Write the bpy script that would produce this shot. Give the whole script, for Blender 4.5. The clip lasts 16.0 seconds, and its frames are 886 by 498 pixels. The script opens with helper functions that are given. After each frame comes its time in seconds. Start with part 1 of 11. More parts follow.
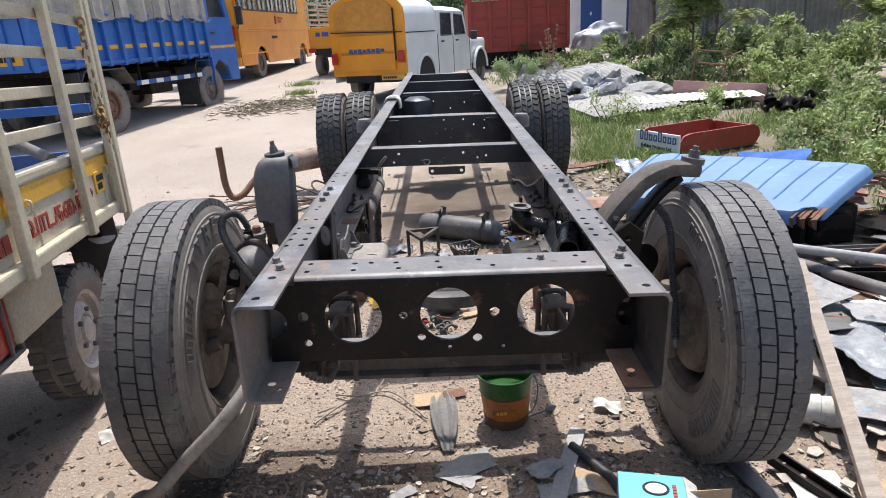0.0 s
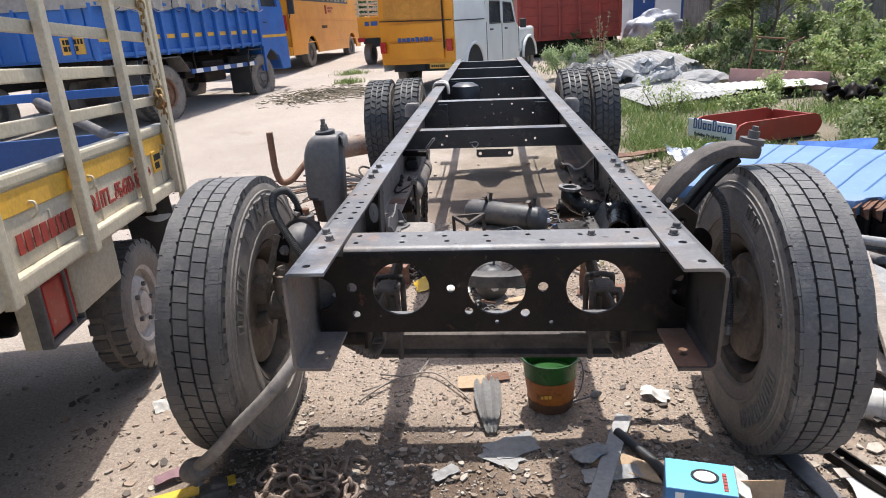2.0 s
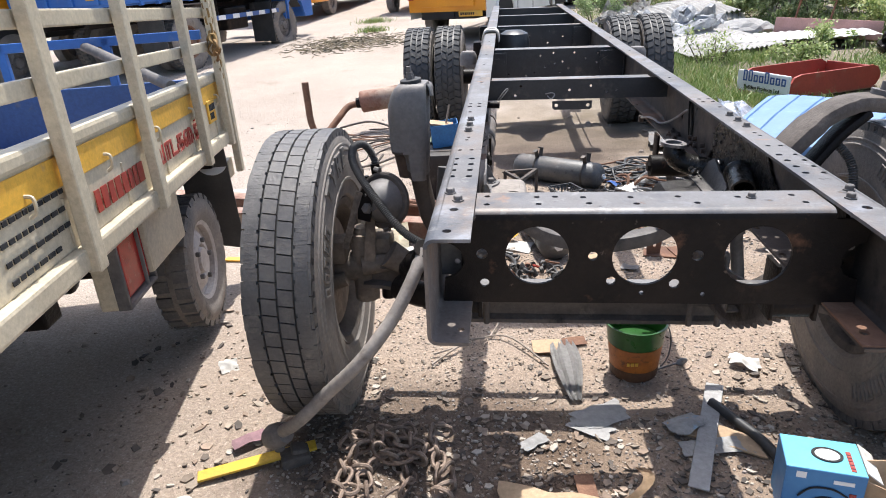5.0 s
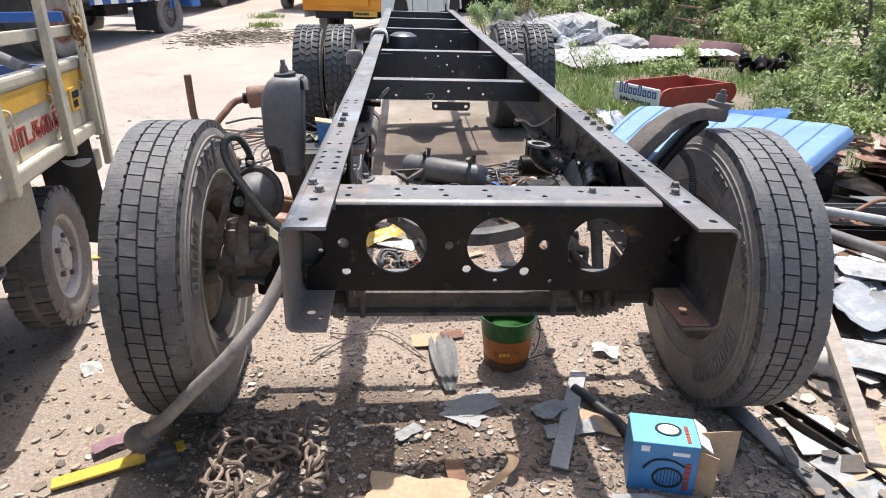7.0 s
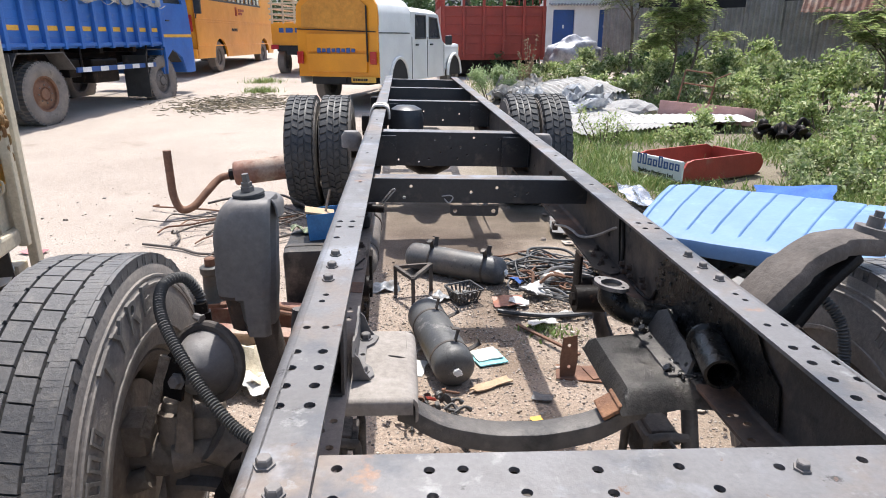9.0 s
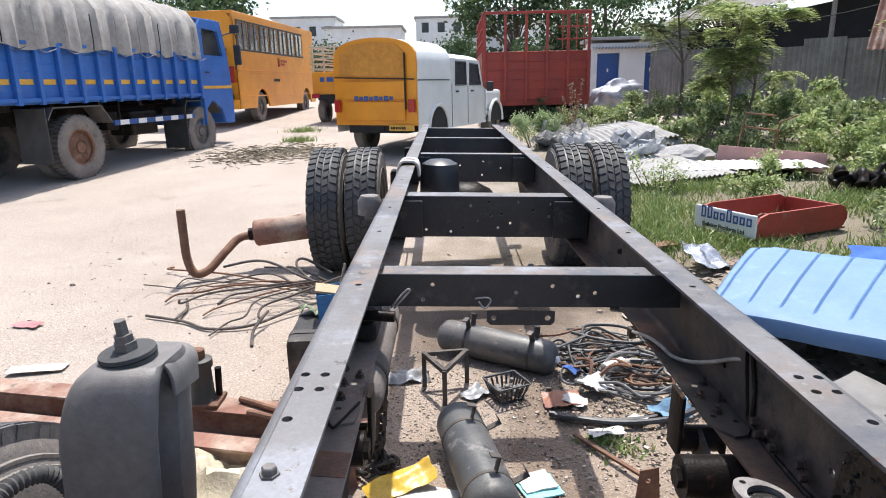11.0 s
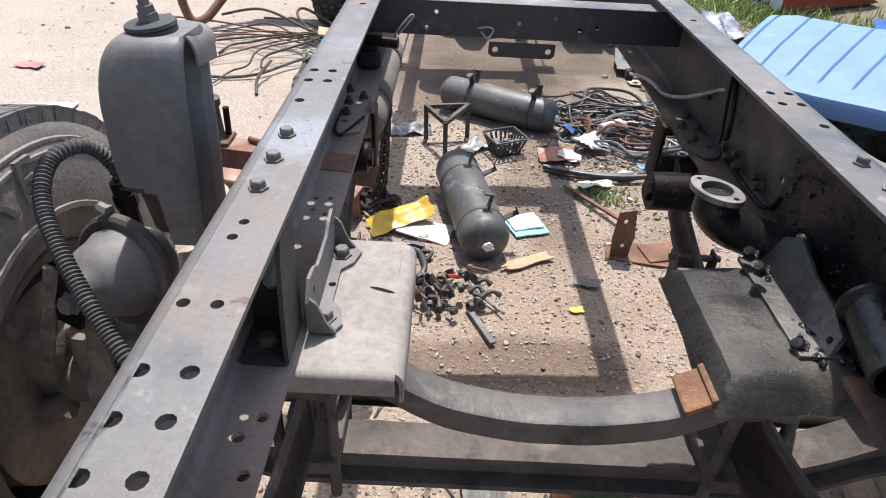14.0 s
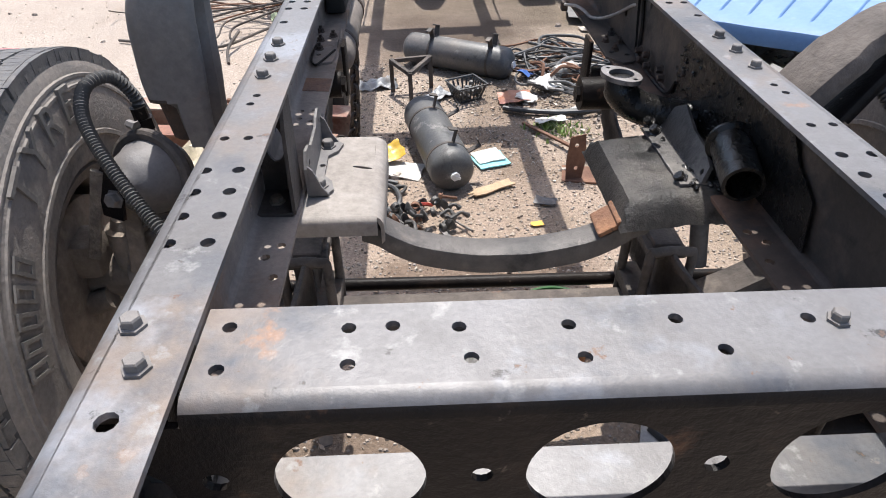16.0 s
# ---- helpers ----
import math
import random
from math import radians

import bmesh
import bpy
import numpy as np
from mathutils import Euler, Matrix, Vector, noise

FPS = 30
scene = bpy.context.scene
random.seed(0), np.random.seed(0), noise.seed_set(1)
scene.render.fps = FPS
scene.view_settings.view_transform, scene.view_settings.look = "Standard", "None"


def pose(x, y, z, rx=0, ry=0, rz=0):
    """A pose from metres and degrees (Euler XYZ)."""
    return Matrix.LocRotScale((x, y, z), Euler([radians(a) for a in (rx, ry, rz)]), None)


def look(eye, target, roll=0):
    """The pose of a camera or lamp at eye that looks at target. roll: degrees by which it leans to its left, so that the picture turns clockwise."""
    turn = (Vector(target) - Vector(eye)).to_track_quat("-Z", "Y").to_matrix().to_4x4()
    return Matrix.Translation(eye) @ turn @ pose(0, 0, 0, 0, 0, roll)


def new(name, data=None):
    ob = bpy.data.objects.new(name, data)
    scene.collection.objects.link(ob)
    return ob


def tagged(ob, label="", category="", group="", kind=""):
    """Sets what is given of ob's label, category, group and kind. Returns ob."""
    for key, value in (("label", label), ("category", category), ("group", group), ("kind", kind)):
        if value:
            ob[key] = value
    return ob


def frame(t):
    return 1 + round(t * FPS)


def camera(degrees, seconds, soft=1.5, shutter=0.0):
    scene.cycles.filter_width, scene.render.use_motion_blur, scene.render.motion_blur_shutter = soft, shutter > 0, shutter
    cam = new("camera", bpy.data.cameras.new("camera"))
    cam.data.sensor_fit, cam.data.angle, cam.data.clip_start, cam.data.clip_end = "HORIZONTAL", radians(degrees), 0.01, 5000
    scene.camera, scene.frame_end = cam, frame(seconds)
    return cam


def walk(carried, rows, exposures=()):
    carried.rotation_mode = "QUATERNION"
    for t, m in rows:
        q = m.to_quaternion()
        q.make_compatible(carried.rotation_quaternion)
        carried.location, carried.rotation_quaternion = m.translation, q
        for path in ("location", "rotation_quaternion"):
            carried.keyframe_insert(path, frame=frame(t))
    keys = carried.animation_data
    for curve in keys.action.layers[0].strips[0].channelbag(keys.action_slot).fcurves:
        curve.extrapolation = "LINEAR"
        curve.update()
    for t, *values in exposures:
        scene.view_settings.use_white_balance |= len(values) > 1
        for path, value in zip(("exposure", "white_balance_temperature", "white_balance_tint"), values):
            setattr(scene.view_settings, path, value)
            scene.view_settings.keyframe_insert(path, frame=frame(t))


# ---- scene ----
cam = camera(70.0, 16.0, soft=1.0)
PATH = [
    (0, (0.008, -1.326, 1.555), (-0.02, 0.566, 0.907), -3.7),
    (0.5, (0.014, -1.326, 1.555), (-0.031, 0.568, 0.915), -3.9),
    (1, (0.021, -1.33, 1.552), (-0.031, 0.563, 0.91), -4.2),
    (1.5, (0.023, -1.334, 1.536), (-0.074, 0.576, 0.949), -4.4),
    (2, (-0.005, -1.333, 1.514), (-0.173, 0.546, 0.849), -4.0),
    (2.5, (-0.178, -1.316, 1.533), (-0.518, 0.543, 0.881), -1.9),
    (3, (-0.279, -1.312, 1.523), (-0.412, 0.54, 0.78), -2.7),
    (3.5, (-0.295, -1.271, 1.509), (-0.481, 0.555, 0.715), -3.8),
    (4, (-0.289, -1.214, 1.503), (-0.509, 0.601, 0.692), -4.1),
    (6.3, (-0.26, -1.239, 1.501), (-0.396, 0.606, 0.741), -3.1),
    (6.5, (-0.245, -1.252, 1.501), (-0.332, 0.597, 0.744), -2.8),
    (7, (-0.2, -1.264, 1.49), (-0.094, 0.566, 0.69), 0.1),
    (7.5, (-0.175, -1.156, 1.515), (-0.183, 0.721, 0.825), -0.9),
    (8, (-0.135, -0.941, 1.514), (-0.198, 0.926, 0.801), 0.7),
    (8.5, (-0.177, -0.759, 1.503), (-0.202, 1.111, 0.796), 0.5),
    (9, (-0.246, -0.521, 1.52), (-0.127, 1.372, 0.884), -0.1),
    (9.5, (-0.23, -0.173, 1.491), (-0.229, 1.739, 0.906), -0.4),
    (10, (-0.202, 0.043, 1.498), (-0.254, 1.956, 0.917), -0.8),
    (10.2, (-0.193, 0.08, 1.505), (-0.215, 2.016, 1.004), -1.4),
    (12.3, (-0.178, 0.165, 1.516), (-0.182, 2.085, 0.955), -1.0),
    (12.5, (-0.18, 0.166, 1.51), (-0.179, 2.079, 0.926), -0.8),
    (13, (-0.18, 0.139, 1.494), (-0.191, 2.009, 0.784), -0.6),
    (13.5, (-0.174, 0.088, 1.454), (-0.158, 1.839, 0.486), 1.2),
    (14, (-0.171, 0.003, 1.434), (-0.19, 1.652, 0.302), 1.2),
    (14.5, (-0.196, -0.11, 1.432), (-0.201, 1.494, 0.238), 0.7),
    (15, (-0.201, -0.187, 1.421), (-0.154, 1.407, 0.214), 1.7),
    (15.5, (-0.182, -0.247, 1.422), (-0.044, 1.307, 0.17), 1.9),
    (16, (-0.149, -0.326, 1.438), (-0.106, 1.277, 0.243), -2.0),
]
walk(cam, [(t, look(eye, target, roll)) for t, eye, target, roll in PATH], exposures=[(0.0, 0.6), (2.0, 0.66), (3.5, 0.85), (7.0, 0.88), (10.0, 0.8), (12.5, 0.74), (16.0, 0.8)])

# ---- world, sun, exposure ----
SUN_TO = Vector((0.05, 0.40, 1.0)).normalized()
world = bpy.data.worlds.new("sky")
scene.world = world
world.use_nodes = True
wn, wl = world.node_tree.nodes, world.node_tree.links
sky = wn.new("ShaderNodeTexSky")
sky.sky_type, sky.sun_disc = "NISHITA", False
sky.sun_elevation = math.asin(SUN_TO.z)
sky.sun_rotation = math.atan2(SUN_TO.x, SUN_TO.y)
sky.dust_density = 2.5
wn["Background"].inputs[1].default_value = 0.15
wl.new(sky.outputs[0], wn["Background"].inputs[0])
sun = new("sun", bpy.data.lights.new("sun", "SUN"))
sun.data.energy, sun.data.angle, sun.data.color = 4.0, radians(0.6), (1.0, 0.975, 0.94)
sun.matrix_world = SUN_TO.to_track_quat("Z", "Y").to_matrix().to_4x4()
scene.view_settings.exposure = 0.5


# ---- materials ----
def surf(name, c1, c2=None, scale=3.0, rough=0.6, metal=0.0, bump=0.15, fine=70.0, spots=(), vary=0.25, dist=0.01, rnd=0.0, stretch=None, trans=0.0):
    """A worn surface: two colours in patches, fine grain, further stains, and relief."""
    m = bpy.data.materials.new(name)
    m.use_nodes = True
    n, l = m.node_tree.nodes, m.node_tree.links
    b = n["Principled BSDF"]
    geo = n.new("ShaderNodeNewGeometry")
    pos = geo.outputs["Position"]
    if stretch:
        mp = n.new("ShaderNodeMapping")
        mp.inputs["Scale"].default_value = stretch
        l.new(pos, mp.inputs[0])
        pos = mp.outputs[0]

    def noi(s, detail=5.0, rg=0.6):
        x = n.new("ShaderNodeTexNoise")
        x.inputs["Scale"].default_value, x.inputs["Detail"].default_value, x.inputs["Roughness"].default_value = s, detail, rg
        l.new(pos, x.inputs["Vector"])
        return x.outputs["Fac"]

    def ramp(sock, a, c):
        r = n.new("ShaderNodeMapRange")
        r.inputs["From Min"].default_value, r.inputs["From Max"].default_value = a, c
        l.new(sock, r.inputs["Value"])
        return r.outputs[0]

    def mix(f, a, c):
        x = n.new("ShaderNodeMix")
        x.data_type = "RGBA"
        l.new(f, x.inputs[0])
        for sock, v in ((x.inputs[6], a), (x.inputs[7], c)):
            if isinstance(v, tuple):
                sock.default_value = (*v, 1)
            else:
                l.new(v, sock)
        return x.outputs[2]

    c2 = c2 or tuple(v * 0.75 for v in c1)
    col = mix(ramp(noi(scale), 0.38, 0.62), c1, c2)
    for c, s, lo, hi in spots:
        col = mix(ramp(noi(s, 6.0, 0.65), lo, hi), col, c)
    grain = noi(fine, 4.0, 0.7)
    hsv = n.new("ShaderNodeHueSaturation")
    v = ramp(grain, 0.2, 0.8)
    mr = n.new("ShaderNodeMapRange")
    mr.inputs["To Min"].default_value, mr.inputs["To Max"].default_value = 1 - vary, 1 + vary
    l.new(v, mr.inputs["Value"])
    val = mr.outputs[0]
    if rnd:
        oi = n.new("ShaderNodeObjectInfo")
        m2 = n.new("ShaderNodeMapRange")
        m2.inputs["To Min"].default_value, m2.inputs["To Max"].default_value = 1 - rnd, 1 + rnd
        l.new(oi.outputs["Random"], m2.inputs["Value"])
        mm = n.new("ShaderNodeMath")
        mm.operation = "MULTIPLY"
        l.new(val, mm.inputs[0]), l.new(m2.outputs[0], mm.inputs[1])
        val = mm.outputs[0]
    l.new(val, hsv.inputs["Value"]), l.new(col, hsv.inputs["Color"])
    l.new(hsv.outputs[0], b.inputs["Base Color"])
    rr = n.new("ShaderNodeMapRange")
    rr.inputs["To Min"].default_value, rr.inputs["To Max"].default_value = max(0.05, rough - 0.12), min(1, rough + 0.12)
    l.new(noi(scale * 4), rr.inputs["Value"])
    l.new(rr.outputs[0], b.inputs["Roughness"])
    b.inputs["Metallic"].default_value = metal
    if trans:
        b.inputs["Transmission Weight"].default_value = trans
    if bump:
        bp = n.new("ShaderNodeBump")
        bp.inputs["Strength"].default_value, bp.inputs["Distance"].default_value = bump, dist
        l.new(grain, bp.inputs["Height"])
        l.new(bp.outputs[0], b.inputs["Normal"])
    return m


def island_leaf(name, c1, c2, c3, rough=0.55, trans=0.25):
    """Leaves: colour differs leaf by leaf; some light passes through."""
    m = bpy.data.materials.new(name)
    m.use_nodes = True
    n, l = m.node_tree.nodes, m.node_tree.links
    b = n["Principled BSDF"]
    geo = n.new("ShaderNodeNewGeometry")
    cr = n.new("ShaderNodeValToRGB")
    e = cr.color_ramp.elements
    e[0].color, e[1].color = (*c1, 1), (*c3, 1)
    e.new(0.5).color = (*c2, 1)
    l.new(geo.outputs["Random Per Island"], cr.inputs[0])
    l.new(cr.outputs[0], b.inputs["Base Color"])
    b.inputs["Roughness"].default_value = rough
    tr = n.new("ShaderNodeBsdfTranslucent")
    l.new(cr.outputs[0], tr.inputs[0])
    mx = n.new("ShaderNodeMixShader")
    mx.inputs[0].default_value = trans
    out = n["Material Output"]
    l.new(b.outputs[0], mx.inputs[1]), l.new(tr.outputs[0], mx.inputs[2]), l.new(mx.outputs[0], out.inputs[0])
    return m


def island_bits(name, cols, rough=0.8):
    """Loose bits whose colour differs bit by bit."""
    m = bpy.data.materials.new(name)
    m.use_nodes = True
    n, l = m.node_tree.nodes, m.node_tree.links
    b = n["Principled BSDF"]
    geo = n.new("ShaderNodeNewGeometry")
    cr = n.new("ShaderNodeValToRGB")
    cr.color_ramp.interpolation = "CONSTANT"
    e = cr.color_ramp.elements
    e[0].color = (*cols[0], 1)
    e[1].position, e[1].color = 1 / len(cols), (*cols[1], 1)
    for i, c in enumerate(cols[2:], 2):
        e.new(i / len(cols)).color = (*c, 1)
    l.new(geo.outputs["Random Per Island"], cr.inputs[0])
    noi = n.new("ShaderNodeTexNoise")
    noi.inputs["Scale"].default_value = 55
    l.new(geo.outputs["Position"], noi.inputs["Vector"])
    hs = n.new("ShaderNodeHueSaturation")
    mr = n.new("ShaderNodeMapRange")
    mr.inputs["To Min"].default_value, mr.inputs["To Max"].default_value = 0.55, 1.35
    l.new(noi.outputs["Fac"], mr.inputs["Value"]), l.new(mr.outputs[0], hs.inputs["Value"])
    l.new(cr.outputs[0], hs.inputs["Color"]), l.new(hs.outputs[0], b.inputs["Base Color"])
    b.inputs["Roughness"].default_value = rough
    return m


def glass(name, tint=(0.75, 0.8, 0.8)):
    m = bpy.data.materials.new(name)
    m.use_nodes = True
    b = m.node_tree.nodes["Principled BSDF"]
    b.inputs["Base Color"].default_value = (*tint, 1)
    b.inputs["Roughness"].default_value = 0.05
    b.inputs["Transmission Weight"].default_value = 0.85
    return m


M_GROUND = surf("sandy_dirt", (0.36, 0.302, 0.254), (0.305, 0.252, 0.210), 0.5, 0.95, bump=0.8, fine=70, vary=0.42, dist=0.012,
                spots=[((0.52, 0.465, 0.41), 85, 0.56, 0.68), ((0.17, 0.135, 0.108), 60, 0.60, 0.72), ((0.39, 0.335, 0.287), 0.22, 0.5, 0.7), ((0.25, 0.20, 0.16), 1.7, 0.60, 0.76)])


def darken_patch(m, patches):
    """Oil-soaked, trampled dirt and painted-in shade: brown patches of their own shape mixed over a ground material."""
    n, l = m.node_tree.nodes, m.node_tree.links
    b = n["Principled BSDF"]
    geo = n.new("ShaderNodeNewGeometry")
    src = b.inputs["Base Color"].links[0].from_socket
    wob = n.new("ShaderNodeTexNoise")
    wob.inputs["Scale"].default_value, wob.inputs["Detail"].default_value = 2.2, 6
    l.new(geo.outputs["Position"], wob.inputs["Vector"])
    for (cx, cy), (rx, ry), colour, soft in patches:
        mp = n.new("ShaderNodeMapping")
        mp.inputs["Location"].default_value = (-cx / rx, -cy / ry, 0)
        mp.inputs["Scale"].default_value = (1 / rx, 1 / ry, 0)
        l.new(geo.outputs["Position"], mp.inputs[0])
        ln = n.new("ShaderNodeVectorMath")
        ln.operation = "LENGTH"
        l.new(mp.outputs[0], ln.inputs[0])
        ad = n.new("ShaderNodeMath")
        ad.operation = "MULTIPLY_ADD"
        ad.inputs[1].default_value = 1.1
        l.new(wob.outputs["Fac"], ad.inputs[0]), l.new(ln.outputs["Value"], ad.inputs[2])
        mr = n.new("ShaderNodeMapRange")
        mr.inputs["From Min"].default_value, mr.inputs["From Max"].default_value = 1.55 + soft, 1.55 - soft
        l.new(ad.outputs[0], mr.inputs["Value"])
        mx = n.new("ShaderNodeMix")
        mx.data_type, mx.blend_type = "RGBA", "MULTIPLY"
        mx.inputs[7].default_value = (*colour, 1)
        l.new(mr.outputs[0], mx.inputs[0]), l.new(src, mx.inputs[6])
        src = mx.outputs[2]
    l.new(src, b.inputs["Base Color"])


# the last two patches paint in the crossmember's and right rail's shadows
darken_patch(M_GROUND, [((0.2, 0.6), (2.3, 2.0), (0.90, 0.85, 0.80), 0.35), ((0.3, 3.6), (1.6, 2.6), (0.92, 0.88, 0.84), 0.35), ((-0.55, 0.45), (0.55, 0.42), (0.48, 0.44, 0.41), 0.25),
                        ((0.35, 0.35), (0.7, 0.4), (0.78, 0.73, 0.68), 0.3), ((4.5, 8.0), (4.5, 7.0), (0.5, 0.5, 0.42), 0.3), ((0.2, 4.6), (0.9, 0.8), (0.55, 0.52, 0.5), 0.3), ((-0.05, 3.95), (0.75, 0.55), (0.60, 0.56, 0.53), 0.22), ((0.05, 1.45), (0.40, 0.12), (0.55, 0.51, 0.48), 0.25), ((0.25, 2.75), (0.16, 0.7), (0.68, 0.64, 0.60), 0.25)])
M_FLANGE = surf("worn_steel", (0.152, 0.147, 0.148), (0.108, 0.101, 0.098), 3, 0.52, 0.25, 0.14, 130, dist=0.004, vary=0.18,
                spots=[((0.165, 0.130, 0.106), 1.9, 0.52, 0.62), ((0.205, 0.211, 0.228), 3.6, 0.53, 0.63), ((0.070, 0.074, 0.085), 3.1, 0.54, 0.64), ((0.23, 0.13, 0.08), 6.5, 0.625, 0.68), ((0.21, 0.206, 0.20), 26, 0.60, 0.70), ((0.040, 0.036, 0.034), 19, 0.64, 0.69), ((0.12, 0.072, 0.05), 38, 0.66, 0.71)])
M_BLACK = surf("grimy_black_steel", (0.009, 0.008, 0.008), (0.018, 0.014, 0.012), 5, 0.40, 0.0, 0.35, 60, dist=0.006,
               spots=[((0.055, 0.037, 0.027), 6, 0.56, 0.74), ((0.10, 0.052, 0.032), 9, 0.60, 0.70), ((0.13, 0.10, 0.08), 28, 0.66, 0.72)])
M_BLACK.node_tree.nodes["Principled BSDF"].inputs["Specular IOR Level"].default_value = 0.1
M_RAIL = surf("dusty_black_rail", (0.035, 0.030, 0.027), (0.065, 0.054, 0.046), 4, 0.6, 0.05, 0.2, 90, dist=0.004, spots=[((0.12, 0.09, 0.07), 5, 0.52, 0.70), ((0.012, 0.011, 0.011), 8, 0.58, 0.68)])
M_BLACKBLUE = surf("black_painted_steel", (0.030, 0.032, 0.037), (0.046, 0.046, 0.049), 4, 0.38, 0.25, 0.12, 90, dist=0.003,
                   spots=[((0.12, 0.105, 0.09), 9, 0.58, 0.76)])
M_OIL = surf("oily_steel", (0.008, 0.008, 0.008), (0.02, 0.018, 0.016), 7, 0.28, 0.2, 0.5, 60, dist=0.006)
M_DUSTYMETAL = surf("dusty_grey_steel", (0.17, 0.155, 0.145), (0.10, 0.092, 0.088), 5, 0.7, 0.1, 0.15, 60,
                    spots=[((0.05, 0.045, 0.042), 6, 0.6, 0.75)])
M_GREYTANK = surf("dull_black_tank", (0.060, 0.062, 0.066), (0.10, 0.098, 0.095), 5, 0.5, 0.1, 0.1, 80,
                  spots=[((0.14, 0.125, 0.115), 3.5, 0.52, 0.70), ((0.28, 0.265, 0.25), 9, 0.62, 0.74), ((0.035, 0.034, 0.034), 11, 0.60, 0.68)])
M_MOUNT = surf("dusty_cast_metal", (0.128, 0.121, 0.119), (0.168, 0.153, 0.144), 4, 0.6, 0.1, 0.12, 60, spots=[((0.09, 0.088, 0.092), 6, 0.56, 0.72), ((0.20, 0.145, 0.115), 9, 0.64, 0.78)])
M_OILPAD = surf("gritty_oily_steel", (0.042, 0.040, 0.039), (0.076, 0.070, 0.066), 5, 0.5, 0.1, 0.45, 120, dist=0.006, spots=[((0.16, 0.145, 0.13), 4, 0.52, 0.66), ((0.018, 0.017, 0.017), 5, 0.55, 0.64), ((0.010, 0.010, 0.010), 12, 0.60, 0.70)])
M_RUST = surf("rusty_steel", (0.22, 0.115, 0.07), (0.13, 0.065, 0.042), 6, 0.85, 0.1, 0.3, 60,
              spots=[((0.33, 0.21, 0.14), 3, 0.56, 0.72)])
M_REDOX = surf("red_oxide_paint", (0.25, 0.125, 0.088), (0.19, 0.092, 0.066), 5, 0.85, 0, 0.2, 50,
               spots=[((0.37, 0.285, 0.225), 3, 0.47, 0.64), ((0.10, 0.06, 0.045), 10, 0.62, 0.72)])
M_CHAIN = surf("rusty_chain", (0.30, 0.225, 0.175), (0.15, 0.108, 0.085), 14, 0.7, 0.3, 0.3, 120)
M_OLDCHAIN = surf("oily_dark_chain", (0.060, 0.044, 0.036), (0.032, 0.026, 0.023), 14, 0.6, 0.3, 0.3, 120)
M_FORGING = surf("dusty_brown_forging", (0.115, 0.096, 0.083), (0.062, 0.052, 0.046), 6, 0.85, 0.05, 0.4, 60, spots=[((0.17, 0.14, 0.115), 8, 0.56, 0.72), ((0.15, 0.075, 0.045), 5, 0.64, 0.74), ((0.02, 0.018, 0.017), 7, 0.62, 0.72)])
# dusty brown steel, paled further to stand in for light bounced into the channel
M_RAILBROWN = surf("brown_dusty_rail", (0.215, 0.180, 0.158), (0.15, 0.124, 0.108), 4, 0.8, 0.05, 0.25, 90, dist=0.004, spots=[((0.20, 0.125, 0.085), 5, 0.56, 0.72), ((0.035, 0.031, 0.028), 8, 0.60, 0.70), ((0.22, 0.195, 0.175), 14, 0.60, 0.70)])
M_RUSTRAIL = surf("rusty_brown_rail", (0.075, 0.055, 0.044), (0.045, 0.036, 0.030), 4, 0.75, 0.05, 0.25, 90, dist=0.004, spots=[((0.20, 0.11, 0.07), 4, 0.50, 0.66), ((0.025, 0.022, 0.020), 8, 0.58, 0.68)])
M_SADDLE = surf("dusty_beige_saddle", (0.265, 0.238, 0.213), (0.215, 0.19, 0.17), 4, 0.85, 0.05, 0.2, 60, spots=[((0.14, 0.12, 0.105), 6, 0.60, 0.74), ((0.30, 0.27, 0.245), 9, 0.58, 0.72)])
M_RUBBER = surf("worn_rubber", (0.045, 0.046, 0.048), (0.075, 0.072, 0.068), 6, 0.82, 0, 0.12, 90,
                spots=[((0.14, 0.12, 0.10), 4, 0.58, 0.75)])
M_TREAD = surf("tread_rubber", (0.075, 0.073, 0.074), (0.120, 0.114, 0.109), 5, 0.5, 0, 0.25, 110,
               spots=[((0.18, 0.165, 0.15), 3, 0.57, 0.76), ((0.135, 0.125, 0.115), 25, 0.54, 0.66), ((0.045, 0.045, 0.047), 8, 0.60, 0.72)])
M_SIDEWALL = surf("dusty_sidewall", (0.155, 0.140, 0.127), (0.225, 0.197, 0.172), 5, 0.85, 0, 0.3, 80,
                  spots=[((0.25, 0.215, 0.18), 7, 0.55, 0.72), ((0.07, 0.067, 0.065), 4, 0.60, 0.72)])
M_LETTER = surf("dusty_raised_rubber", (0.17, 0.155, 0.14), (0.125, 0.115, 0.105), 9, 0.9, 0, 0.2, 90)
M_MUD = surf("mud_caked_steel", (0.21, 0.17, 0.135), (0.115, 0.093, 0.075), 9, 0.9, 0, 0.5, 50, spots=[((0.25, 0.20, 0.155), 12, 0.58, 0.7)])
M_PALERIM = surf("dusty_pale_rim", (0.50, 0.47, 0.45), (0.38, 0.34, 0.31), 7, 0.7, 0.1, 0.2, 60, spots=[((0.24, 0.17, 0.12), 8, 0.58, 0.7)])
M_CREAM = surf("cream_paint", (0.56, 0.485, 0.35), (0.46, 0.395, 0.285), 3, 0.5, 0, 0.06, 60,
               spots=[((0.25, 0.17, 0.10), 9, 0.68, 0.78), ((0.40, 0.36, 0.29), 2, 0.5, 0.75)])
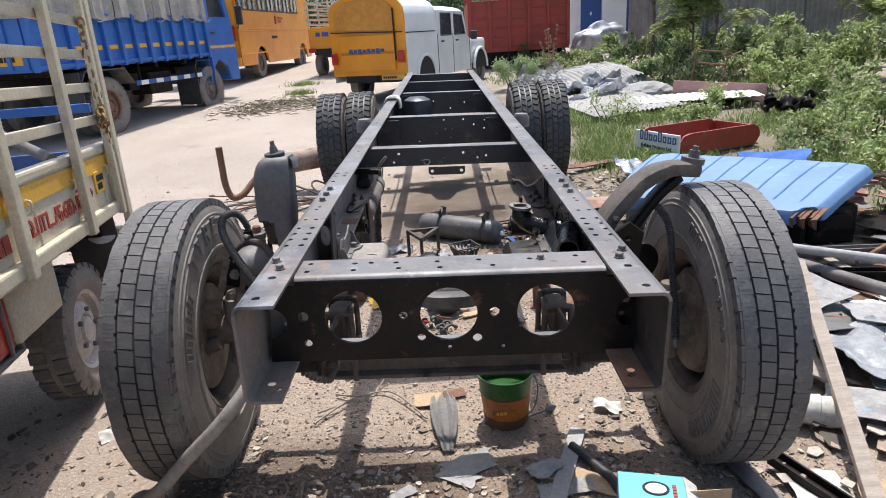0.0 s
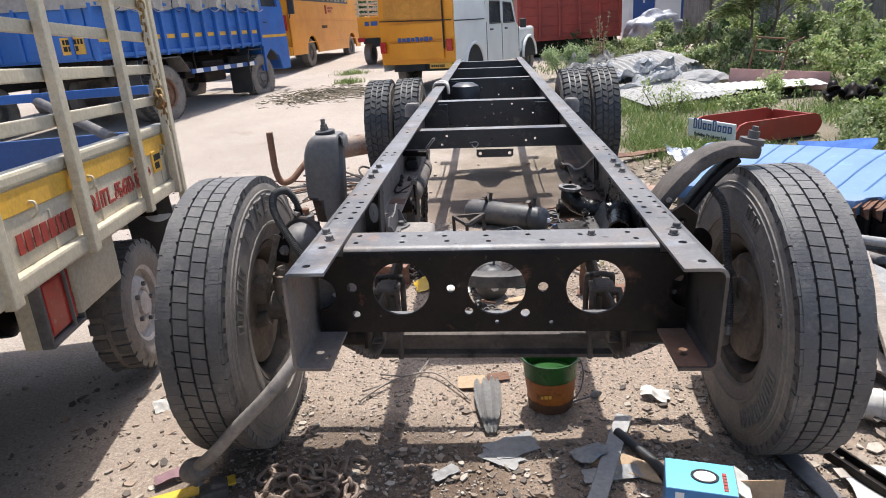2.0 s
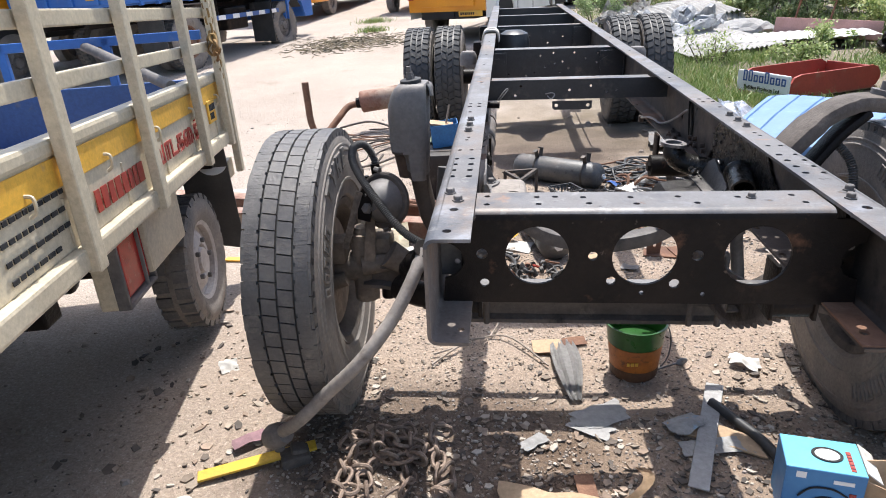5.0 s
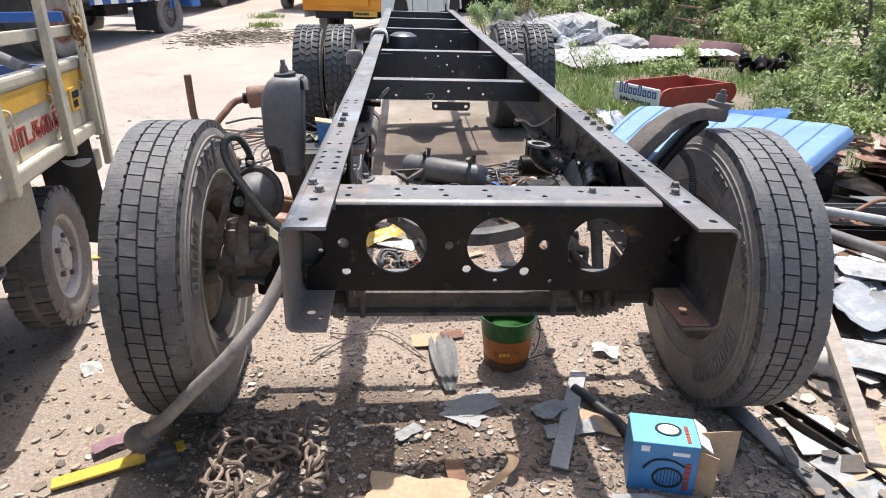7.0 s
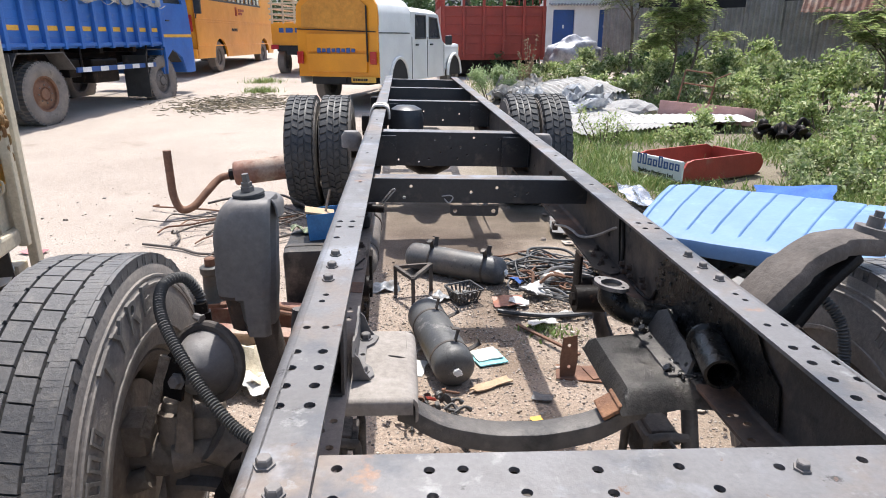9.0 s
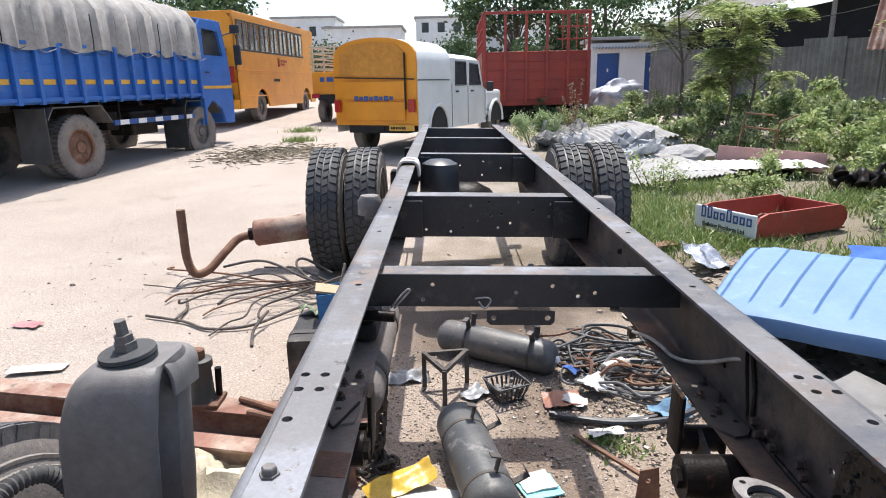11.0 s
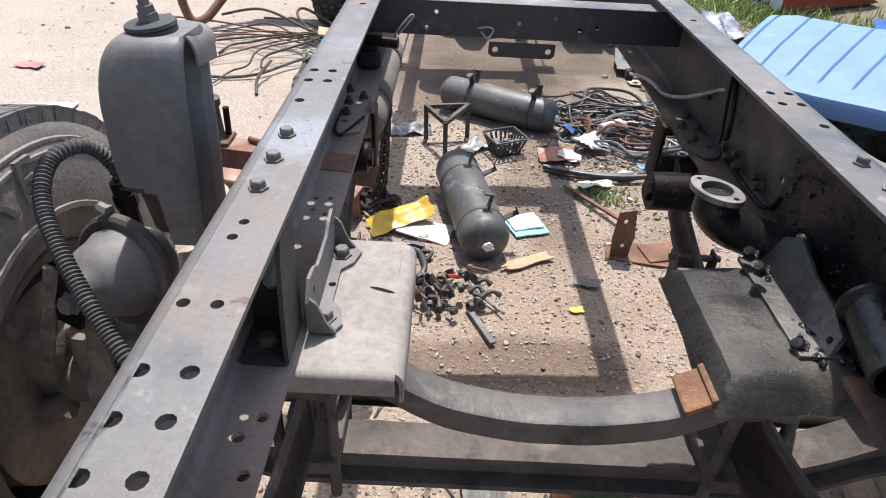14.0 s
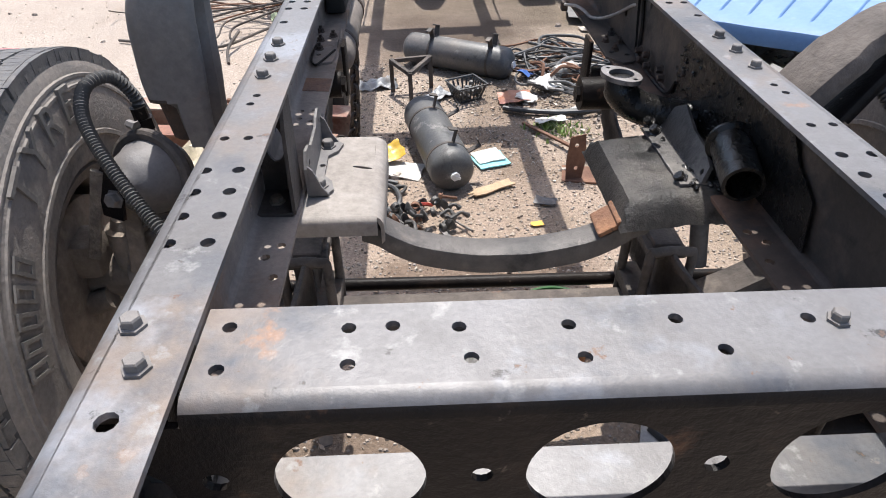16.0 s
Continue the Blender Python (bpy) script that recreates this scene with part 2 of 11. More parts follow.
M_YELLOW = surf("yellow_paint", (0.72, 0.40, 0.05), (0.60, 0.33, 0.05), 4, 0.5, 0, 0.05, 60, spots=[((0.45, 0.30, 0.16), 8, 0.64, 0.76)])
M_ORANGE = surf("orange_yellow_paint", (0.78, 0.31, 0.015), (0.68, 0.26, 0.012), 1.2, 0.35, 0, 0.03, 40, vary=0.08)
M_BLUE = surf("blue_paint", (0.030, 0.145, 0.47), (0.028, 0.12, 0.40), 2, 0.45, 0, 0.05, 50, vary=0.12, spots=[((0.13, 0.20, 0.33), 5, 0.60, 0.78)])
M_DEEPBLUE = surf("deep_blue_paint", (0.026, 0.085, 0.29), (0.032, 0.085, 0.24), 3, 0.5, 0, 0.08, 50, spots=[((0.12, 0.12, 0.14), 6, 0.62, 0.78)])
M_SKYBLUE = surf("light_blue_paint", (0.120, 0.222, 0.395), (0.102, 0.195, 0.36), 2, 0.6, 0, 0.05, 40, vary=0.10, spots=[((0.20, 0.34, 0.58), 3, 0.58, 0.78), ((0.16, 0.24, 0.42), 12, 0.64, 0.74)])
M_WHITE = surf("white_paint", (0.78, 0.78, 0.76), (0.70, 0.70, 0.68), 1.5, 0.4, 0, 0.03, 40, vary=0.06)
M_RED = surf("red_paint", (0.36, 0.045, 0.03), (0.28, 0.04, 0.028), 2, 0.5, 0, 0.06, 50, spots=[((0.30, 0.11, 0.08), 6, 0.6, 0.78)])
M_TARP = surf("grey_canvas", (0.36, 0.34, 0.315), (0.28, 0.262, 0.24), 2.5, 0.9, 0, 0.3, 12)
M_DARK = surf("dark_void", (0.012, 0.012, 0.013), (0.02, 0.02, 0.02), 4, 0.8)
M_GLASS = glass("window_glass")
M_DARKGLASS = surf("dark_glass", (0.03, 0.035, 0.04), (0.05, 0.055, 0.06), 1, 0.08, 0, 0.0, 30)
M_REDLAMP = surf("red_lens", (0.42, 0.02, 0.015), (0.35, 0.02, 0.015), 6, 0.25, 0, 0.05, 90)
M_CARD = surf("cardboard", (0.42, 0.30, 0.19), (0.36, 0.25, 0.155), 5, 0.85, 0, 0.1, 60)
M_PAPER = surf("dirty_white_paper", (0.58, 0.565, 0.53), (0.44, 0.42, 0.385), 9, 0.85, 0, 0.15, 40, spots=[((0.28, 0.25, 0.21), 11, 0.58, 0.7)])
M_PLASTICBLACK = surf("black_plastic", (0.03, 0.03, 0.032), (0.05, 0.05, 0.05), 6, 0.5, 0, 0.1, 80, spots=[((0.15, 0.135, 0.12), 5, 0.6, 0.8)])
M_WOOD = surf("weathered_wood", (0.34, 0.285, 0.24), (0.25, 0.21, 0.175), 6, 0.9, 0, 0.3, 40, stretch=(1, 6, 6))
M_CONCRETE = surf("grey_concrete", (0.36, 0.35, 0.34), (0.28, 0.27, 0.26), 2, 0.9, 0, 0.3, 40)
M_ASBESTOS = surf("grey_roof_sheet", (0.42, 0.405, 0.385), (0.31, 0.298, 0.28), 2.0, 0.85, 0, 0.2, 40, spots=[((0.20, 0.178, 0.157), 4, 0.56, 0.74)])
M_FENCE = surf("weathered_fence_sheet", (0.275, 0.26, 0.245), (0.195, 0.182, 0.17), 2.0, 0.9, 0, 0.2, 30)
M_BARK = surf("bark", (0.17, 0.13, 0.095), (0.11, 0.085, 0.065), 8, 0.95, 0, 0.5, 40)
M_LEAF = island_leaf("green_leaves", (0.10, 0.155, 0.05), (0.24, 0.30, 0.12), (0.48, 0.50, 0.29), trans=0.4)
M_LEAFLIGHT = island_leaf("bright_leaves", (0.16, 0.235, 0.07), (0.33, 0.41, 0.15), (0.55, 0.57, 0.31), trans=0.35)
M_LEAFDARK = island_leaf("dark_leaves", (0.025, 0.06, 0.02), (0.05, 0.10, 0.035), (0.10, 0.15, 0.06))
M_GRASS = island_leaf("grass_blades", (0.10, 0.175, 0.04), (0.18, 0.26, 0.07), (0.36, 0.36, 0.16))
M_DRY = island_leaf("dry_stalks", (0.30, 0.20, 0.12), (0.22, 0.14, 0.09), (0.40, 0.28, 0.18), trans=0.1)
M_BITS = island_bits("litter_bits", [(0.19, 0.148, 0.115), (0.28, 0.225, 0.175), (0.36, 0.30, 0.24), (0.13, 0.102, 0.082), (0.43, 0.38, 0.32), (0.24, 0.175, 0.13), (0.09, 0.074, 0.063), (0.33, 0.25, 0.19)])
M_STONES = island_bits("pebbles", [(0.34, 0.285, 0.235), (0.28, 0.23, 0.19), (0.40, 0.345, 0.29), (0.22, 0.18, 0.148), (0.31, 0.27, 0.24)])


# ---- building helpers ----
def thing(name, m, label, category, group="", kind=""):
    ob = new(name)
    ob.empty_display_size = 0.1
    ob.matrix_basis = m
    return tagged(ob, label, category, group, kind)


def mesh_of(name, bm, mats, smooth=False):
    me = bpy.data.meshes.new(name)
    bmesh.ops.recalc_face_normals(bm, faces=bm.faces)
    bm.to_mesh(me)
    bm.free()
    for m in mats if isinstance(mats, (list, tuple)) else [mats]:
        me.materials.append(m)
    if smooth:
        for p in me.polygons:
            p.use_smooth = True
        me.set_sharp_from_angle(angle=radians(38))
    return me


def part(name, bm, mats, parent, label="", m=None, smooth=False, kind=""):
    ob = new(name, mesh_of(name, bm, mats, smooth))
    ob.parent = parent
    if m is not None:
        ob.matrix_basis = m
    return tagged(ob, label, kind=kind)


def solo(name, bm, mats, label, category, m=None, smooth=False, group="", kind=""):
    """A thing of one mesh."""
    ob = new(name, mesh_of(name, bm, mats, smooth))
    if m is not None:
        ob.matrix_basis = m
    return tagged(ob, label, category, group, kind)


def B():
    return bmesh.new()


def box(bm, c, s, rot=None, bevel=0.0, mi=0):
    """A box about c of size s, turned by rot (a Matrix) about its centre."""
    t = bmesh.new()
    bmesh.ops.create_cube(t, size=1.0)
    bmesh.ops.scale(t, vec=s, verts=t.verts)
    if bevel:
        bmesh.ops.bevel(t, geom=list(t.edges), offset=bevel, segments=2, profile=0.6, affect="EDGES")
    mm = Matrix.Translation(c) @ (rot.to_4x4() if rot else Matrix.Identity(4))
    join(bm, t, mm, mi)


def join(bm, t, mm=None, mi=0):
    vs = {v: bm.verts.new(mm @ v.co if mm else v.co) for v in t.verts}
    for f in t.faces:
        try:
            bm.faces.new([vs[v] for v in f.verts]).material_index = mi or f.material_index
        except ValueError:
            pass
    t.free()


def tube(bm, pts, r, n=8, mi=0, close=False, flat=1.0):
    """A round bar along pts; r is one radius or one for each point."""
    pts = [Vector(p) for p in pts]
    rs = r if isinstance(r, (list, tuple)) else [r] * len(pts)
    rings, up = [], None
    k = len(pts)
    for i, p in enumerate(pts):
        a = pts[i - 1] if i > 0 or close else p
        b = pts[(i + 1) % k] if i < k - 1 or close else p
        d = (b - a).normalized()
        if up is None:
            up = d.orthogonal().normalized()
        up = (up - d * up.dot(d)).normalized()
        side = d.cross(up)
        rings.append([bm.verts.new(p + rs[i] * (up * math.cos(2 * math.pi * j / n) * flat + side * math.sin(2 * math.pi * j / n))) for j in range(n)])
    for i in range(k if close else k - 1):
        a, b = rings[i], rings[(i + 1) % k]
        for j in range(n):
            bm.faces.new((a[j], a[(j + 1) % n], b[(j + 1) % n], b[j])).material_index = mi
    if not close:
        bm.faces.new(rings[0][::-1]).material_index = mi
        bm.faces.new(rings[-1]).material_index = mi


def curve_pts(pts, k=6):
    """A smooth line through pts."""
    pts = [Vector(p) for p in pts]
    out = []
    for i in range(len(pts) - 1):
        p0, p1, p2, p3 = pts[max(i - 1, 0)], pts[i], pts[i + 1], pts[min(i + 2, len(pts) - 1)]
        for j in range(k):
            t = j / k
            out.append(0.5 * (2 * p1 + (p2 - p0) * t + (2 * p0 - 5 * p1 + 4 * p2 - p3) * t * t + (3 * p1 - p0 - 3 * p2 + p3) * t ** 3))
    return out + [pts[-1]]


def lathe(bm, prof, n=48, m=None, mi=0, close=False, caps=True):
    """prof: (along x, radius); turned about the x axis."""
    m = m or Matrix.Identity(4)
    rings = []
    for x, r in prof:
        rings.append([bm.verts.new(m @ Vector((x, r * math.cos(2 * math.pi * j / n), r * math.sin(2 * math.pi * j / n)))) for j in range(n)])
    k = len(rings)
    for i in range(k if close else k - 1):
        a, b = rings[i], rings[(i + 1) % k]
        for j in range(n):
            bm.faces.new((a[j], a[(j + 1) % n], b[(j + 1) % n], b[j])).material_index = mi
    if caps and not close:
        if prof[0][1] > 1e-4:
            bm.faces.new(rings[0][::-1]).material_index = mi
        if prof[-1][1] > 1e-4:
            bm.faces.new(rings[-1]).material_index = mi


def circle(cx, cy, r, n=16, sy=1.0):
    return [(cx + r * math.cos(2 * math.pi * i / n), cy + r * sy * math.sin(2 * math.pi * i / n)) for i in range(n)]


def plate(bm, outline, holes, th, m, mi=0):
    """A flat plate with holes, in the xy plane of m, th thick along its z."""
    t = bmesh.new()
    loops = []
    for pts in (outline, *holes):
        vs = [t.verts.new((x, y, 0)) for x, y in pts]
        for i in range(len(vs)):
            t.edges.new((vs[i], vs[(i + 1) % len(vs)]))
        loops.append(vs)
    bmesh.ops.triangle_fill(t, use_beauty=True, use_dissolve=False, edges=t.edges[:])
    top = {v: t.verts.new((v.co.x, v.co.y, th)) for vs in loops for v in vs}
    for f in list(t.faces):
        t.faces.new([top[v] for v in reversed(f.verts)])
    for vs in loops:
        for i in range(len(vs)):
            a, b = vs[i], vs[(i + 1) % len(vs)]
            t.faces.new((a, b, top[b], top[a]))
    join(bm, t, m, mi)


def basis(o, x, y):
    """A frame at o with its x and y axes so directed."""
    x = Vector(x).normalized()
    y = (Vector(y) - x * Vector(y).dot(x)).normalized()
    z = x.cross(y)
    return Matrix(((x.x, y.x, z.x, o[0]), (x.y, y.y, z.y, o[1]), (x.z, y.z, z.z, o[2]), (0, 0, 0, 1)))


def hexbolt(bm, c, r=0.011, h=0.010, up=(0, 0, 1), washer=True):
    up = Vector(up).normalized()
    c = Vector(c)
    s = Vector((1, 0, 0)) if abs(up.x) < 0.8 else Vector((0, 1, 0))
    k = 1.35 if washer else 1.0
    lathe(bm, [(0, r * k), (0.003, r * k), (0.0032, r), (0.003 + h * 0.8, r), (0.003 + h, r * 0.85), (0.003 + h, 0.0005)], 6, basis(c, up, s))


def letters(text, size, depth=0.002, align="CENTER", bold=0.0):
    """A bmesh of raised writing in the xy plane."""
    cu = bpy.data.curves.new("writing", "FONT")
    cu.body, cu.size, cu.extrude, cu.align_x, cu.align_y = text, size, depth, align, "CENTER"
    cu.resolution_u = 3
    cu.offset = bold
    ob = bpy.data.objects.new("writing", cu)
    scene.collection.objects.link(ob)
    bpy.context.view_layer.update()
    me = bpy.data.meshes.new_from_object(ob.evaluated_get(bpy.context.evaluated_depsgraph_get()))
    bm = bmesh.new()
    bm.from_mesh(me)
    bpy.data.objects.remove(ob)
    bpy.data.curves.remove(cu)
    bpy.data.meshes.remove(me)
    for f in bm.faces:
        f.material_index = 0
    return bm


def rise(y):
    """The yard climbs gently behind the chassis."""
    s = min(max((y - 4.5) / 2.0, 0), 1)
    return 0.04 * max(0.0, min(y, 32) - 5.5) * s


def ground_z(x, y):
    z = rise(y)
    z += 0.020 * noise.noise((x * 0.9, y * 0.9, 0.0)) + 0.007 * noise.noise((x * 4, y * 4, 3.0))
    return z


# ---- ground ----
def span(a, b, step):
    return list(np.arange(a, b, step))


def build_ground():
    xs = [-300, -150, -80, -45, -28] + span(-18, -3, 0.6) + span(-3, 3, 0.06) + span(3, 14, 0.4) + [14, 18, 26, 40, 80, 150, 300]
    ys = [-200, -80, -30, -12, -6, -3.5] + span(-2.2, 6, 0.06) + span(6, 24, 0.4) + [24, 27, 31, 36, 45, 60, 90, 150, 300]
    verts = [(x, y, ground_z(x, y)) for y in ys for x in xs]
    w = len(xs)
    faces = [(j * w + i, j * w + i + 1, (j + 1) * w + i + 1, (j + 1) * w + i) for j in range(len(ys) - 1) for i in range(w - 1)]
    me = bpy.data.meshes.new("ground")
    me.from_pydata(verts, [], faces)
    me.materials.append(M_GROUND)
    for p in me.polygons:
        p.use_smooth = True
    tagged(new("ground", me), "pale sandy dirt yard, trodden and dusty", "ground", kind="structure")


build_ground()


# ---- the bare truck chassis ----
CM = Matrix.Translation((0, 7.47, 1.058)) @ Matrix.Rotation(radians(0.10), 4, "X") @ Matrix.Rotation(radians(1.5), 4, "Y") @ Matrix.Translation((0, -7.47, -1.058))  # the frame leans a little
CI = CM.inverted()
chassis = thing("truck_chassis", CM, "bare black truck ladder chassis on wheels, cab removed", "truck chassis")
RZ, RB, REND, RFRONT = 1.065, 0.840, 7.47, -0.17
T = 0.007


def rail(sx):
    """One C-section side rail, its open side inward."""
    nm = "side_rail"
    bm = B()
    # web
    wm = basis((0.4345 if sx > 0 else -0.4415, 0, 0), (0, 1, 0), (0, 0, 1))
    holes = []
    rnd = random.Random(5 if sx > 0 else 6)
    y = 0.35
    while y < 7.3:
        for z in (0.90, 1.0):
            if rnd.random() < 0.6:
                holes.append(circle(y + rnd.uniform(-0.03, 0.03), z + rnd.uniform(-0.02, 0.02), 0.008, 8))
        y += 0.23
    plate(bm, [(RFRONT, RB + 0.02), (REND, RB + 0.02), (REND, RZ - 0.02), (RFRONT, RZ - 0.02)], holes, T, wm)
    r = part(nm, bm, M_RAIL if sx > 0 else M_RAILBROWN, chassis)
    # top flange with punched holes
    bm = B()
    tm = basis((0, 0, RZ - T), (1, 0, 0), (0, 1, 0))
    hs = []
    for yy in (0.21, 0.26, 0.31, 0.36):
        hs += [circle(sx * 0.416, yy, 0.008, 10), circle(sx * 0.376, yy, 0.008, 10)]
    hs += [circle(sx * 0.412, 0.445, 0.0065, 10), circle(sx * 0.381, 0.445, 0.0065, 10), circle(sx * 0.400, 0.555, 0.006, 10), circle(sx * 0.396, 0.585, 0.006, 10)]
    for yy in (1.03, 1.08):
        hs += [circle(sx * 0.414, yy, 0.008, 10), circle(sx * 0.382, yy, 0.008, 10)]
    hs += [circle(sx * 0.395, -0.015, 0.0095, 10), circle(sx * 0.40, -0.13, 0.009, 10), circle(sx * 0.41, 0.94, 0.008, 10), circle(sx * 0.39, 1.55, 0.008, 10)]
    for yy in (2.1, 2.5, 3.2, 3.7, 4.1, 5.0, 6.1, 6.6, 7.2):
        hs.append(circle(sx * 0.395, yy, 0.008, 8))
    o, i = 0.4215, 0.354
    out = [(sx * o, RFRONT), (sx * o, REND), (sx * i, REND), (sx * i, RFRONT)]
    plate(bm, out, hs, T, tm)
    # rolled outer edge
    for r0, zc, sg in ((0.020, RZ - 0.020, 1),):
        arc = [(o + r0 * math.sin(q), zc + sg * r0 * math.cos(q)) for q in np.linspace(0, math.pi / 2, 6)]
        arc += [(o + (r0 - T) * math.sin(q), zc + sg * (r0 - T) * math.cos(q)) for q in np.linspace(math.pi / 2, 0, 6)]
        ends = [[bm.verts.new((sx * x, y, z)) for x, z in arc] for y in (RFRONT, REND)]
        for q in range(len(arc)):
            bm.faces.new((ends[0][q], ends[0][(q + 1) % len(arc)], ends[1][(q + 1) % len(arc)], ends[1][q]))
        bm.faces.new(ends[0]), bm.faces.new(ends[1][::-1])
    part("top_flange", bm, M_FLANGE, r, "worn bare steel top flange with rust patches", smooth=True)
    bm = B()
    arc = [(0.4215 + 0.020 * math.sin(q), RB + 0.020 - 0.020 * math.cos(q)) for q in np.linspace(0, math.pi / 2, 6)] + [(0.4215 + 0.013 * math.sin(q), RB + 0.020 - 0.013 * math.cos(q)) for q in np.linspace(math.pi / 2, 0, 6)]
    ends = [[bm.verts.new((sx * x, y, z)) for x, z in arc] for y in (RFRONT, REND)]
    for q in range(len(arc)):
        bm.faces.new((ends[0][q], ends[0][(q + 1) % len(arc)], ends[1][(q + 1) % len(arc)], ends[1][q]))
    bm.faces.new(ends[0]), bm.faces.new(ends[1][::-1])
    plate(bm, [(sx * 0.4215, RFRONT), (sx * 0.4215, REND), (sx * 0.362, REND), (sx * 0.362, RFRONT)],
          [circle(sx * 0.38, yy, 0.008, 8) for yy in (-0.12, 0.2, 0.25, 0.42, 0.5, 2.1, 2.4)] + [circle(sx * 0.40, yy, 0.008, 8) for yy in (0.22, 0.47, 0.7)] + [circle(sx * xx, yy, 0.0052, 8) for xx, yy in ((0.413, 1.012), (0.388, 1.014), (0.412, 0.972), (0.388, 0.958))],
          T, basis((0, 0, RB), (1, 0, 0), (0, 1, 0)))
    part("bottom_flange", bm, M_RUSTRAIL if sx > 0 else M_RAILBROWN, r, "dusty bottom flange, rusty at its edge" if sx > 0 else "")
    for yy in (0.038, 0.088, 0.66, 0.735, 0.81):
        bm = B()
        hexbolt(bm, (sx * (0.39 if yy < 0.05 else 0.41 if yy < 0.1 else 0.40), yy, RZ), 0.0095, 0.009)
        part("bolt", bm, M_DUSTYMETAL, r)
    return r


RAIL_L, RAIL_R = rail(-1), rail(1)
bm = B()
plate(bm, [(0.360, -0.165), (0.42, -0.165), (0.42, 0.10), (0.360, 0.06)], [circle(0.385, -0.12, 0.009, 10)], 0.004, basis((0, 0, RB + T + 0.0005), (1, 0, 0), (0, 1, 0)))
part("foot_plate", bm, M_RUST, RAIL_R, "rusty brown foot plate")

# front crossmember: pressed channel with three lightening holes
bm = B()
hs = [circle(x, 0.955, 0.066, 40) for x in (-0.225, -0.005, 0.218)]
hs += [circle(x, z, r, 12) for x, z, r in ((-0.34, 0.96, 0.012), (-0.11, 0.955, 0.010), (0.10, 0.957, 0.012), (-0.07, 0.898, 0.010), (0.06, 0.892, 0.011),
                                         (-0.335, 0.892, 0.010), (-0.005, 0.87, 0.005), (0.12, 0.868, 0.005))]
notch = [(0.425 - 0.047 * math.sin(q), 0.945 - 0.041 * math.cos(q)) for q in np.linspace(0.12, math.pi - 0.12, 14)]
plate(bm, [(-0.425, 0.845), (0.425, 0.845), *notch, (0.425, 1.035), (-0.425, 1.035), *[(-x, z) for x, z in notch[::-1]]], hs, T, basis((0, 0.007, 0), (1, 0, 0), (0, 0, 1)))
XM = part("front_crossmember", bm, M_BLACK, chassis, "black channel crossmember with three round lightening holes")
bm = B()
hs = [circle(x, y, 0.0068, 10) for x, y in ((-0.33, 0.093), (-0.224, 0.087), (-0.185, 0.088), (-0.126, 0.084), (-0.028, 0.082), (-0.33, 0.042), (-0.222, 0.043),
                                           (-0.118, 0.046), (-0.022, 0.042), (0.07, 0.085), (0.19, 0.08), (0.30, 0.09), (0.10, 0.045), (0.31, 0.045))]
plate(bm, [(-0.353, 0.02), (0.353, 0.02), (0.353, 0.118), (-0.353, 0.118)], hs, T, basis((0, 0, 1.048), (1, 0, 0), (0, 1, 0)))
prof = [(0.02 - 0.02 * math.sin(a), 1.035 + 0.02 * math.cos(a)) for a in np.linspace(0, math.pi / 2, 6)]
vs = [[bm.verts.new((x, y, z)) for y, z in prof] for x in (-0.353, 0.353)]
for i in range(5):
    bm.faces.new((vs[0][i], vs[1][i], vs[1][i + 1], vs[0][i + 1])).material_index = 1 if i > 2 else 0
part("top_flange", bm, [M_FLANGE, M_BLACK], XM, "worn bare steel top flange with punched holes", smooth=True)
bm = B()
plate(bm, [(-0.41, 0.008), (0.41, 0.008), (0.41, 0.10), (-0.41, 0.10)], [], T, basis((0, 0, 0.845), (1, 0, 0), (0, 1, 0)))
part("bottom_flange", bm, M_FLANGE, XM)
bm = B()
hexbolt(bm, (0.215, 0.075, 1.055), 0.008, 0.008)
part("bolt", bm, M_DUSTYMETAL, XM)
for sx in (-1, 1):
    bm = B()
    plate(bm, [(0.0, 0.86), (0.13, 0.86), (0.10, 1.04), (0.02, 1.04)], [circle(0.05, 0.95, 0.012, 8)], 0.008, basis((sx * 0.385, 0.012, 0), (0, 1, 0), (0, 0, 1)))
    part("gusset", bm, M_BLACK, XM)


for sx in (-1, 1):
    bm = B()
    plate(bm, [(-0.03, -0.062), (0.03, -0.062), (0.034, 0.0), (0.028, 0.066), (-0.03, 0.066)], [circle(0.006, -0.03, 0.007, 8)], 0.006, basis((sx * 0.402, 0.058, 0.948), (1, 0, 0), (0, 0, 1)))
    rp_ = part("rivet_plate", bm, M_DUSTYMETAL if sx < 0 else M_BLACK, XM, "dusty riveted end plate" if sx < 0 else "")
    for dx, dz in ((-0.012, 0.036), (0.010, 0.012), (0.004, 0.046)):
        bm = B()
        hexbolt(bm, (sx * 0.402 + dx, 0.051, 0.948 + dz), 0.009, 0.012, (0, -1, 0))
        part("bolt", bm, M_MUD, rp_)


def channel_member(y, z0, z1, d, mat, label, drop=0.0, holes=()):
    """A channel between the rails: web facing the front, flanges behind."""
    bm = B()
    plate(bm, [(-0.428, z0), (0.428, z0), (0.428, z1), (-0.428, z1)], holes, T, basis((0, y + 0.007, 0), (1, 0, 0), (0, 0, 1)))
    x = part("crossmember", bm, mat, chassis, label)
    for nm, z in (("top_flange", z1 - T), ("bottom_flange", z0)):
        bm = B()
        box(bm, (0, y + d / 2 + 0.004, z + T / 2), (0.70 if nm == "top_flange" else 0.85, d, T), bevel=0.002)
        part(nm, bm, M_FLANGE if nm == "top_flange" else M_DUSTYMETAL, x)
    return x


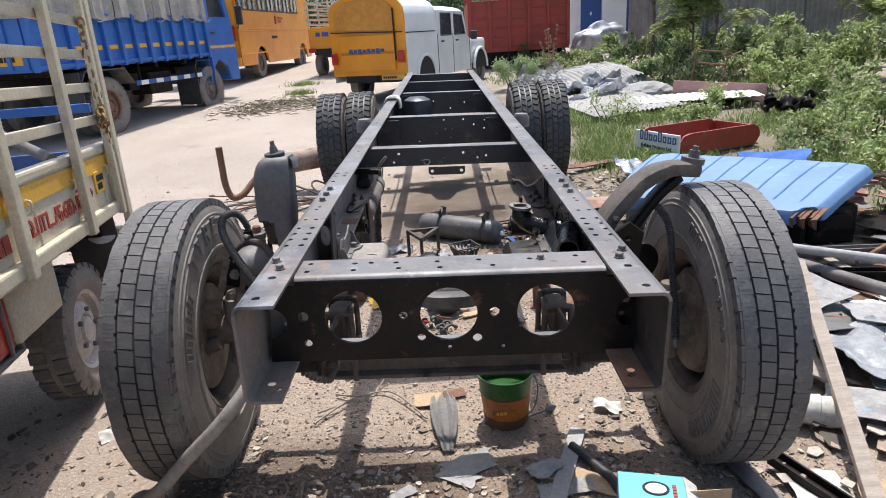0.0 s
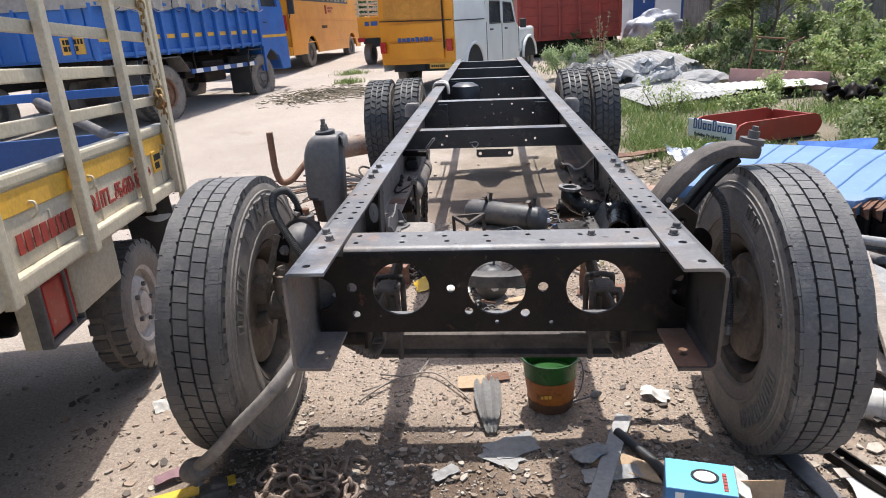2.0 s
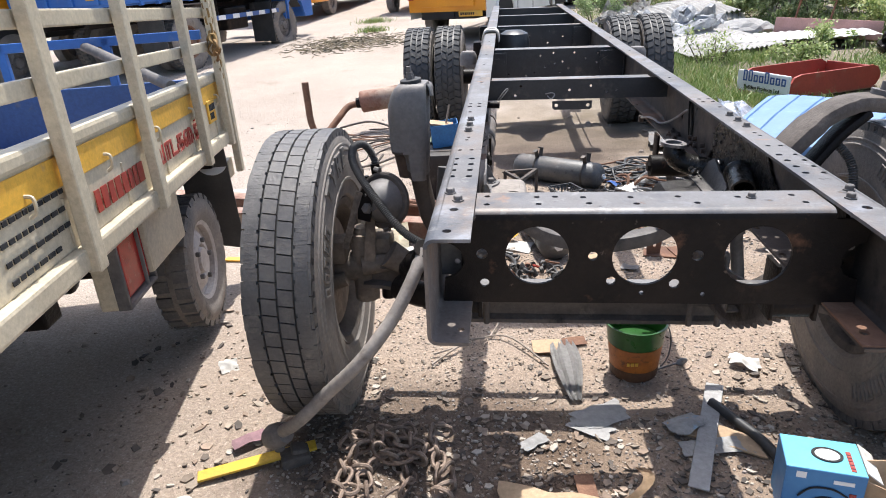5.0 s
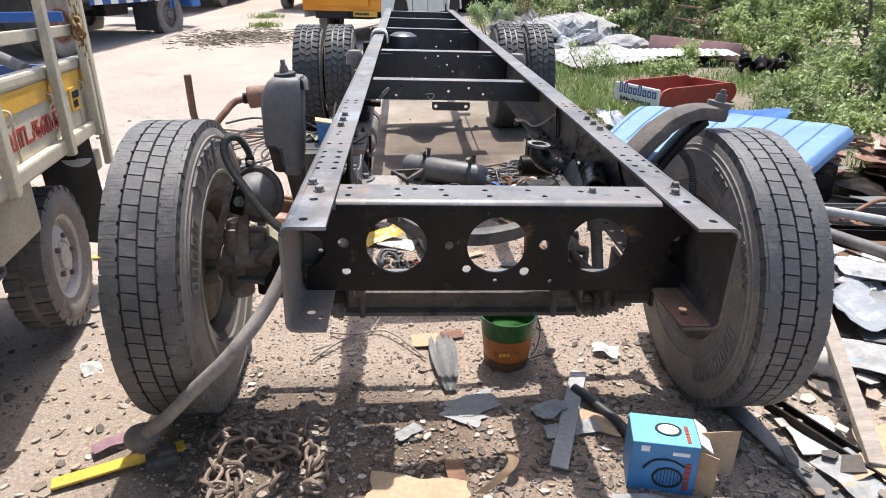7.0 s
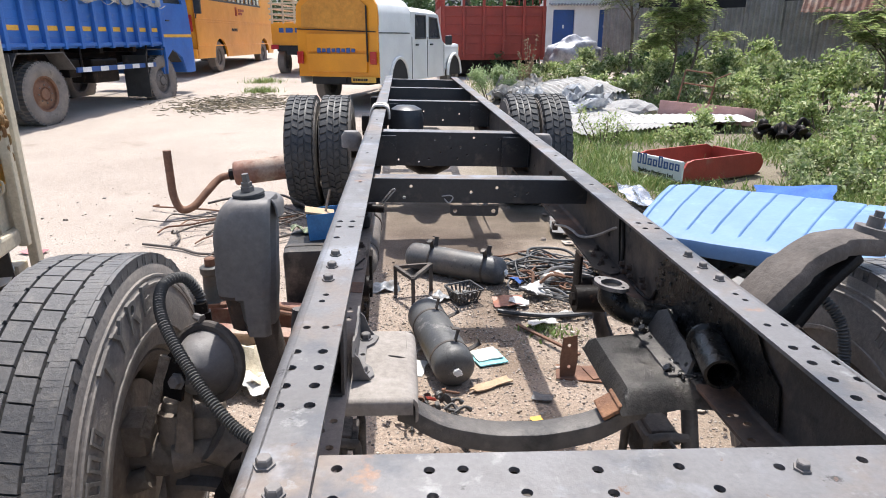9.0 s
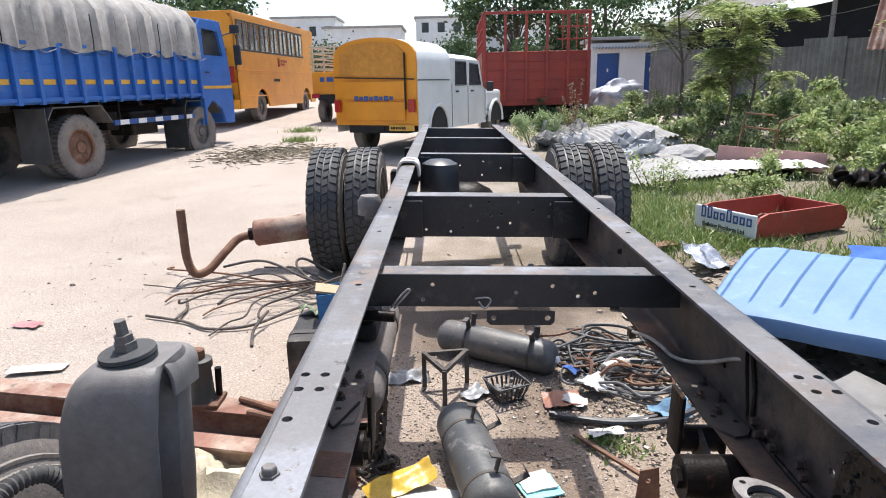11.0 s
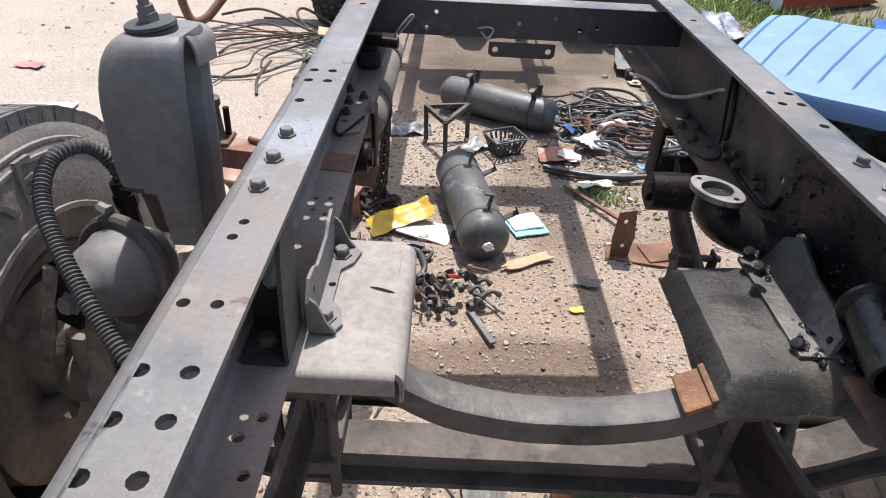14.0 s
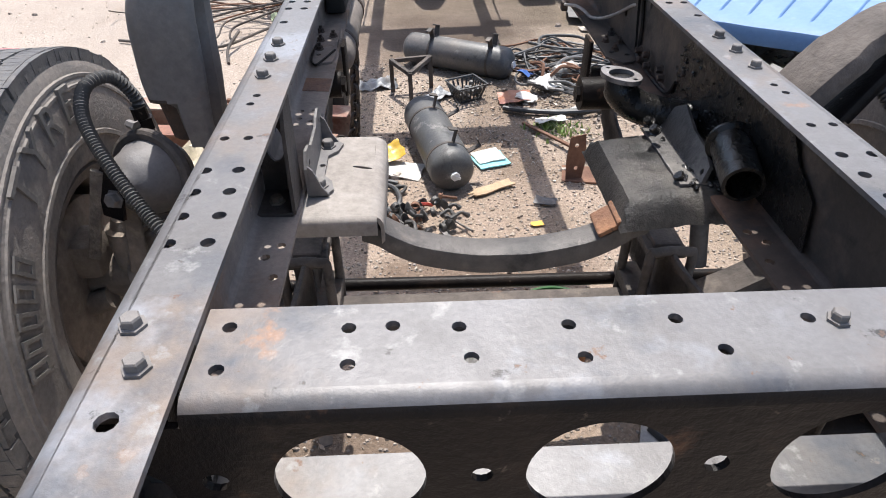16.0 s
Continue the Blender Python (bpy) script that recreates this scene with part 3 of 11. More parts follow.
def rh(seed, n, z0, z1, r=0.006):
    rr = random.Random(seed)
    pts = []
    while len(pts) < n:
        c = (rr.uniform(-0.3, 0.3), rr.uniform(z0, z1))
        if all(math.hypot(c[0] - q[0], c[1] - q[1]) > 0.03 for q in pts):
            pts.append(c)
    return [circle(*c, r, 8) for c in pts]


X3 = channel_member(1.70, 0.958, 1.045, 0.075, M_BLACKBLUE, "black channel crossmember with a small bracket below", holes=rh(1, 6, 0.975, 1.025))
channel_member(2.86, 0.865, 1.045, 0.10, M_BLACKBLUE, "deep black crossmember with many holes", holes=rh(2, 14, 0.885, 1.02))
channel_member(4.50, 0.86, 1.05, 0.09, M_BLACKBLUE, "black crossmember above the rear axle", holes=rh(3, 8, 0.90, 1.02))
channel_member(5.80, 0.85, 1.05, 0.09, M_BLACKBLUE, "black rear crossmember", holes=rh(4, 3, 0.9, 1.0))
channel_member(7.05, 0.86, 1.05, 0.09, M_BLACKBLUE, "black rear end crossmember")
# gusset plates at the ends of the deep member
for sx in (-1, 1):
    for y in (2.80, 4.44):
        bm = B()
        box(bm, (sx * 0.35, y, 0.955), (0.14, 0.008, 0.16), bevel=0.002)
        box(bm, (sx * 0.425, y + 0.05, 0.955), (0.008, 0.11, 0.16), bevel=0.002)
        part("gusset", bm, M_BLACKBLUE, chassis)
        bm = B()
        lathe(bm, [(0, 0.052), (0.004, 0.052)], 20, basis((sx * 0.33, y - 0.008, 0.95), (0, -1, 0), (1, 0, 0)))
        part("cover_disc", bm, M_BLACKBLUE, chassis)
bm = B()
plate(bm, [(-0.088, -0.010), (-0.078, -0.019), (0.078, -0.019), (0.088, -0.010), (0.088, 0.019), (-0.088, 0.019)], [circle(-0.070, 0, 0.008, 10), circle(0.070, 0, 0.008, 10)], 0.006,
      basis((0.01, 1.692, 0.932), (1, 0, 0), (0, 0, 1)))
part("bracket", bm, M_BLACKBLUE, X3)
bm = B()
tube(bm, curve_pts([(-0.325, 1.685, 0.960), (-0.308, 1.675, 0.985), (-0.284, 1.672, 1.012), (-0.278, 1.673, 1.008), (-0.300, 1.678, 0.980), (-0.318, 1.685, 0.958)]), 0.0028, 6)
part("hook", bm, M_CONCRETE, X3)
bm = B()
tube(bm, curve_pts([(-0.10, 1.69, 0.975), (-0.085, 1.67, 0.965), (-0.07, 1.68, 0.98), (-0.08, 1.68, 0.99), (-0.11, 1.685, 0.985)]), 0.0025, 6)
part("wire_loop", bm, M_CONCRETE, X3)

# dropped engine crossmember: a narrow bowed channel between two broad saddles
bm = B()
half = [(-0.262, 0.0, 0.818), (-0.235, 0.0, 0.806), (-0.205, 0.0, 0.784), (-0.15, 0.0, 0.757), (-0.06, 0.0, 0.738), (0.0, 0.0, 0.736)]
line = curve_pts(half + [(-x, y, z) for x, y, z in half[-2::-1]], 5)
rows = []
for p in line:
    y0, wide, hh, e = 0.604, 0.058, 0.042, 0.007
    rows.append([bm.verts.new((p.x, y0 + dy, p.z + dz)) for dy, dz in ((0, -e), (e * 0.3, -e * 0.3), (e, 0), (wide - e, 0), (wide - e * 0.3, -e * 0.3), (wide, -e), (wide, -hh), (0, -hh))])
for a, b in zip(rows[:-1], rows[1:]):
    for j in range(8):
        bm.faces.new((a[j], a[(j + 1) % 8], b[(j + 1) % 8], b[j]))
bm.faces.new(rows[0]), bm.faces.new(rows[-1][::-1])
XD = part("dropped_crossmember", bm, surf("dusty_brown_channel", (0.105, 0.094, 0.086), (0.058, 0.054, 0.052), 5, 0.6, 0.15, 0.3, 60, spots=[((0.020, 0.020, 0.021), 5.5, 0.54, 0.66), ((0.18, 0.155, 0.135), 9, 0.60, 0.74), ((0.17, 0.09, 0.05), 8, 0.66, 0.74)]), chassis, "dark dusty dropped engine crossmember, oily at one end", smooth=True)


def saddle(sx, x_in, y0, y1, mat, label):
    """A pressed saddle: flat with a slot by the rail, rolled down at its inner edge and front."""
    bm = B()
    xf = x_in + 0.024
    fl = [(sx * xf, y0 + 0.012), (sx * 0.43, y0 + 0.012), (sx * 0.43, y1 - 0.012), (sx * xf, y1 - 0.012)]
    sl = [(sx * (x_in + 0.046 + 0.020 * math.cos(q)), 0.760 + 0.0045 * math.sin(q) + 0.006 * math.cos(q)) for q in np.linspace(0, 2 * math.pi, 12, endpoint=False)]
    plate(bm, fl if sx > 0 else fl[::-1], [sl], 0.006, basis((0, 0, 0.834), (1, 0, 0), (0, 1, 0)))
    q5 = np.linspace(0, math.pi / 2, 6)
    edge = [(xf - 0.024 * math.sin(q), 0.816 + 0.024 * math.cos(q)) for q in q5] + [(x_in, 0.785)]
    back = [(x + (0.006 if k > 2 else 0.002), z - 0.006) for k, (x, z) in enumerate(edge)]
    loop = edge + back[::-1]
    n = len(loop)
    ends = []
    for y in np.linspace(y0 + 0.012, y1 - 0.012, 13):
        w = 0.0025 * noise.noise((y * 14, sx, 0))
        ends.append([bm.verts.new((sx * (x + w), y, z)) for x, z in loop])
    for a, b in zip(ends[:-1], ends[1:]):
        for k in range(n):
            bm.faces.new((a[k], a[(k + 1) % n], b[(k + 1) % n], b[k]))
    bm.faces.new(ends[0]), bm.faces.new(ends[-1][::-1])
    for y, d in ((y0, 1), (y1, -1)):
        lip = [(y + d * 0.012 * (1 - math.sin(q)), 0.828 + 0.012 * math.cos(q)) for q in q5] + [(y, 0.806), (y + d * 0.005, 0.806)] + [(y + d * (0.012 - 0.007 * math.sin(q)), 0.828 + 0.006 * math.cos(q)) for q in q5[::-1]]
        two = [[bm.verts.new((sx * x, yy, zz)) for yy, zz in lip] for x in (xf - 0.012, 0.43)]
        for k in range(len(lip)):
            bm.faces.new((two[0][k], two[0][(k + 1) % len(lip)], two[1][(k + 1) % len(lip)], two[1][k]))
        bm.faces.new(two[0]), bm.faces.new(two[1][::-1])
    return part("mount_saddle", bm, mat, XD, label, smooth=True)


saddle(-1, 0.219, 0.578, 0.900, M_SADDLE, "broad beige dusty mounting saddle")
# lipped mount bracket on the clean saddle
bm = B()
plate(bm, [(-0.356, 0.655), (-0.322, 0.655), (-0.312, 0.672), (-0.318, 0.702), (-0.334, 0.722), (-0.334, 0.800), (-0.316, 0.820), (-0.308, 0.850), (-0.322, 0.866), (-0.356, 0.866)], [circle(-0.341, 0.76, 0.006, 8)], 0.005, basis((0, 0, 0.8415), (1, 0, 0), (0, 1, 0)))
plate(bm, [(0.652, 0.844), (0.868, 0.844), (0.874, 0.905), (0.850, 0.926), (0.820, 0.920), (0.800, 0.908), (0.725, 0.908), (0.700, 0.922), (0.668, 0.926), (0.648, 0.900)], [circle(0.685, 0.895, 0.006, 8), circle(0.845, 0.900, 0.006, 8)], 0.005, basis((-0.356, 0, 0), (0, 1, 0), (0, 0, 1)))
for y in (0.657, 0.864):
    plate(bm, [(-0.352, 0.845), (-0.318, 0.845), (-0.330, 0.862), (-0.342, 0.895), (-0.352, 0.905)], [], 0.005, basis((0, y, 0), (1, 0, 0), (0, 0, 1)))
part("angle_bracket", bm, M_MOUNT, XD, "dusty lipped mount bracket")
for x, y in ((-0.338, 0.682), (-0.338, 0.838)):
    bm = B()
    hexbolt(bm, (x, y, 0.8465), 0.012, 0.012)
    part("bolt", bm, M_DUSTYMETAL, XD)
bm = B()
box(bm, (0.186, 0.634, 0.785), (0.042, 0.070, 0.010), Matrix.Rotation(radians(-32), 3, "Y"), bevel=0.004)
box(bm, (0.206, 0.634, 0.800), (0.012, 0.072, 0.016), Matrix.Rotation(radians(-32), 3, "Y"), bevel=0.004)
part("rust_patch", bm, surf("bare_orange_rust", (0.30, 0.15, 0.075), (0.17, 0.085, 0.05), 14, 0.85, 0.1, 0.4, 90, spots=[((0.05, 0.04, 0.035), 16, 0.58, 0.68)]), XD, "bare orange rust patch on a weld")
# the other saddle, caked with oil and grit
bm = B()
g = []
for j in range(31):
    row = []
    for i in range(25):
        u, w_ = i / 24, j / 30
        x = 0.200 + 0.228 * u
        y = 0.580 + 0.310 * w_
        e = min(u * 1.6, w_, 1 - w_)
        rough_ = 0.35 + 0.65 * min(1.0, max(0.0, (u - 0.15) * 1.6))
        z = 0.838 + 0.014 * math.sin(u * 2.2) + rough_ * (0.005 * noise.noise((x * 30, y * 30, 0)) + 0.004 * noise.noise((x * 95, y * 95, 3))) - (0.045 * (1 - e / 0.16) ** 2 if e < 0.16 else 0)
        row.append(bm.verts.new((x, y, z)))
    g.append(row)
for a, b in zip(g[:-1], g[1:]):
    for i in range(24):
        bm.faces.new((a[i], a[i + 1], b[i + 1], b[i]))
bmesh.ops.solidify(bm, geom=bm.faces[:], thickness=0.008)
part("oily_pad", bm, M_OILPAD, XD, "saddle caked with black oily dirt", smooth=True)


def lumps(bm, n, lo, hi, r0, r1, seed):
    """Clotted oily dirt: uneven lumps scattered in a box."""
    rq = random.Random(seed)
    for _ in range(n):
        t = bmesh.new()
        bmesh.ops.create_icosphere(t, subdivisions=2, radius=1)
        o = Vector((rq.uniform(0, 9), rq.uniform(0, 9), rq.uniform(0, 9)))
        r = rq.uniform(r0, r1)
        for vv in t.verts:
            vv.co *= r * (1 + 0.5 * noise.noise(vv.co * 1.8 + o))
        join(bm, t, Matrix.Translation([rq.uniform(a, b) for a, b in zip(lo, hi)]) @ Matrix.Diagonal((1, rq.uniform(0.9, 1.6), rq.uniform(0.5, 1.0), 1)))


bm = B()
plate(bm, [(0.640, 0.0), (0.875, 0.0), (0.868, 0.055), (0.838, 0.075), (0.800, 0.065), (0.760, 0.055), (0.700, 0.050), (0.650, 0.035)], [circle(0.66, 0.018, 0.006, 8)], 0.008, basis((0.352, 0, 0.853), (0, 1, 0), (0.45, 0, 1)))
part("angle_bracket", bm, M_OILPAD, XD, "mount bracket buried in oily dirt")
bm = B()
box(bm, (0.345, 0.757, 0.853), (0.06, 0.235, 0.008), bevel=0.002)
part("base_plate", bm, M_OILPAD, XD)
for x, y, z in ((0.318, 0.800, 0.886), (0.322, 0.850, 0.880), (0.325, 0.660, 0.858)):
    bm = B()
    hexbolt(bm, (x, y, z - 0.004), 0.010, 0.012, (-0.6, -0.1, 0.7))
    part("bolt", bm, M_OIL, XD)
bm = B()
lumps(bm, 70, (0.325, 0.62, 0.846), (0.405, 0.88, 0.860), 0.003, 0.007, 81)
lumps(bm, 70, (0.419, 0.66, 0.86), (0.4255, 1.0, 0.99), 0.0015, 0.004, 82)
part("oily_lump", bm, M_OIL, XD, "clotted black oily dirt", smooth=True, kind="stuff")
# stiffener inside the clean rail, open to the front
bm = B()
plate(bm, [(-0.432, 0.583), (-0.372, 0.583), (-0.372, 0.665), (-0.432, 0.665)], [], 0.006, basis((0, 0, 0.8475), (1, 0, 0), (0, 1, 0)))
plate(bm, [(0.585, 0.850), (0.668, 0.850), (0.668, 1.050), (0.618, 1.050), (0.600, 1.00), (0.590, 0.93)], [], 0.006, basis((-0.373, 0, 0), (0, 1, 0), (0, 0, 1)))
plate(bm, [(-0.432, 0.850), (-0.372, 0.850), (-0.372, 1.050), (-0.432, 1.050)], [circle(-0.402, 0.945, 0.016, 14, 2.2)], 0.006, basis((0, 0.668, 0), (1, 0, 0), (0, 0, 1)))
part("rail_stiffener", bm, surf("dark_brown_plate", (0.075, 0.062, 0.055), (0.045, 0.038, 0.034), 6, 0.7, 0.05, 0.3, 80), RAIL_L)
bm = B()
hexbolt(bm, (-0.404, 0.622, 0.8535), 0.011, 0.009)
part("bolt", bm, M_MUD, RAIL_L)


# ---- wheels ----
def tyre_profile(R, w):
    h = w / 2
    one = [(h * 0.80, R - 0.013), (h * 0.87, R - 0.030), (h * 0.905, 0.474), (h * 0.945, 0.472), (h * 0.945, 0.466), (h * 0.93, 0.464), (h * 0.955, 0.455), (h * 0.985, 0.453), (h * 0.985, 0.447),
           (h * 0.965, 0.445), (h, 0.395), (h * 0.985, 0.352), (h * 1.01, 0.350), (h * 1.01, 0.340), (h * 0.965, 0.338), (h * 0.92, 0.310), (h * 0.90, 0.290), (h * 0.80, 0.280), (h * 0.72, 0.262)]
    return [(-x, r) for x, r in one[::-1]] + [(0, R - 0.011)] + one


def block(bm, x0, x1, a0, a1, r0, r1, skew=0.0, ch=0.002):
    """A tread block between two places across and two angles around."""
    vs = []
    for r, e in ((r0, 0.0), (r1, ch)):
        for x, a in ((x0 + e, a0 + e / r), (x1 - e, a0 + e / r + skew), (x1 - e, a1 - e / r + skew), (x0 + e, a1 - e / r)):
            vs.append(bm.verts.new((x, r * math.cos(a), r * math.sin(a))))
    for q in ((4, 5, 6, 7), (0, 1, 5, 4), (1, 2, 6, 5), (2, 3, 7, 6), (3, 0, 4, 7)):
        bm.faces.new([vs[k] for k in q])


def wheel(m, R, w, tread, side=1, words=()):
    """A truck wheel about its x axis; side: +1 when its outside is at +x."""
    bm = B()
    s = side
    lathe(bm, [(-0.105, 0.275), (-0.098, 0.282), (-0.09, 0.262), (-0.06, 0.252), (-0.05, 0.240), (0.05, 0.240), (0.06, 0.252), (0.09, 0.262), (0.098, 0.282), (0.105, 0.275),
               (0.095, 0.250), (0.055, 0.232), (-0.055, 0.232), (-0.095, 0.250)], 40, close=True)
    lathe(bm, [(s * 0.055, 0.234), (s * 0.075, 0.20), (s * 0.055, 0.145), (s * 0.050, 0.10), (s * 0.040, 0.10), (s * 0.045, 0.145), (s * 0.062, 0.196), (s * 0.043, 0.233)], 40, close=True)
    wh = part("wheel", bm, M_FORGING if tread == "road" else M_DUSTYMETAL, chassis, m=CI @ m, smooth=True)
    bm = B()
    lathe(bm, tyre_profile(R, w), 72, caps=False)
    for fc in bm.faces:
        if all(math.hypot(q.co.y, q.co.z) > R - 0.032 for q in fc.verts):
            fc.material_index = 1
    ty = part("tyre", bm, [M_SIDEWALL, M_PLASTICBLACK], wh, smooth=True)
    bm = B()
    if tread == "road":
        n = 64
        hw = w / 2 * 0.84
        # two rows of square blocks between broad smooth shoulders with serrated inner edges
        for x0, x1, ph in ((-hw * 0.468, -hw * 0.024, 0.0), (hw * 0.024, hw * 0.468, 0.5)):
            for i in range(n):
                a0 = 2 * math.pi * (i + ph) / n
                block(bm, x0, x1, a0 + 0.0020, a0 + 2 * math.pi / n - 0.0020, R - 0.016, R, 0.012, 0.0012)
        for sgn in (-1, 1):
            for i in range(4 * n):
                a0 = 2 * math.pi * i / (4 * n)
                xx = sorted((sgn * hw * (0.565 if i % 4 == 0 else 0.520), sgn * hw * 0.915))
                block(bm, xx[0], xx[1], a0 - 0.0008, a0 + 2 * math.pi / (4 * n) + 0.0008, R - 0.016, R - 0.0004 * (i % 3), 0.0, 0.0)
        # notched and scalloped shoulders
        wear = random.Random(9)
        for sgn in (-1, 1):
            for i in range(n):
                a0 = 2 * math.pi * i / n
                xx = sorted((sgn * hw * 0.91, sgn * hw * wear.uniform(0.985, 1.03)))
                block(bm, xx[0], xx[1], a0 + 0.002, a0 + 2 * math.pi / n - wear.uniform(-0.002, 0.007), R - 0.03, R - wear.uniform(0.0005, 0.003), 0, 0.0)
                xx = sorted((sgn * hw * 0.99, sgn * hw * 1.045))
                block(bm, xx[0], xx[1], a0 + 0.012, a0 + 2 * math.pi / n - 0.022, R - 0.045, R - 0.006, 0, 0.003)
    else:
        hw = w / 2 * 0.86
        n = 46
        cols = [(-hw, -hw * 0.50, 0.0, -0.03), (-hw * 0.42, -hw * 0.03, 0.5, 0.035), (hw * 0.03, hw * 0.42, 0.0, -0.035), (hw * 0.50, hw, 0.5, 0.03)]
        for x0, x1, ph, sk in cols:
            for i in range(n):
                a0 = 2 * math.pi * (i + ph) / n
                block(bm, x0, x1, a0 + 0.012, a0 + 2 * math.pi / n - 0.018, R - 0.03, R, sk, 0.003)
        for sgn in (-1, 1):
            for i in range(n):
                a0 = 2 * math.pi * (i + (0.5 if sgn > 0 else 0)) / n
                xx = sorted((sgn * hw * 0.98, sgn * hw * 1.08))
                block(bm, xx[0], xx[1], a0 + 0.02, a0 + 2 * math.pi / n - 0.03, R - 0.075, R - 0.008, 0, 0.004)
    part("tread", bm, M_TREAD if tread == "road" else M_RUBBER, ty)
    for text, face, ang, rad, size in words:
        bm = B()
        step = size * 0.78 / rad
        for i, ch in enumerate(text):
            if ch == " ":
                continue
            a = ang - (i - (len(text) - 1) / 2) * step * face
            radial = Vector((0, math.cos(a), math.sin(a)))
            along = Vector((0, math.sin(a), -math.cos(a))) * face
            m4 = basis(Vector((face * (w / 2 * 0.992), 0, 0)) + radial * rad, along, radial)
            if ch == "|":
                plate(bm, [(-0.30 * size, -0.5 * size), (0.22 * size, -0.5 * size), (0.34 * size, 0.5 * size), (-0.18 * size, 0.5 * size)],
                      [[(-0.16 * size, -0.36 * size), (0.10 * size, -0.36 * size), (0.20 * size, 0.36 * size), (-0.08 * size, 0.36 * size)]], 0.004, m4)
            else:
                join(bm, letters(ch, size, 0.004), m4)
        part("raised_letters", bm, M_LETTER, ty)
    bm = B()
    lathe(bm, [(-s * 0.062, 0.195), (-s * 0.058, 0.203), (s * 0.02, 0.205), (s * 0.035, 0.19), (s * 0.035, 0.08), (s * 0.10, 0.075), (s * 0.115, 0.05), (s * 0.115, 0.001)], 40)
    lathe(bm, [(-s * 0.060, 0.195), (-s * 0.060, 0.001)], 40)
    part("brake_drum", bm, M_MUD if tread == "road" else M_DUSTYMETAL, wh, smooth=True)
    for i in range(8):
        a = 2 * math.pi * i / 8
        bm = B()
        hexbolt(bm, (s * 0.053, 0.125 * math.cos(a), 0.125 * math.sin(a)), 0.014, 0.022, (s, 0, 0), False)
        part("wheel_nut", bm, M_DUSTYMETAL, wh)
    return wh


FW_L = pose(-0.985, 0.862, 0.515, 0, 0.3, 2.2) @ Matrix.Scale(0.985, 4)
FW_R = pose(0.935, 0.796, 0.496, 0, 0.0, 0.0) @ Matrix.Scale(0.955, 4)
wheel(FW_L, 0.528, 0.252, "road", -1, [("TYRE", 1, radians(103), 0.422, 0.108), ("|||||", 1, radians(152), 0.412, 0.06)])
wheel(FW_R, 0.528, 0.255, "road", 1, [("8.25R20", -1, radians(150), 0.435, 0.042), ("||||||||", -1, radians(212), 0.405, 0.062), ("|||", -1, radians(110), 0.415, 0.05)])
for x in (-1.14, -0.84, 0.83, 1.12):
    wheel(pose(x, 5.42, 0.505, random.Random(int(x * 100)).uniform(0, 40)), 0.515, 0.27, "lug", 1 if x > 0 else -1)


# ---- vehicles ----
def road_wheel(parent, m, R, w, rim_r, side, rim_mat, lug=True, nuts=5, tyre_mat=None):
    """A plain vehicle wheel about its x axis, outside at side."""
    bm = B()
    s = side
    h = w / 2
    lathe(bm, [(-h * 0.8, rim_r), (-h * 0.7, rim_r * 0.93), (h * 0.7, rim_r * 0.93), (h * 0.8, rim_r), (h * 0.7, rim_r * 0.9), (-h * 0.7, rim_r * 0.9)], 28, close=True)
    lathe(bm, [(s * h * 0.35, rim_r * 0.92), (s * h * 0.30, rim_r * 0.80), (s * h * 0.62, rim_r * 0.58), (s * h * 0.66, rim_r * 0.42), (s * h * 0.45, rim_r * 0.36), (s * h * 0.75, rim_r * 0.30), (s * h * 0.78, 0.001)], 28)
    wh = part("wheel", bm, rim_mat, parent, m=m, smooth=True)
    bm = B()
    lathe(bm, [(-h * 0.75, rim_r * 0.97), (-h, rim_r * 1.2), (-h, R * 0.88), (-h * 0.82, R * 0.985), (0, R), (h * 0.82, R * 0.985), (h, R * 0.88), (h, rim_r * 1.2), (h * 0.75, rim_r * 0.97)], 40, caps=False)
    ty = part("tyre", bm, tyre_mat or M_SIDEWALL, wh, smooth=True)
    if lug:
        bm = B()
        n = int(2 * math.pi * R / 0.075)
        for i in range(n):
            for ph, x0, x1 in ((0, -h * 0.93, -h * 0.1), (0.5, h * 0.1, h * 0.93)):
                a0 = 2 * math.pi * (i + ph) / n
                block(bm, x0, x1, a0 + 0.02, a0 + 2 * math.pi / n - 0.045, R * 0.94, R + 0.006, 0.0, 0.004)
        part("tread", bm, M_TREAD, ty)
    for i in range(nuts):
        a = 2 * math.pi * i / nuts
        rr = rim_r * 0.50
        bm = B()
        hexbolt(bm, (s * h * 0.64, rr * math.cos(a), rr * math.sin(a)), 0.012, 0.014, (s, 0, 0), False)
        part("wheel_nut", bm, M_DUSTYMETAL, wh)
    return wh


WX = lambda x, y, z: pose(x, y, z, 0, 0, 90)  # wheel axis along the vehicle's y


def bars(bm, x0, z0, w, h, rows, cols, m, seed=0, gap=0.25):
    """Unreadable writing: short bars in rows."""
    rr = random.Random(seed)
    ch = h / rows
    for r in range(rows):
        x = x0
        while x < x0 + w * (1 if r < rows - 1 else 0.7):
            l = w / cols * rr.uniform(0.5, 1.0)
            t = bmesh.new()
            bmesh.ops.create_cube(t, size=1)
            bmesh.ops.scale(t, vec=(l, ch * (1 - gap), 0.0025), verts=t.verts)
            join(bm, t, m @ Matrix.Translation((x + l / 2, z0 + h - ch * (r + 0.5), 0.001)))
            x += l + w / cols * 0.25


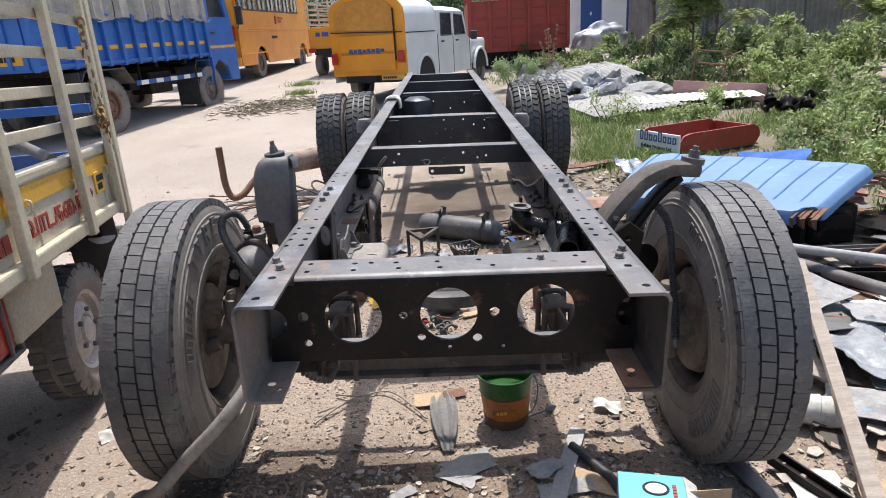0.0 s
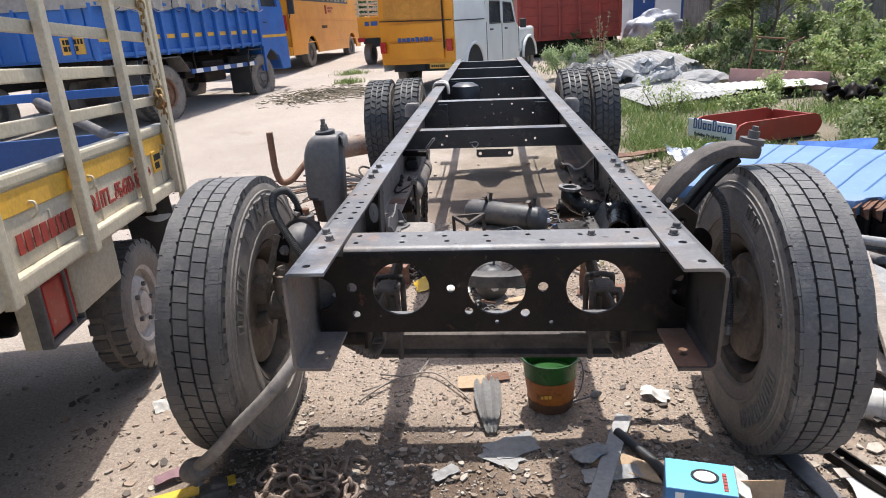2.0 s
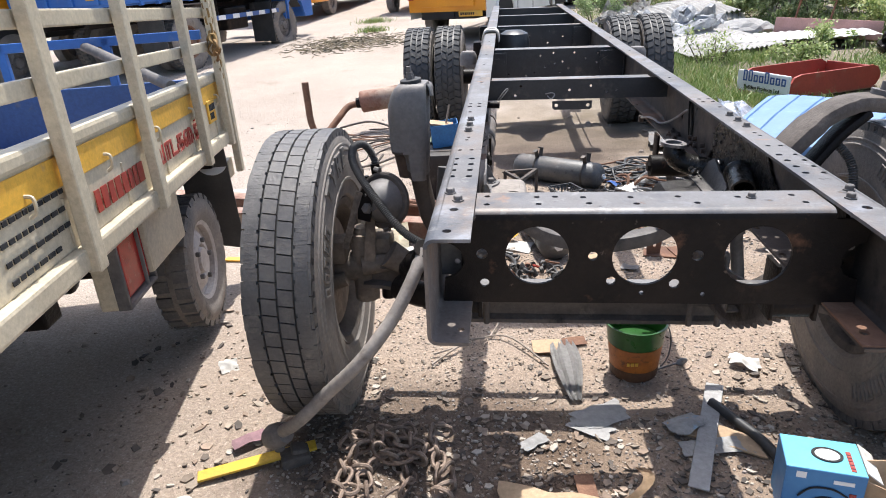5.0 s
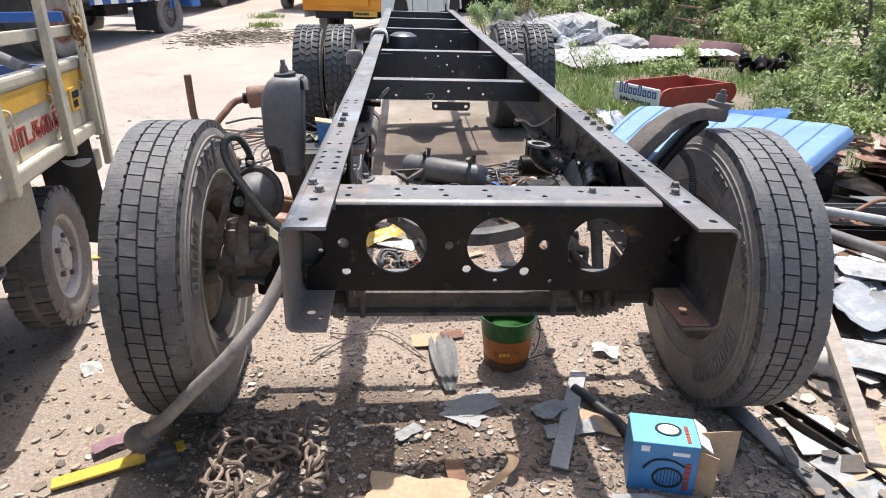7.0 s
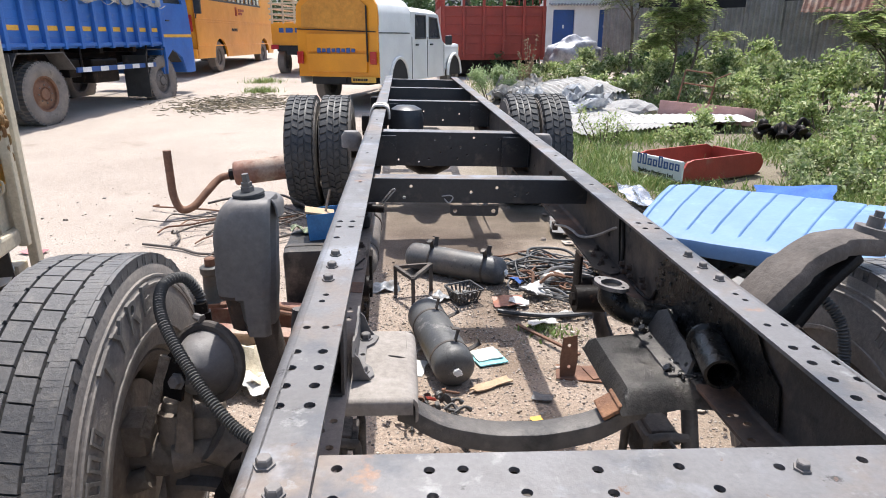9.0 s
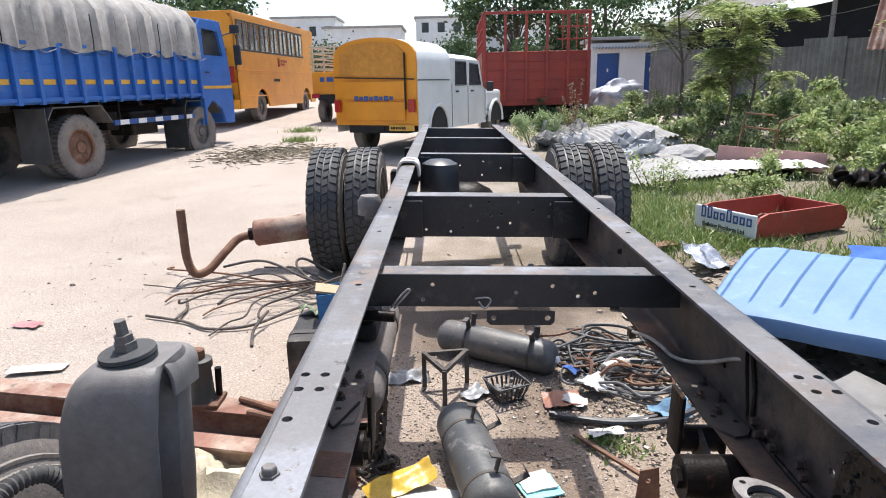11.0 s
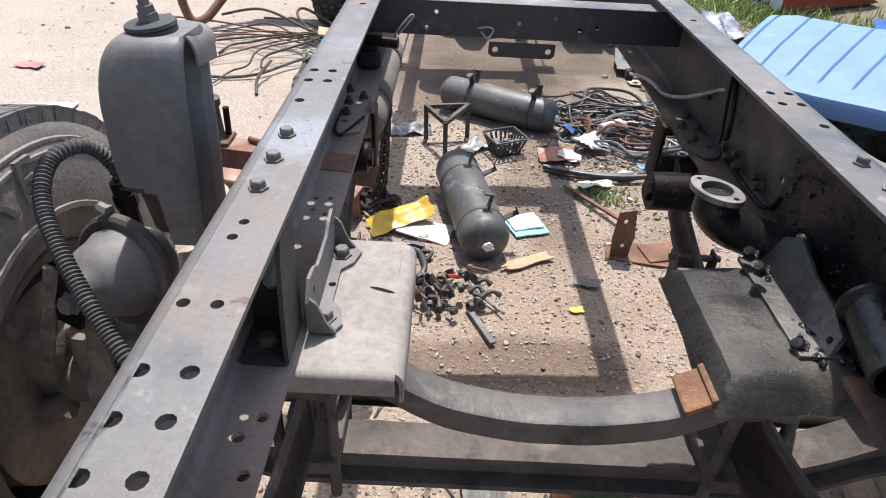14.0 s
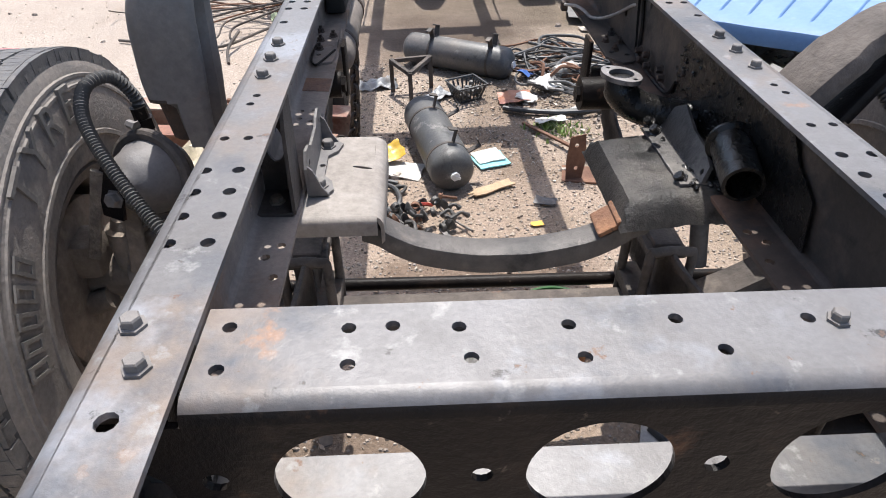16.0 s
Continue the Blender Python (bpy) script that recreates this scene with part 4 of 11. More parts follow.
def build_pickup():
    v = thing("goods_pickup", pose(-1.75, 1.95, 0, 0, -2.2, -79.2), "cream staked bed of a small goods pickup, yellow stripe", "pickup truck")
    LEN, WID = 2.75, 1.50
    # side panel and tailgate sheets: pressed, lipped
    bm = B()
    box(bm, (LEN / 2, -0.015, 0.955), (LEN, 0.03, 0.25), bevel=0.006)
    side = part("side_panel", bm, M_CREAM, v)
    bm = B()
    box(bm, (LEN / 2, -0.02, 1.10), (LEN, 0.06, 0.045), bevel=0.012)
    part("top_lip", bm, M_CREAM, side)
    bm = B()
    box(bm, (LEN / 2, 0.0, 0.80), (LEN, 0.06, 0.06), bevel=0.010)
    part("bottom_lip", bm, M_CREAM, side)
    for i in range(7):
        bm = B()
        box(bm, (0.2 + i * 0.4, 0.002, 0.90), (0.008, 0.008, 0.14), bevel=0.003)
        part("panel_rib", bm, M_CREAM, side)
    bm = B()
    box(bm, (LEN / 2, 0.002, 1.035), (LEN - 0.03, 0.006, 0.075), bevel=0.002)
    part("yellow_stripe", bm, M_YELLOW, side, "faded yellow stripe along the panel top")
    for i in range(6):
        bm = B()
        x = 0.16 + i * 0.45
        tube(bm, curve_pts([(x, 0.004, 1.02), (x, 0.022, 1.015), (x + 0.004, 0.024, 0.985), (x + 0.006, 0.008, 0.97)], 4), 0.005, 6)
        part("rope_hook", bm, M_CREAM, side)
    bm = B()
    box(bm, (LEN / 2, -WID + 0.015, 0.955), (LEN, 0.03, 0.27), bevel=0.006)
    part("side_panel", bm, M_DEEPBLUE, v, "deep blue inner side panel")
    bm = B()
    box(bm, (LEN / 2, -0.034, 0.96), (LEN - 0.02, 0.006, 0.23))
    part("inner_lining", bm, M_DEEPBLUE, side)
    bm = B()
    box(bm, (0.012, -WID / 2, 0.955), (0.03, WID - 0.06, 0.27), bevel=0.006)
    part("tailgate", bm, M_DEEPBLUE, v)
    bm = B()
    box(bm, (LEN / 2, -WID / 2, 0.80), (LEN, WID - 0.05, 0.03), bevel=0.004)
    part("bed_floor", bm, M_WOOD, v)
    # stakes and slats
    for x, top, w in ((0.02, 1.86, 0.055), (0.10, 1.86, 0.04), (0.56, 1.85, 0.055), (1.21, 1.85, 0.055), (1.78, 1.85, 0.055), (2.40, 1.85, 0.055)):
        bm = B()
        z0 = 0.60 if x < 0.05 else 0.76
        box(bm, (x, 0.035, (z0 + top) / 2), (w, 0.035, top - z0), bevel=0.006)
        part("stake", bm, M_CREAM, v)
    for z in (1.245, 1.40, 1.555, 1.71):
        bm = B()
        box(bm, (LEN / 2, 0.0, z), (LEN, 0.022, 0.045), bevel=0.005)
        part("slat", bm, M_CREAM, v)
    bm = B()
    box(bm, (LEN / 2, 0.02, 1.865), (LEN, 0.075, 0.06), bevel=0.012)
    part("top_rail", bm, M_CREAM, v)
    # far side rail in blue
    for z in (1.30,):
        bm = B()
        box(bm, (LEN / 2, -WID + 0.02, z), (LEN, 0.03, 0.05), bevel=0.006)
        part("slat", bm, M_BLUE, v, "blue rail of the far side")
    for x in (0.05, 0.55, 1.2, 1.8, 2.4):
        bm = B()
        box(bm, (x, -WID + 0.02, 1.18), (0.045, 0.03, 0.22), bevel=0.005)
        part("stake", bm, M_BLUE, v)
    # tail board stakes
    for y in (-0.5, -1.0):
        bm = B()
        box(bm, (0.01, y, 1.2), (0.03, 0.04, 0.24), bevel=0.005)
        part("stake", bm, M_BLUE, v)
    bm = B()
    box(bm, (0.01, -WID / 2, 1.30), (0.03, WID - 0.08, 0.045), bevel=0.005)
    part("slat", bm, M_BLUE, v)
    # underframe, mud flap, lamp, wheel
    bm = B()
    box(bm, (LEN / 2 + 0.2, -0.42, 0.60), (LEN - 0.2, 0.07, 0.13), bevel=0.008)
    box(bm, (LEN / 2 + 0.2, -1.08, 0.60), (LEN - 0.2, 0.07, 0.13), bevel=0.008)
    for x in (0.2, 1.0, 1.9, 2.6):
        box(bm, (x, -WID / 2, 0.72), (0.08, WID - 0.1, 0.10), bevel=0.006)
    part("underframe", bm, M_BLACK, v)
    # guessed tank, spare tyre, shaft and far skirt, added to darken the ground below
    bm = B()
    box(bm, (2.15, -0.62, 0.50), (0.85, 0.42, 0.36), bevel=0.05)
    part("fuel_tank", bm, M_BLACK, v)
    bm = B()
    lathe(bm, [(-0.08, 0.20), (-0.085, 0.26), (-0.05, 0.30), (0.05, 0.30), (0.085, 0.26), (0.08, 0.20)], 28, basis((1.30, -0.85, 0.56), (0, 0, 1), (1, 0, 0)), close=True)
    part("spare_tyre", bm, M_RUBBER, v, smooth=True)
    bm = B()
    tube(bm, [(0.62, -0.75, 0.36), (3.2, -0.75, 0.46)], 0.045, 12)
    part("propeller_shaft", bm, M_BLACK, v, smooth=True)
    bm = B()
    box(bm, (1.75, -1.36, 0.44), (1.9, 0.16, 0.68), bevel=0.04)
    part("side_skirt", bm, M_BLACK, v)
    bm = B()
    box(bm, (0.08, -0.22, 0.71), (0.05, 0.36, 0.12), bevel=0.006)
    box(bm, (0.06, -0.6, 0.63), (0.10, 1.2, 0.10), bevel=0.01)
    part("rear_bumper", bm, M_CREAM, v)
    bm = B()
    plate(bm, [(-0.26, -0.30), (-0.02, -0.36), (0.0, 0.25), (-0.24, 0.25)], [], 0.008, basis((0.16, 0.02, 0.53), (0, 1, 0), (0.25, 0, 1)))
    fl = part("mud_flap", bm, M_PLASTICBLACK, v, "hanging black rubber mud flap")
    bm = B()
    plate(bm, circle(0, 0, 0.075, 20, 0.85), [], 0.006, basis((0.19, -0.06, 0.69), (0, 1, 0), (-0.3, 0, 1)))
    pl = part("badge_plate", bm, M_WHITE, v, "small white plate lettered in black")
    t = letters("SJD", 0.07, 0.002)
    part("letters", t, M_DARK, pl, m=basis((0.185, -0.06, 0.70), (0, 1, 0), (-0.3, 0, 1)) @ Matrix.Translation((0, 0, 0.009)))
    bm = B()
    box(bm, (1.10, -0.11, 0.66), (0.40, 0.18, 0.22), bevel=0.015)
    part("wheel_guard", bm, M_CREAM, v)
    bm = B()
    box(bm, (1.40, -0.09, 0.645), (0.26, 0.06, 0.25), bevel=0.006)
    lb = part("lamp_box", bm, M_CREAM, v, "dirty cream lamp box")
    for c, z in (((1.40, -0.045, 0.765), (0.26, 0.04, 0.014)), ((1.40, -0.045, 0.525), (0.26, 0.04, 0.014)), ((1.275, -0.045, 0.645), (0.014, 0.04, 0.25)), ((1.525, -0.045, 0.645), (0.014, 0.04, 0.25)), ((1.35, -0.030, 0.645), (0.010, 0.012, 0.25))):
        bm = B()
        box(bm, c, z, bevel=0.003)
        part("lamp_frame", bm, M_DUSTYMETAL, lb)
    bm = B()
    box(bm, (1.40, -0.050, 0.640), (0.20, 0.03, 0.19), bevel=0.010)
    part("lamp_lens", bm, M_REDLAMP, lb, "dusty red lens behind a steel frame")
    # closed underside, unseen cab and front wheels beyond the bed, added to block skylight
    bm = B()
    box(bm, (LEN / 2, -WID / 2, 0.765), (LEN - 0.04, WID - 0.12, 0.03))
    part("bed_underside", bm, M_BLACK, v)
    bm = B()
    ol3 = [(2.82, 0.36), (2.82, 1.62), (2.95, 1.74), (3.75, 1.74), (4.05, 1.15), (4.62, 0.98), (4.68, 0.36), (4.45, 0.36), (4.38, 0.60), (4.05, 0.68), (3.74, 0.60), (3.66, 0.36)]
    wn3 = [(3.00, 1.12), (3.78, 1.12), (3.62, 1.62), (3.02, 1.62)]
    plate(bm, ol3, [wn3], 0.04, basis((0, -0.03, 0), (1, 0, 0), (0, 0, 1)))
    plate(bm, ol3, [wn3], 0.04, basis((0, -WID + 0.07, 0), (1, 0, 0), (0, 0, 1)))
    box(bm, (2.84, -WID / 2, 1.0), (0.04, WID - 0.14, 1.26))
    box(bm, (3.34, -WID / 2, 1.73), (0.84, WID - 0.10, 0.04), bevel=0.015)
    box(bm, (4.36, -WID / 2, 1.05), (0.60, WID - 0.12, 0.04), Matrix.Rotation(radians(16), 3, "Y"), bevel=0.012)
    box(bm, (4.66, -WID / 2, 0.68), (0.04, WID - 0.12, 0.62), bevel=0.015)
    box(bm, (3.70, -WID / 2, 0.40), (1.80, WID - 0.50, 0.06))
    cb = part("cab", bm, M_CREAM, v, "unseen cream pickup cab, added to block light")
    for y in (-0.05, -WID + 0.05):
        bm = B()
        plate(bm, wn3, [], 0.008, basis((0, y, 0), (1, 0, 0), (0, 0, 1)))
        part("window", bm, M_DARKGLASS, cb)
    bm = B()
    plate(bm, [(-0.66, 0.0), (0.66, 0.0), (0.58, 0.62), (-0.58, 0.62)], [], 0.008, basis((4.05, -WID / 2, 1.16), (0, 1, 0), (-0.46, 0, 0.89)))
    part("windscreen", bm, M_DARKGLASS, cb)
    road_wheel(v, WX(4.06, -0.14, 0.305), 0.305, 0.17, 0.185, 1, M_PALERIM)
    road_wheel(v, WX(4.06, -1.36, 0.305), 0.305, 0.17, 0.185, -1, M_PALERIM)
    road_wheel(v, WX(0.60, -0.13, 0.325), 0.305, 0.17, 0.185, 1, M_PALERIM, tyre_mat=M_SIDEWALL)
    road_wheel(v, WX(0.62, -1.34, 0.345), 0.325, 0.18, 0.175, -1, M_DUSTYMETAL)
    bm = B()
    tube(bm, [(0.62, -0.2, 0.345), (0.62, -1.25, 0.345)], 0.05, 12)
    lathe(bm, [(-0.12, 0.03), (-0.08, 0.11), (0.08, 0.11), (0.12, 0.03)], 16, basis((0.62, -0.75, 0.345), (0, 1, 0), (1, 0, 0)))
    part("rear_axle", bm, M_BLACK, v, smooth=True)
    # lettering
    mm = basis((0, 0.0, 0), (-1, 0, 0), (0, 0, 1))
    t = letters("வாடகைக்கு", 0.115, 0.002, "CENTER", 0.002)
    part("red_writing", t, M_RED, side, "red painted Tamil writing", m=basis((0.74, 0.002, 0.915), (-1, 0, 0), (0, 0, 1)))
    bm = B()
    bars(bm, -1.63, 0.865, 0.52, 0.085, 1, 10, basis((0, 0.004, 0), (-1, 0, 0), (0, 0, 1)), 3)
    part("writing_bars", bm, M_RED, side)
    bm = B()
    bars(bm, -2.10, 0.84, 0.30, 0.17, 4, 9, basis((0, 0.004, 0), (-1, 0, 0), (0, 0, 1)), 4, 0.72)
    bars(bm, -2.42, 0.84, 0.22, 0.17, 5, 6, basis((0, 0.004, 0), (-1, 0, 0), (0, 0, 1)), 5, 0.72)
    part("writing_bars", bm, M_DARK, side, kind="stuff")
    bm = B()
    box(bm, (0.255, 0.004, 0.955), (0.13, 0.010, 0.105), bevel=0.004)
    npb = part("number_plate", bm, M_YELLOW, side)
    bm = B()
    bars(bm, -0.30, 0.915, 0.095, 0.08, 2, 4, basis((0, 0.010, 0), (-1, 0, 0), (0, 0, 1)), 6)
    part("plate_bars", bm, M_DARK, npb)


build_pickup()


def chain_links(bm, pts, ln=0.05, r=0.0065, wfac=0.62, twist=0.0):
    """Oval links one after another along pts."""
    pts = [Vector(p) for p in pts]
    seg = [(b - a).length for a, b in zip(pts[:-1], pts[1:])]
    total = sum(seg)
    n = max(2, int(total / (ln * 0.72)))
    for i in range(n):
        d = total * (i + 0.5) / n
        k = 0
        while k < len(seg) - 1 and d > seg[k]:
            d -= seg[k]
            k += 1
        p = pts[k].lerp(pts[k + 1], d / max(seg[k], 1e-6))
        u = (pts[k + 1] - pts[k]).normalized()
        s = u.orthogonal().normalized()
        s = Matrix.Rotation((math.pi / 2) * (i % 2) + twist, 3, u) @ s
        a, b = ln / 2 - ln * wfac / 2, ln * wfac / 2
        oval = [p + u * (a + b * math.cos(q)) + s * b * math.sin(q) for q in np.linspace(-math.pi / 2, math.pi / 2, 6)]
        oval += [p - u * (a + b * math.cos(q)) - s * b * math.sin(q) for q in np.linspace(-math.pi / 2, math.pi / 2, 6)]
        tube(bm, oval, r, 6, close=True)


# chain on the pickup's rear corner, and a pipe lying across its bed
bm = B()
CH = [(-1.70, 1.90, 1.72), (-1.71, 1.91, 1.55), (-1.70, 1.90, 1.35), (-1.69, 1.89, 1.25), (-1.70, 1.90, 1.12), (-1.71, 1.91, 0.98)]
chain_links(bm, CH, 0.045, 0.0055)
chain_links(bm, [(-1.69, 1.87, 1.30), (-1.66, 1.84, 1.24), (-1.69, 1.88, 1.20), (-1.73, 1.90, 1.25), (-1.69, 1.89, 1.30)], 0.05, 0.007)
solo("hanging_chain", bm, surf("yellow_rust_chain", (0.30, 0.19, 0.07), (0.20, 0.11, 0.05), 12, 0.7, 0.3), "rusty yellow-brown chain hung on the pickup's corner stake", "chain", smooth=True)
bm = B()
tube(bm, [(-1.685, 1.38, 1.140), (-2.38, 1.90, 1.287)], 0.024, 14)
solo("steel_pipe", bm, M_DUSTYMETAL, "grey steel pipe leaning across the pickup bed", "pipe", smooth=True)


def build_blue_truck():
    v = thing("blue_lorry", pose(-5.87, 10.15, 0.17, 0, 0, 78.6), "blue lorry with ribbed cargo body under grey canvas", "lorry")
    X0, X1, W = -1.55, 3.40, 2.10
    bm = B()
    box(bm, ((X0 + X1) / 2, -0.03, 1.62), (X1 - X0, 0.04, 0.78), bevel=0.006)
    side = part("cargo_side", bm, M_BLUE, v)
    n = 13
    for i in range(n):
        bm = B()
        x = X0 + 0.03 + (X1 - X0 - 0.06) * i / (n - 1)
        box(bm, (x, -0.085, 1.60), (0.07, 0.075, 0.86), bevel=0.012)
        part("rib", bm, M_BLUE, side)
        if i < n - 1:
            bm = B()
            box(bm, (x + 0.21, -0.056, 1.49), (0.24, 0.012, 0.075), bevel=0.003)
            part("reflector_strip", bm, M_YELLOW, side, "orange reflector strip")
            for z in (1.36, 1.62, 1.75, 1.88):
                bm = B()
                box(bm, (x + 0.21, -0.054, z), (0.30, 0.010, 0.02), bevel=0.004)
                part("pressed_ridge", bm, M_BLUE, side)
    bm = B()
    box(bm, ((X0 + X1) / 2, -0.06, 2.02), (X1 - X0, 0.09, 0.05), bevel=0.01)
    box(bm, ((X0 + X1) / 2, -0.06, 1.24), (X1 - X0, 0.08, 0.06), bevel=0.01)
    part("side_rail", bm, M_BLUE, side)
    bm = B()
    box(bm, (X0, W / 2, 1.62), (0.05, W, 0.80), bevel=0.006)
    for y in (0.3, 0.8, 1.3, 1.8):
        box(bm, (X0 - 0.04, y, 1.62), (0.05, 0.07, 0.80), bevel=0.01)
    tg = part("tailgate", bm, M_BLUE, v)
    bm = B()
    box(bm, (X0 - 0.03, 0.30, 1.42), (0.02, 0.45, 0.26), bevel=0.006)
    np_ = part("number_plate", bm, M_YELLOW, tg)
    bm = B()
    bars(bm, -0.48, 1.33, 0.36, 0.2, 2, 5, basis((X0 - 0.042, 0, 0), (0, -1, 0), (0, 0, 1)), 8)
    part("plate_bars", bm, M_DARK, np_)
    bm = B()
    box(bm, ((X0 + X1) / 2, W, 1.62), (X1 - X0, 0.05, 0.8), bevel=0.006)
    box(bm, ((X0 + X1) / 2, W / 2, 1.22), (X1 - X0, W, 0.08), bevel=0.006)
    part("cargo_floor", bm, M_BLUE, v)
    # canvas with creases, roped down
    bm = B()
    cols, prof = 60, [(-0.13, 1.95), (-0.12, 2.25), (-0.09, 2.60), (0.1, 2.85), (0.55, 3.0), (W / 2, 3.05), (W - 0.55, 3.0), (W - 0.1, 2.85), (W + 0.06, 2.4), (W + 0.06, 2.0)]
    rows = []
    for i in range(cols + 1):
        x = X0 - 0.06 + (X1 - X0 + 0.08) * i / cols
        q = 0.028 * math.sin(i * 0.9) + 0.02 * math.sin(i * 2.3 + 1)
        rows.append([bm.verts.new((x, y + (q if y < 0.2 else 0), z + (0.03 * math.sin(i * 0.63) if z > 2.5 else (0.035 * math.sin(i * 0.52) if k == 0 else 0)))) for k, (y, z) in enumerate(prof)])
    for a, b in zip(rows[:-1], rows[1:]):
        for j in range(len(prof) - 1):
            bm.faces.new((a[j], a[j + 1], b[j + 1], b[j]))
    bm.faces.new(rows[0]), bm.faces.new(rows[-1][::-1])
    cv = part("canvas_cover", bm, M_TARP, v, smooth=True)
    for i in range(9):
        bm = B()
        x = X0 + 0.25 + i * 0.56
        tube(bm, curve_pts([(x, -0.17, 2.5), (x + 0.01, -0.17, 2.1), (x + 0.03, -0.14, 1.98)], 4), 0.008, 5)
        tube(bm, curve_pts([(x + 0.03, -0.14, 1.97), (x + 0.18, -0.15, 1.90), (x + 0.40, -0.14, 1.96)], 4), 0.006, 5)
        part("rope", bm, M_DARK if i % 3 == 0 else M_TARP, cv)
    # cab
    bm = B()
    outline = [(3.48, 0.62), (3.46, 2.55), (3.60, 2.72), (4.35, 2.72), (4.55, 2.0), (4.62, 1.25), (4.62, 0.62), (4.25, 0.62), (4.12, 0.95), (3.78, 1.12), (3.55, 0.95)]
    win = [(3.62, 2.02), (4.36, 2.02), (4.22, 2.52), (3.62, 2.55)]
    plate(bm, outline, [win], 0.05, basis((0, -0.02, 0), (1, 0, 0), (0, 0, 1)))
    plate(bm, outline, [win], 0.05, basis((0, W, 0), (1, 0, 0), (0, 0, 1)))
    box(bm, (3.47, W / 2, 1.6), (0.05, W, 1.95))
    box(bm, (4.60, W / 2, 1.1), (0.06, W, 1.0), bevel=0.02)
    box(bm, (3.95, W / 2, 2.72), (0.85, W, 0.06), bevel=0.02)
    cab = part("cab", bm, M_BLUE, v)
    bm = B()
    plate(bm, win, [], 0.01, basis((0, 0.0, 0), (1, 0, 0), (0, 0, 1)))
    part("window", bm, M_DARKGLASS, cab)
    bm = B()
    box(bm, (4.03, -0.075, 1.38), (1.12, 0.012, 0.06), bevel=0.003)
    part("orange_stripe", bm, M_YELLOW, cab)
    bm = B()
    box(bm, (3.68, -0.082, 1.68), (0.14, 0.02, 0.03), bevel=0.006)
    part("door_handle", bm, M_PLASTICBLACK, cab)
    bm = B()
    tube(bm, curve_pts([(4.40, -0.08, 2.45), (4.55, -0.28, 2.5), (4.6, -0.30, 2.2), (4.60, -0.22, 1.75)], 5), 0.016, 6)
    box(bm, (4.58, -0.30, 2.05), (0.06, 0.16, 0.42), bevel=0.02)
    box(bm, (4.5, -0.32, 2.58), (0.05, 0.22, 0.18), bevel=0.03)
    part("mirror", bm, M_PLASTICBLACK, cab)
    # frame, guard bar, tanks
    bm = B()
    for y in (0.62, 1.48):
        box(bm, (1.4, y, 0.98), (6.0, 0.08, 0.22), bevel=0.01)
    box(bm, (1.75, 0.35, 0.78), (0.75, 0.45, 0.42), bevel=0.04)
    box(bm, (0.95, 0.30, 0.85), (0.3, 0.3, 0.3), bevel=0.02)
    for x in (-1.2, -0.4, 0.6, 1.6, 2.6):
        box(bm, (x, W / 2, 1.14), (0.10, W - 0.1, 0.10), bevel=0.008)
    part("frame", bm, M_BLACK, v)
    bm = B()
    box(bm, (1.92, -0.04, 0.83), (2.35, 0.04, 0.085), bevel=0.008)
    gb = part("side_guard", bm, M_DEEPBLUE, v)
    for i in range(5):
        bm = B()
        box(bm, (0.98 + i * 0.47, -0.064, 0.83), (0.22, 0.008, 0.08), rot=Matrix.Rotation(0.0, 3, "Y"), bevel=0.002)
        part("white_stripe", bm, M_WHITE, gb)
    for x in (0.95, 2.9):
        bm = B()
        tube(bm, [(x, 0.0, 0.83), (x, 0.0, 1.2)], 0.02, 8)
        part("guard_hanger", bm, M_BLACK, gb)
    for x, flip in ((0, 1), (3.38, 1)):
        bm = B()
        pts = [(x - 0.62, 0.95), (x - 0.5, 1.12), (x + 0.5, 1.12), (x + 0.72, 0.85)]
        for (xa, za), (xb, zb) in zip(pts[:-1], pts[1:]):
            box(bm, ((xa + xb) / 2, 0.14, (za + zb) / 2), (math.hypot(xb - xa, zb - za) + 0.02, 0.36, 0.02), Matrix.Rotation(-math.atan2(zb - za, xb - xa), 3, "Y"))
        part("mudguard", bm, M_PLASTICBLACK if x else M_DUSTYMETAL, v)
    for xx, zz in ((-0.72, 0.72), (2.72, 0.62)):
        bm = B()
        box(bm, (xx, 0.16, zz), (0.02, 0.52, 0.80), bevel=0.004)
        part("mud_flap", bm, M_PLASTICBLACK, v)
    for x, y, s in ((0, 0.10, -1), (0, 2.0, 1), (3.38, 0.10, -1), (3.38, 2.0, 1)):
        road_wheel(v, WX(x, y, 0.50), 0.50, 0.25, 0.28, s, M_RUST if x == 0 else M_DUSTYMETAL, nuts=8)
    for y in (0.4, 1.7):
        road_wheel(v, WX(0, y, 0.47), 0.47, 0.22, 0.27, 1, M_DUSTYMETAL, lug=False)


build_blue_truck()


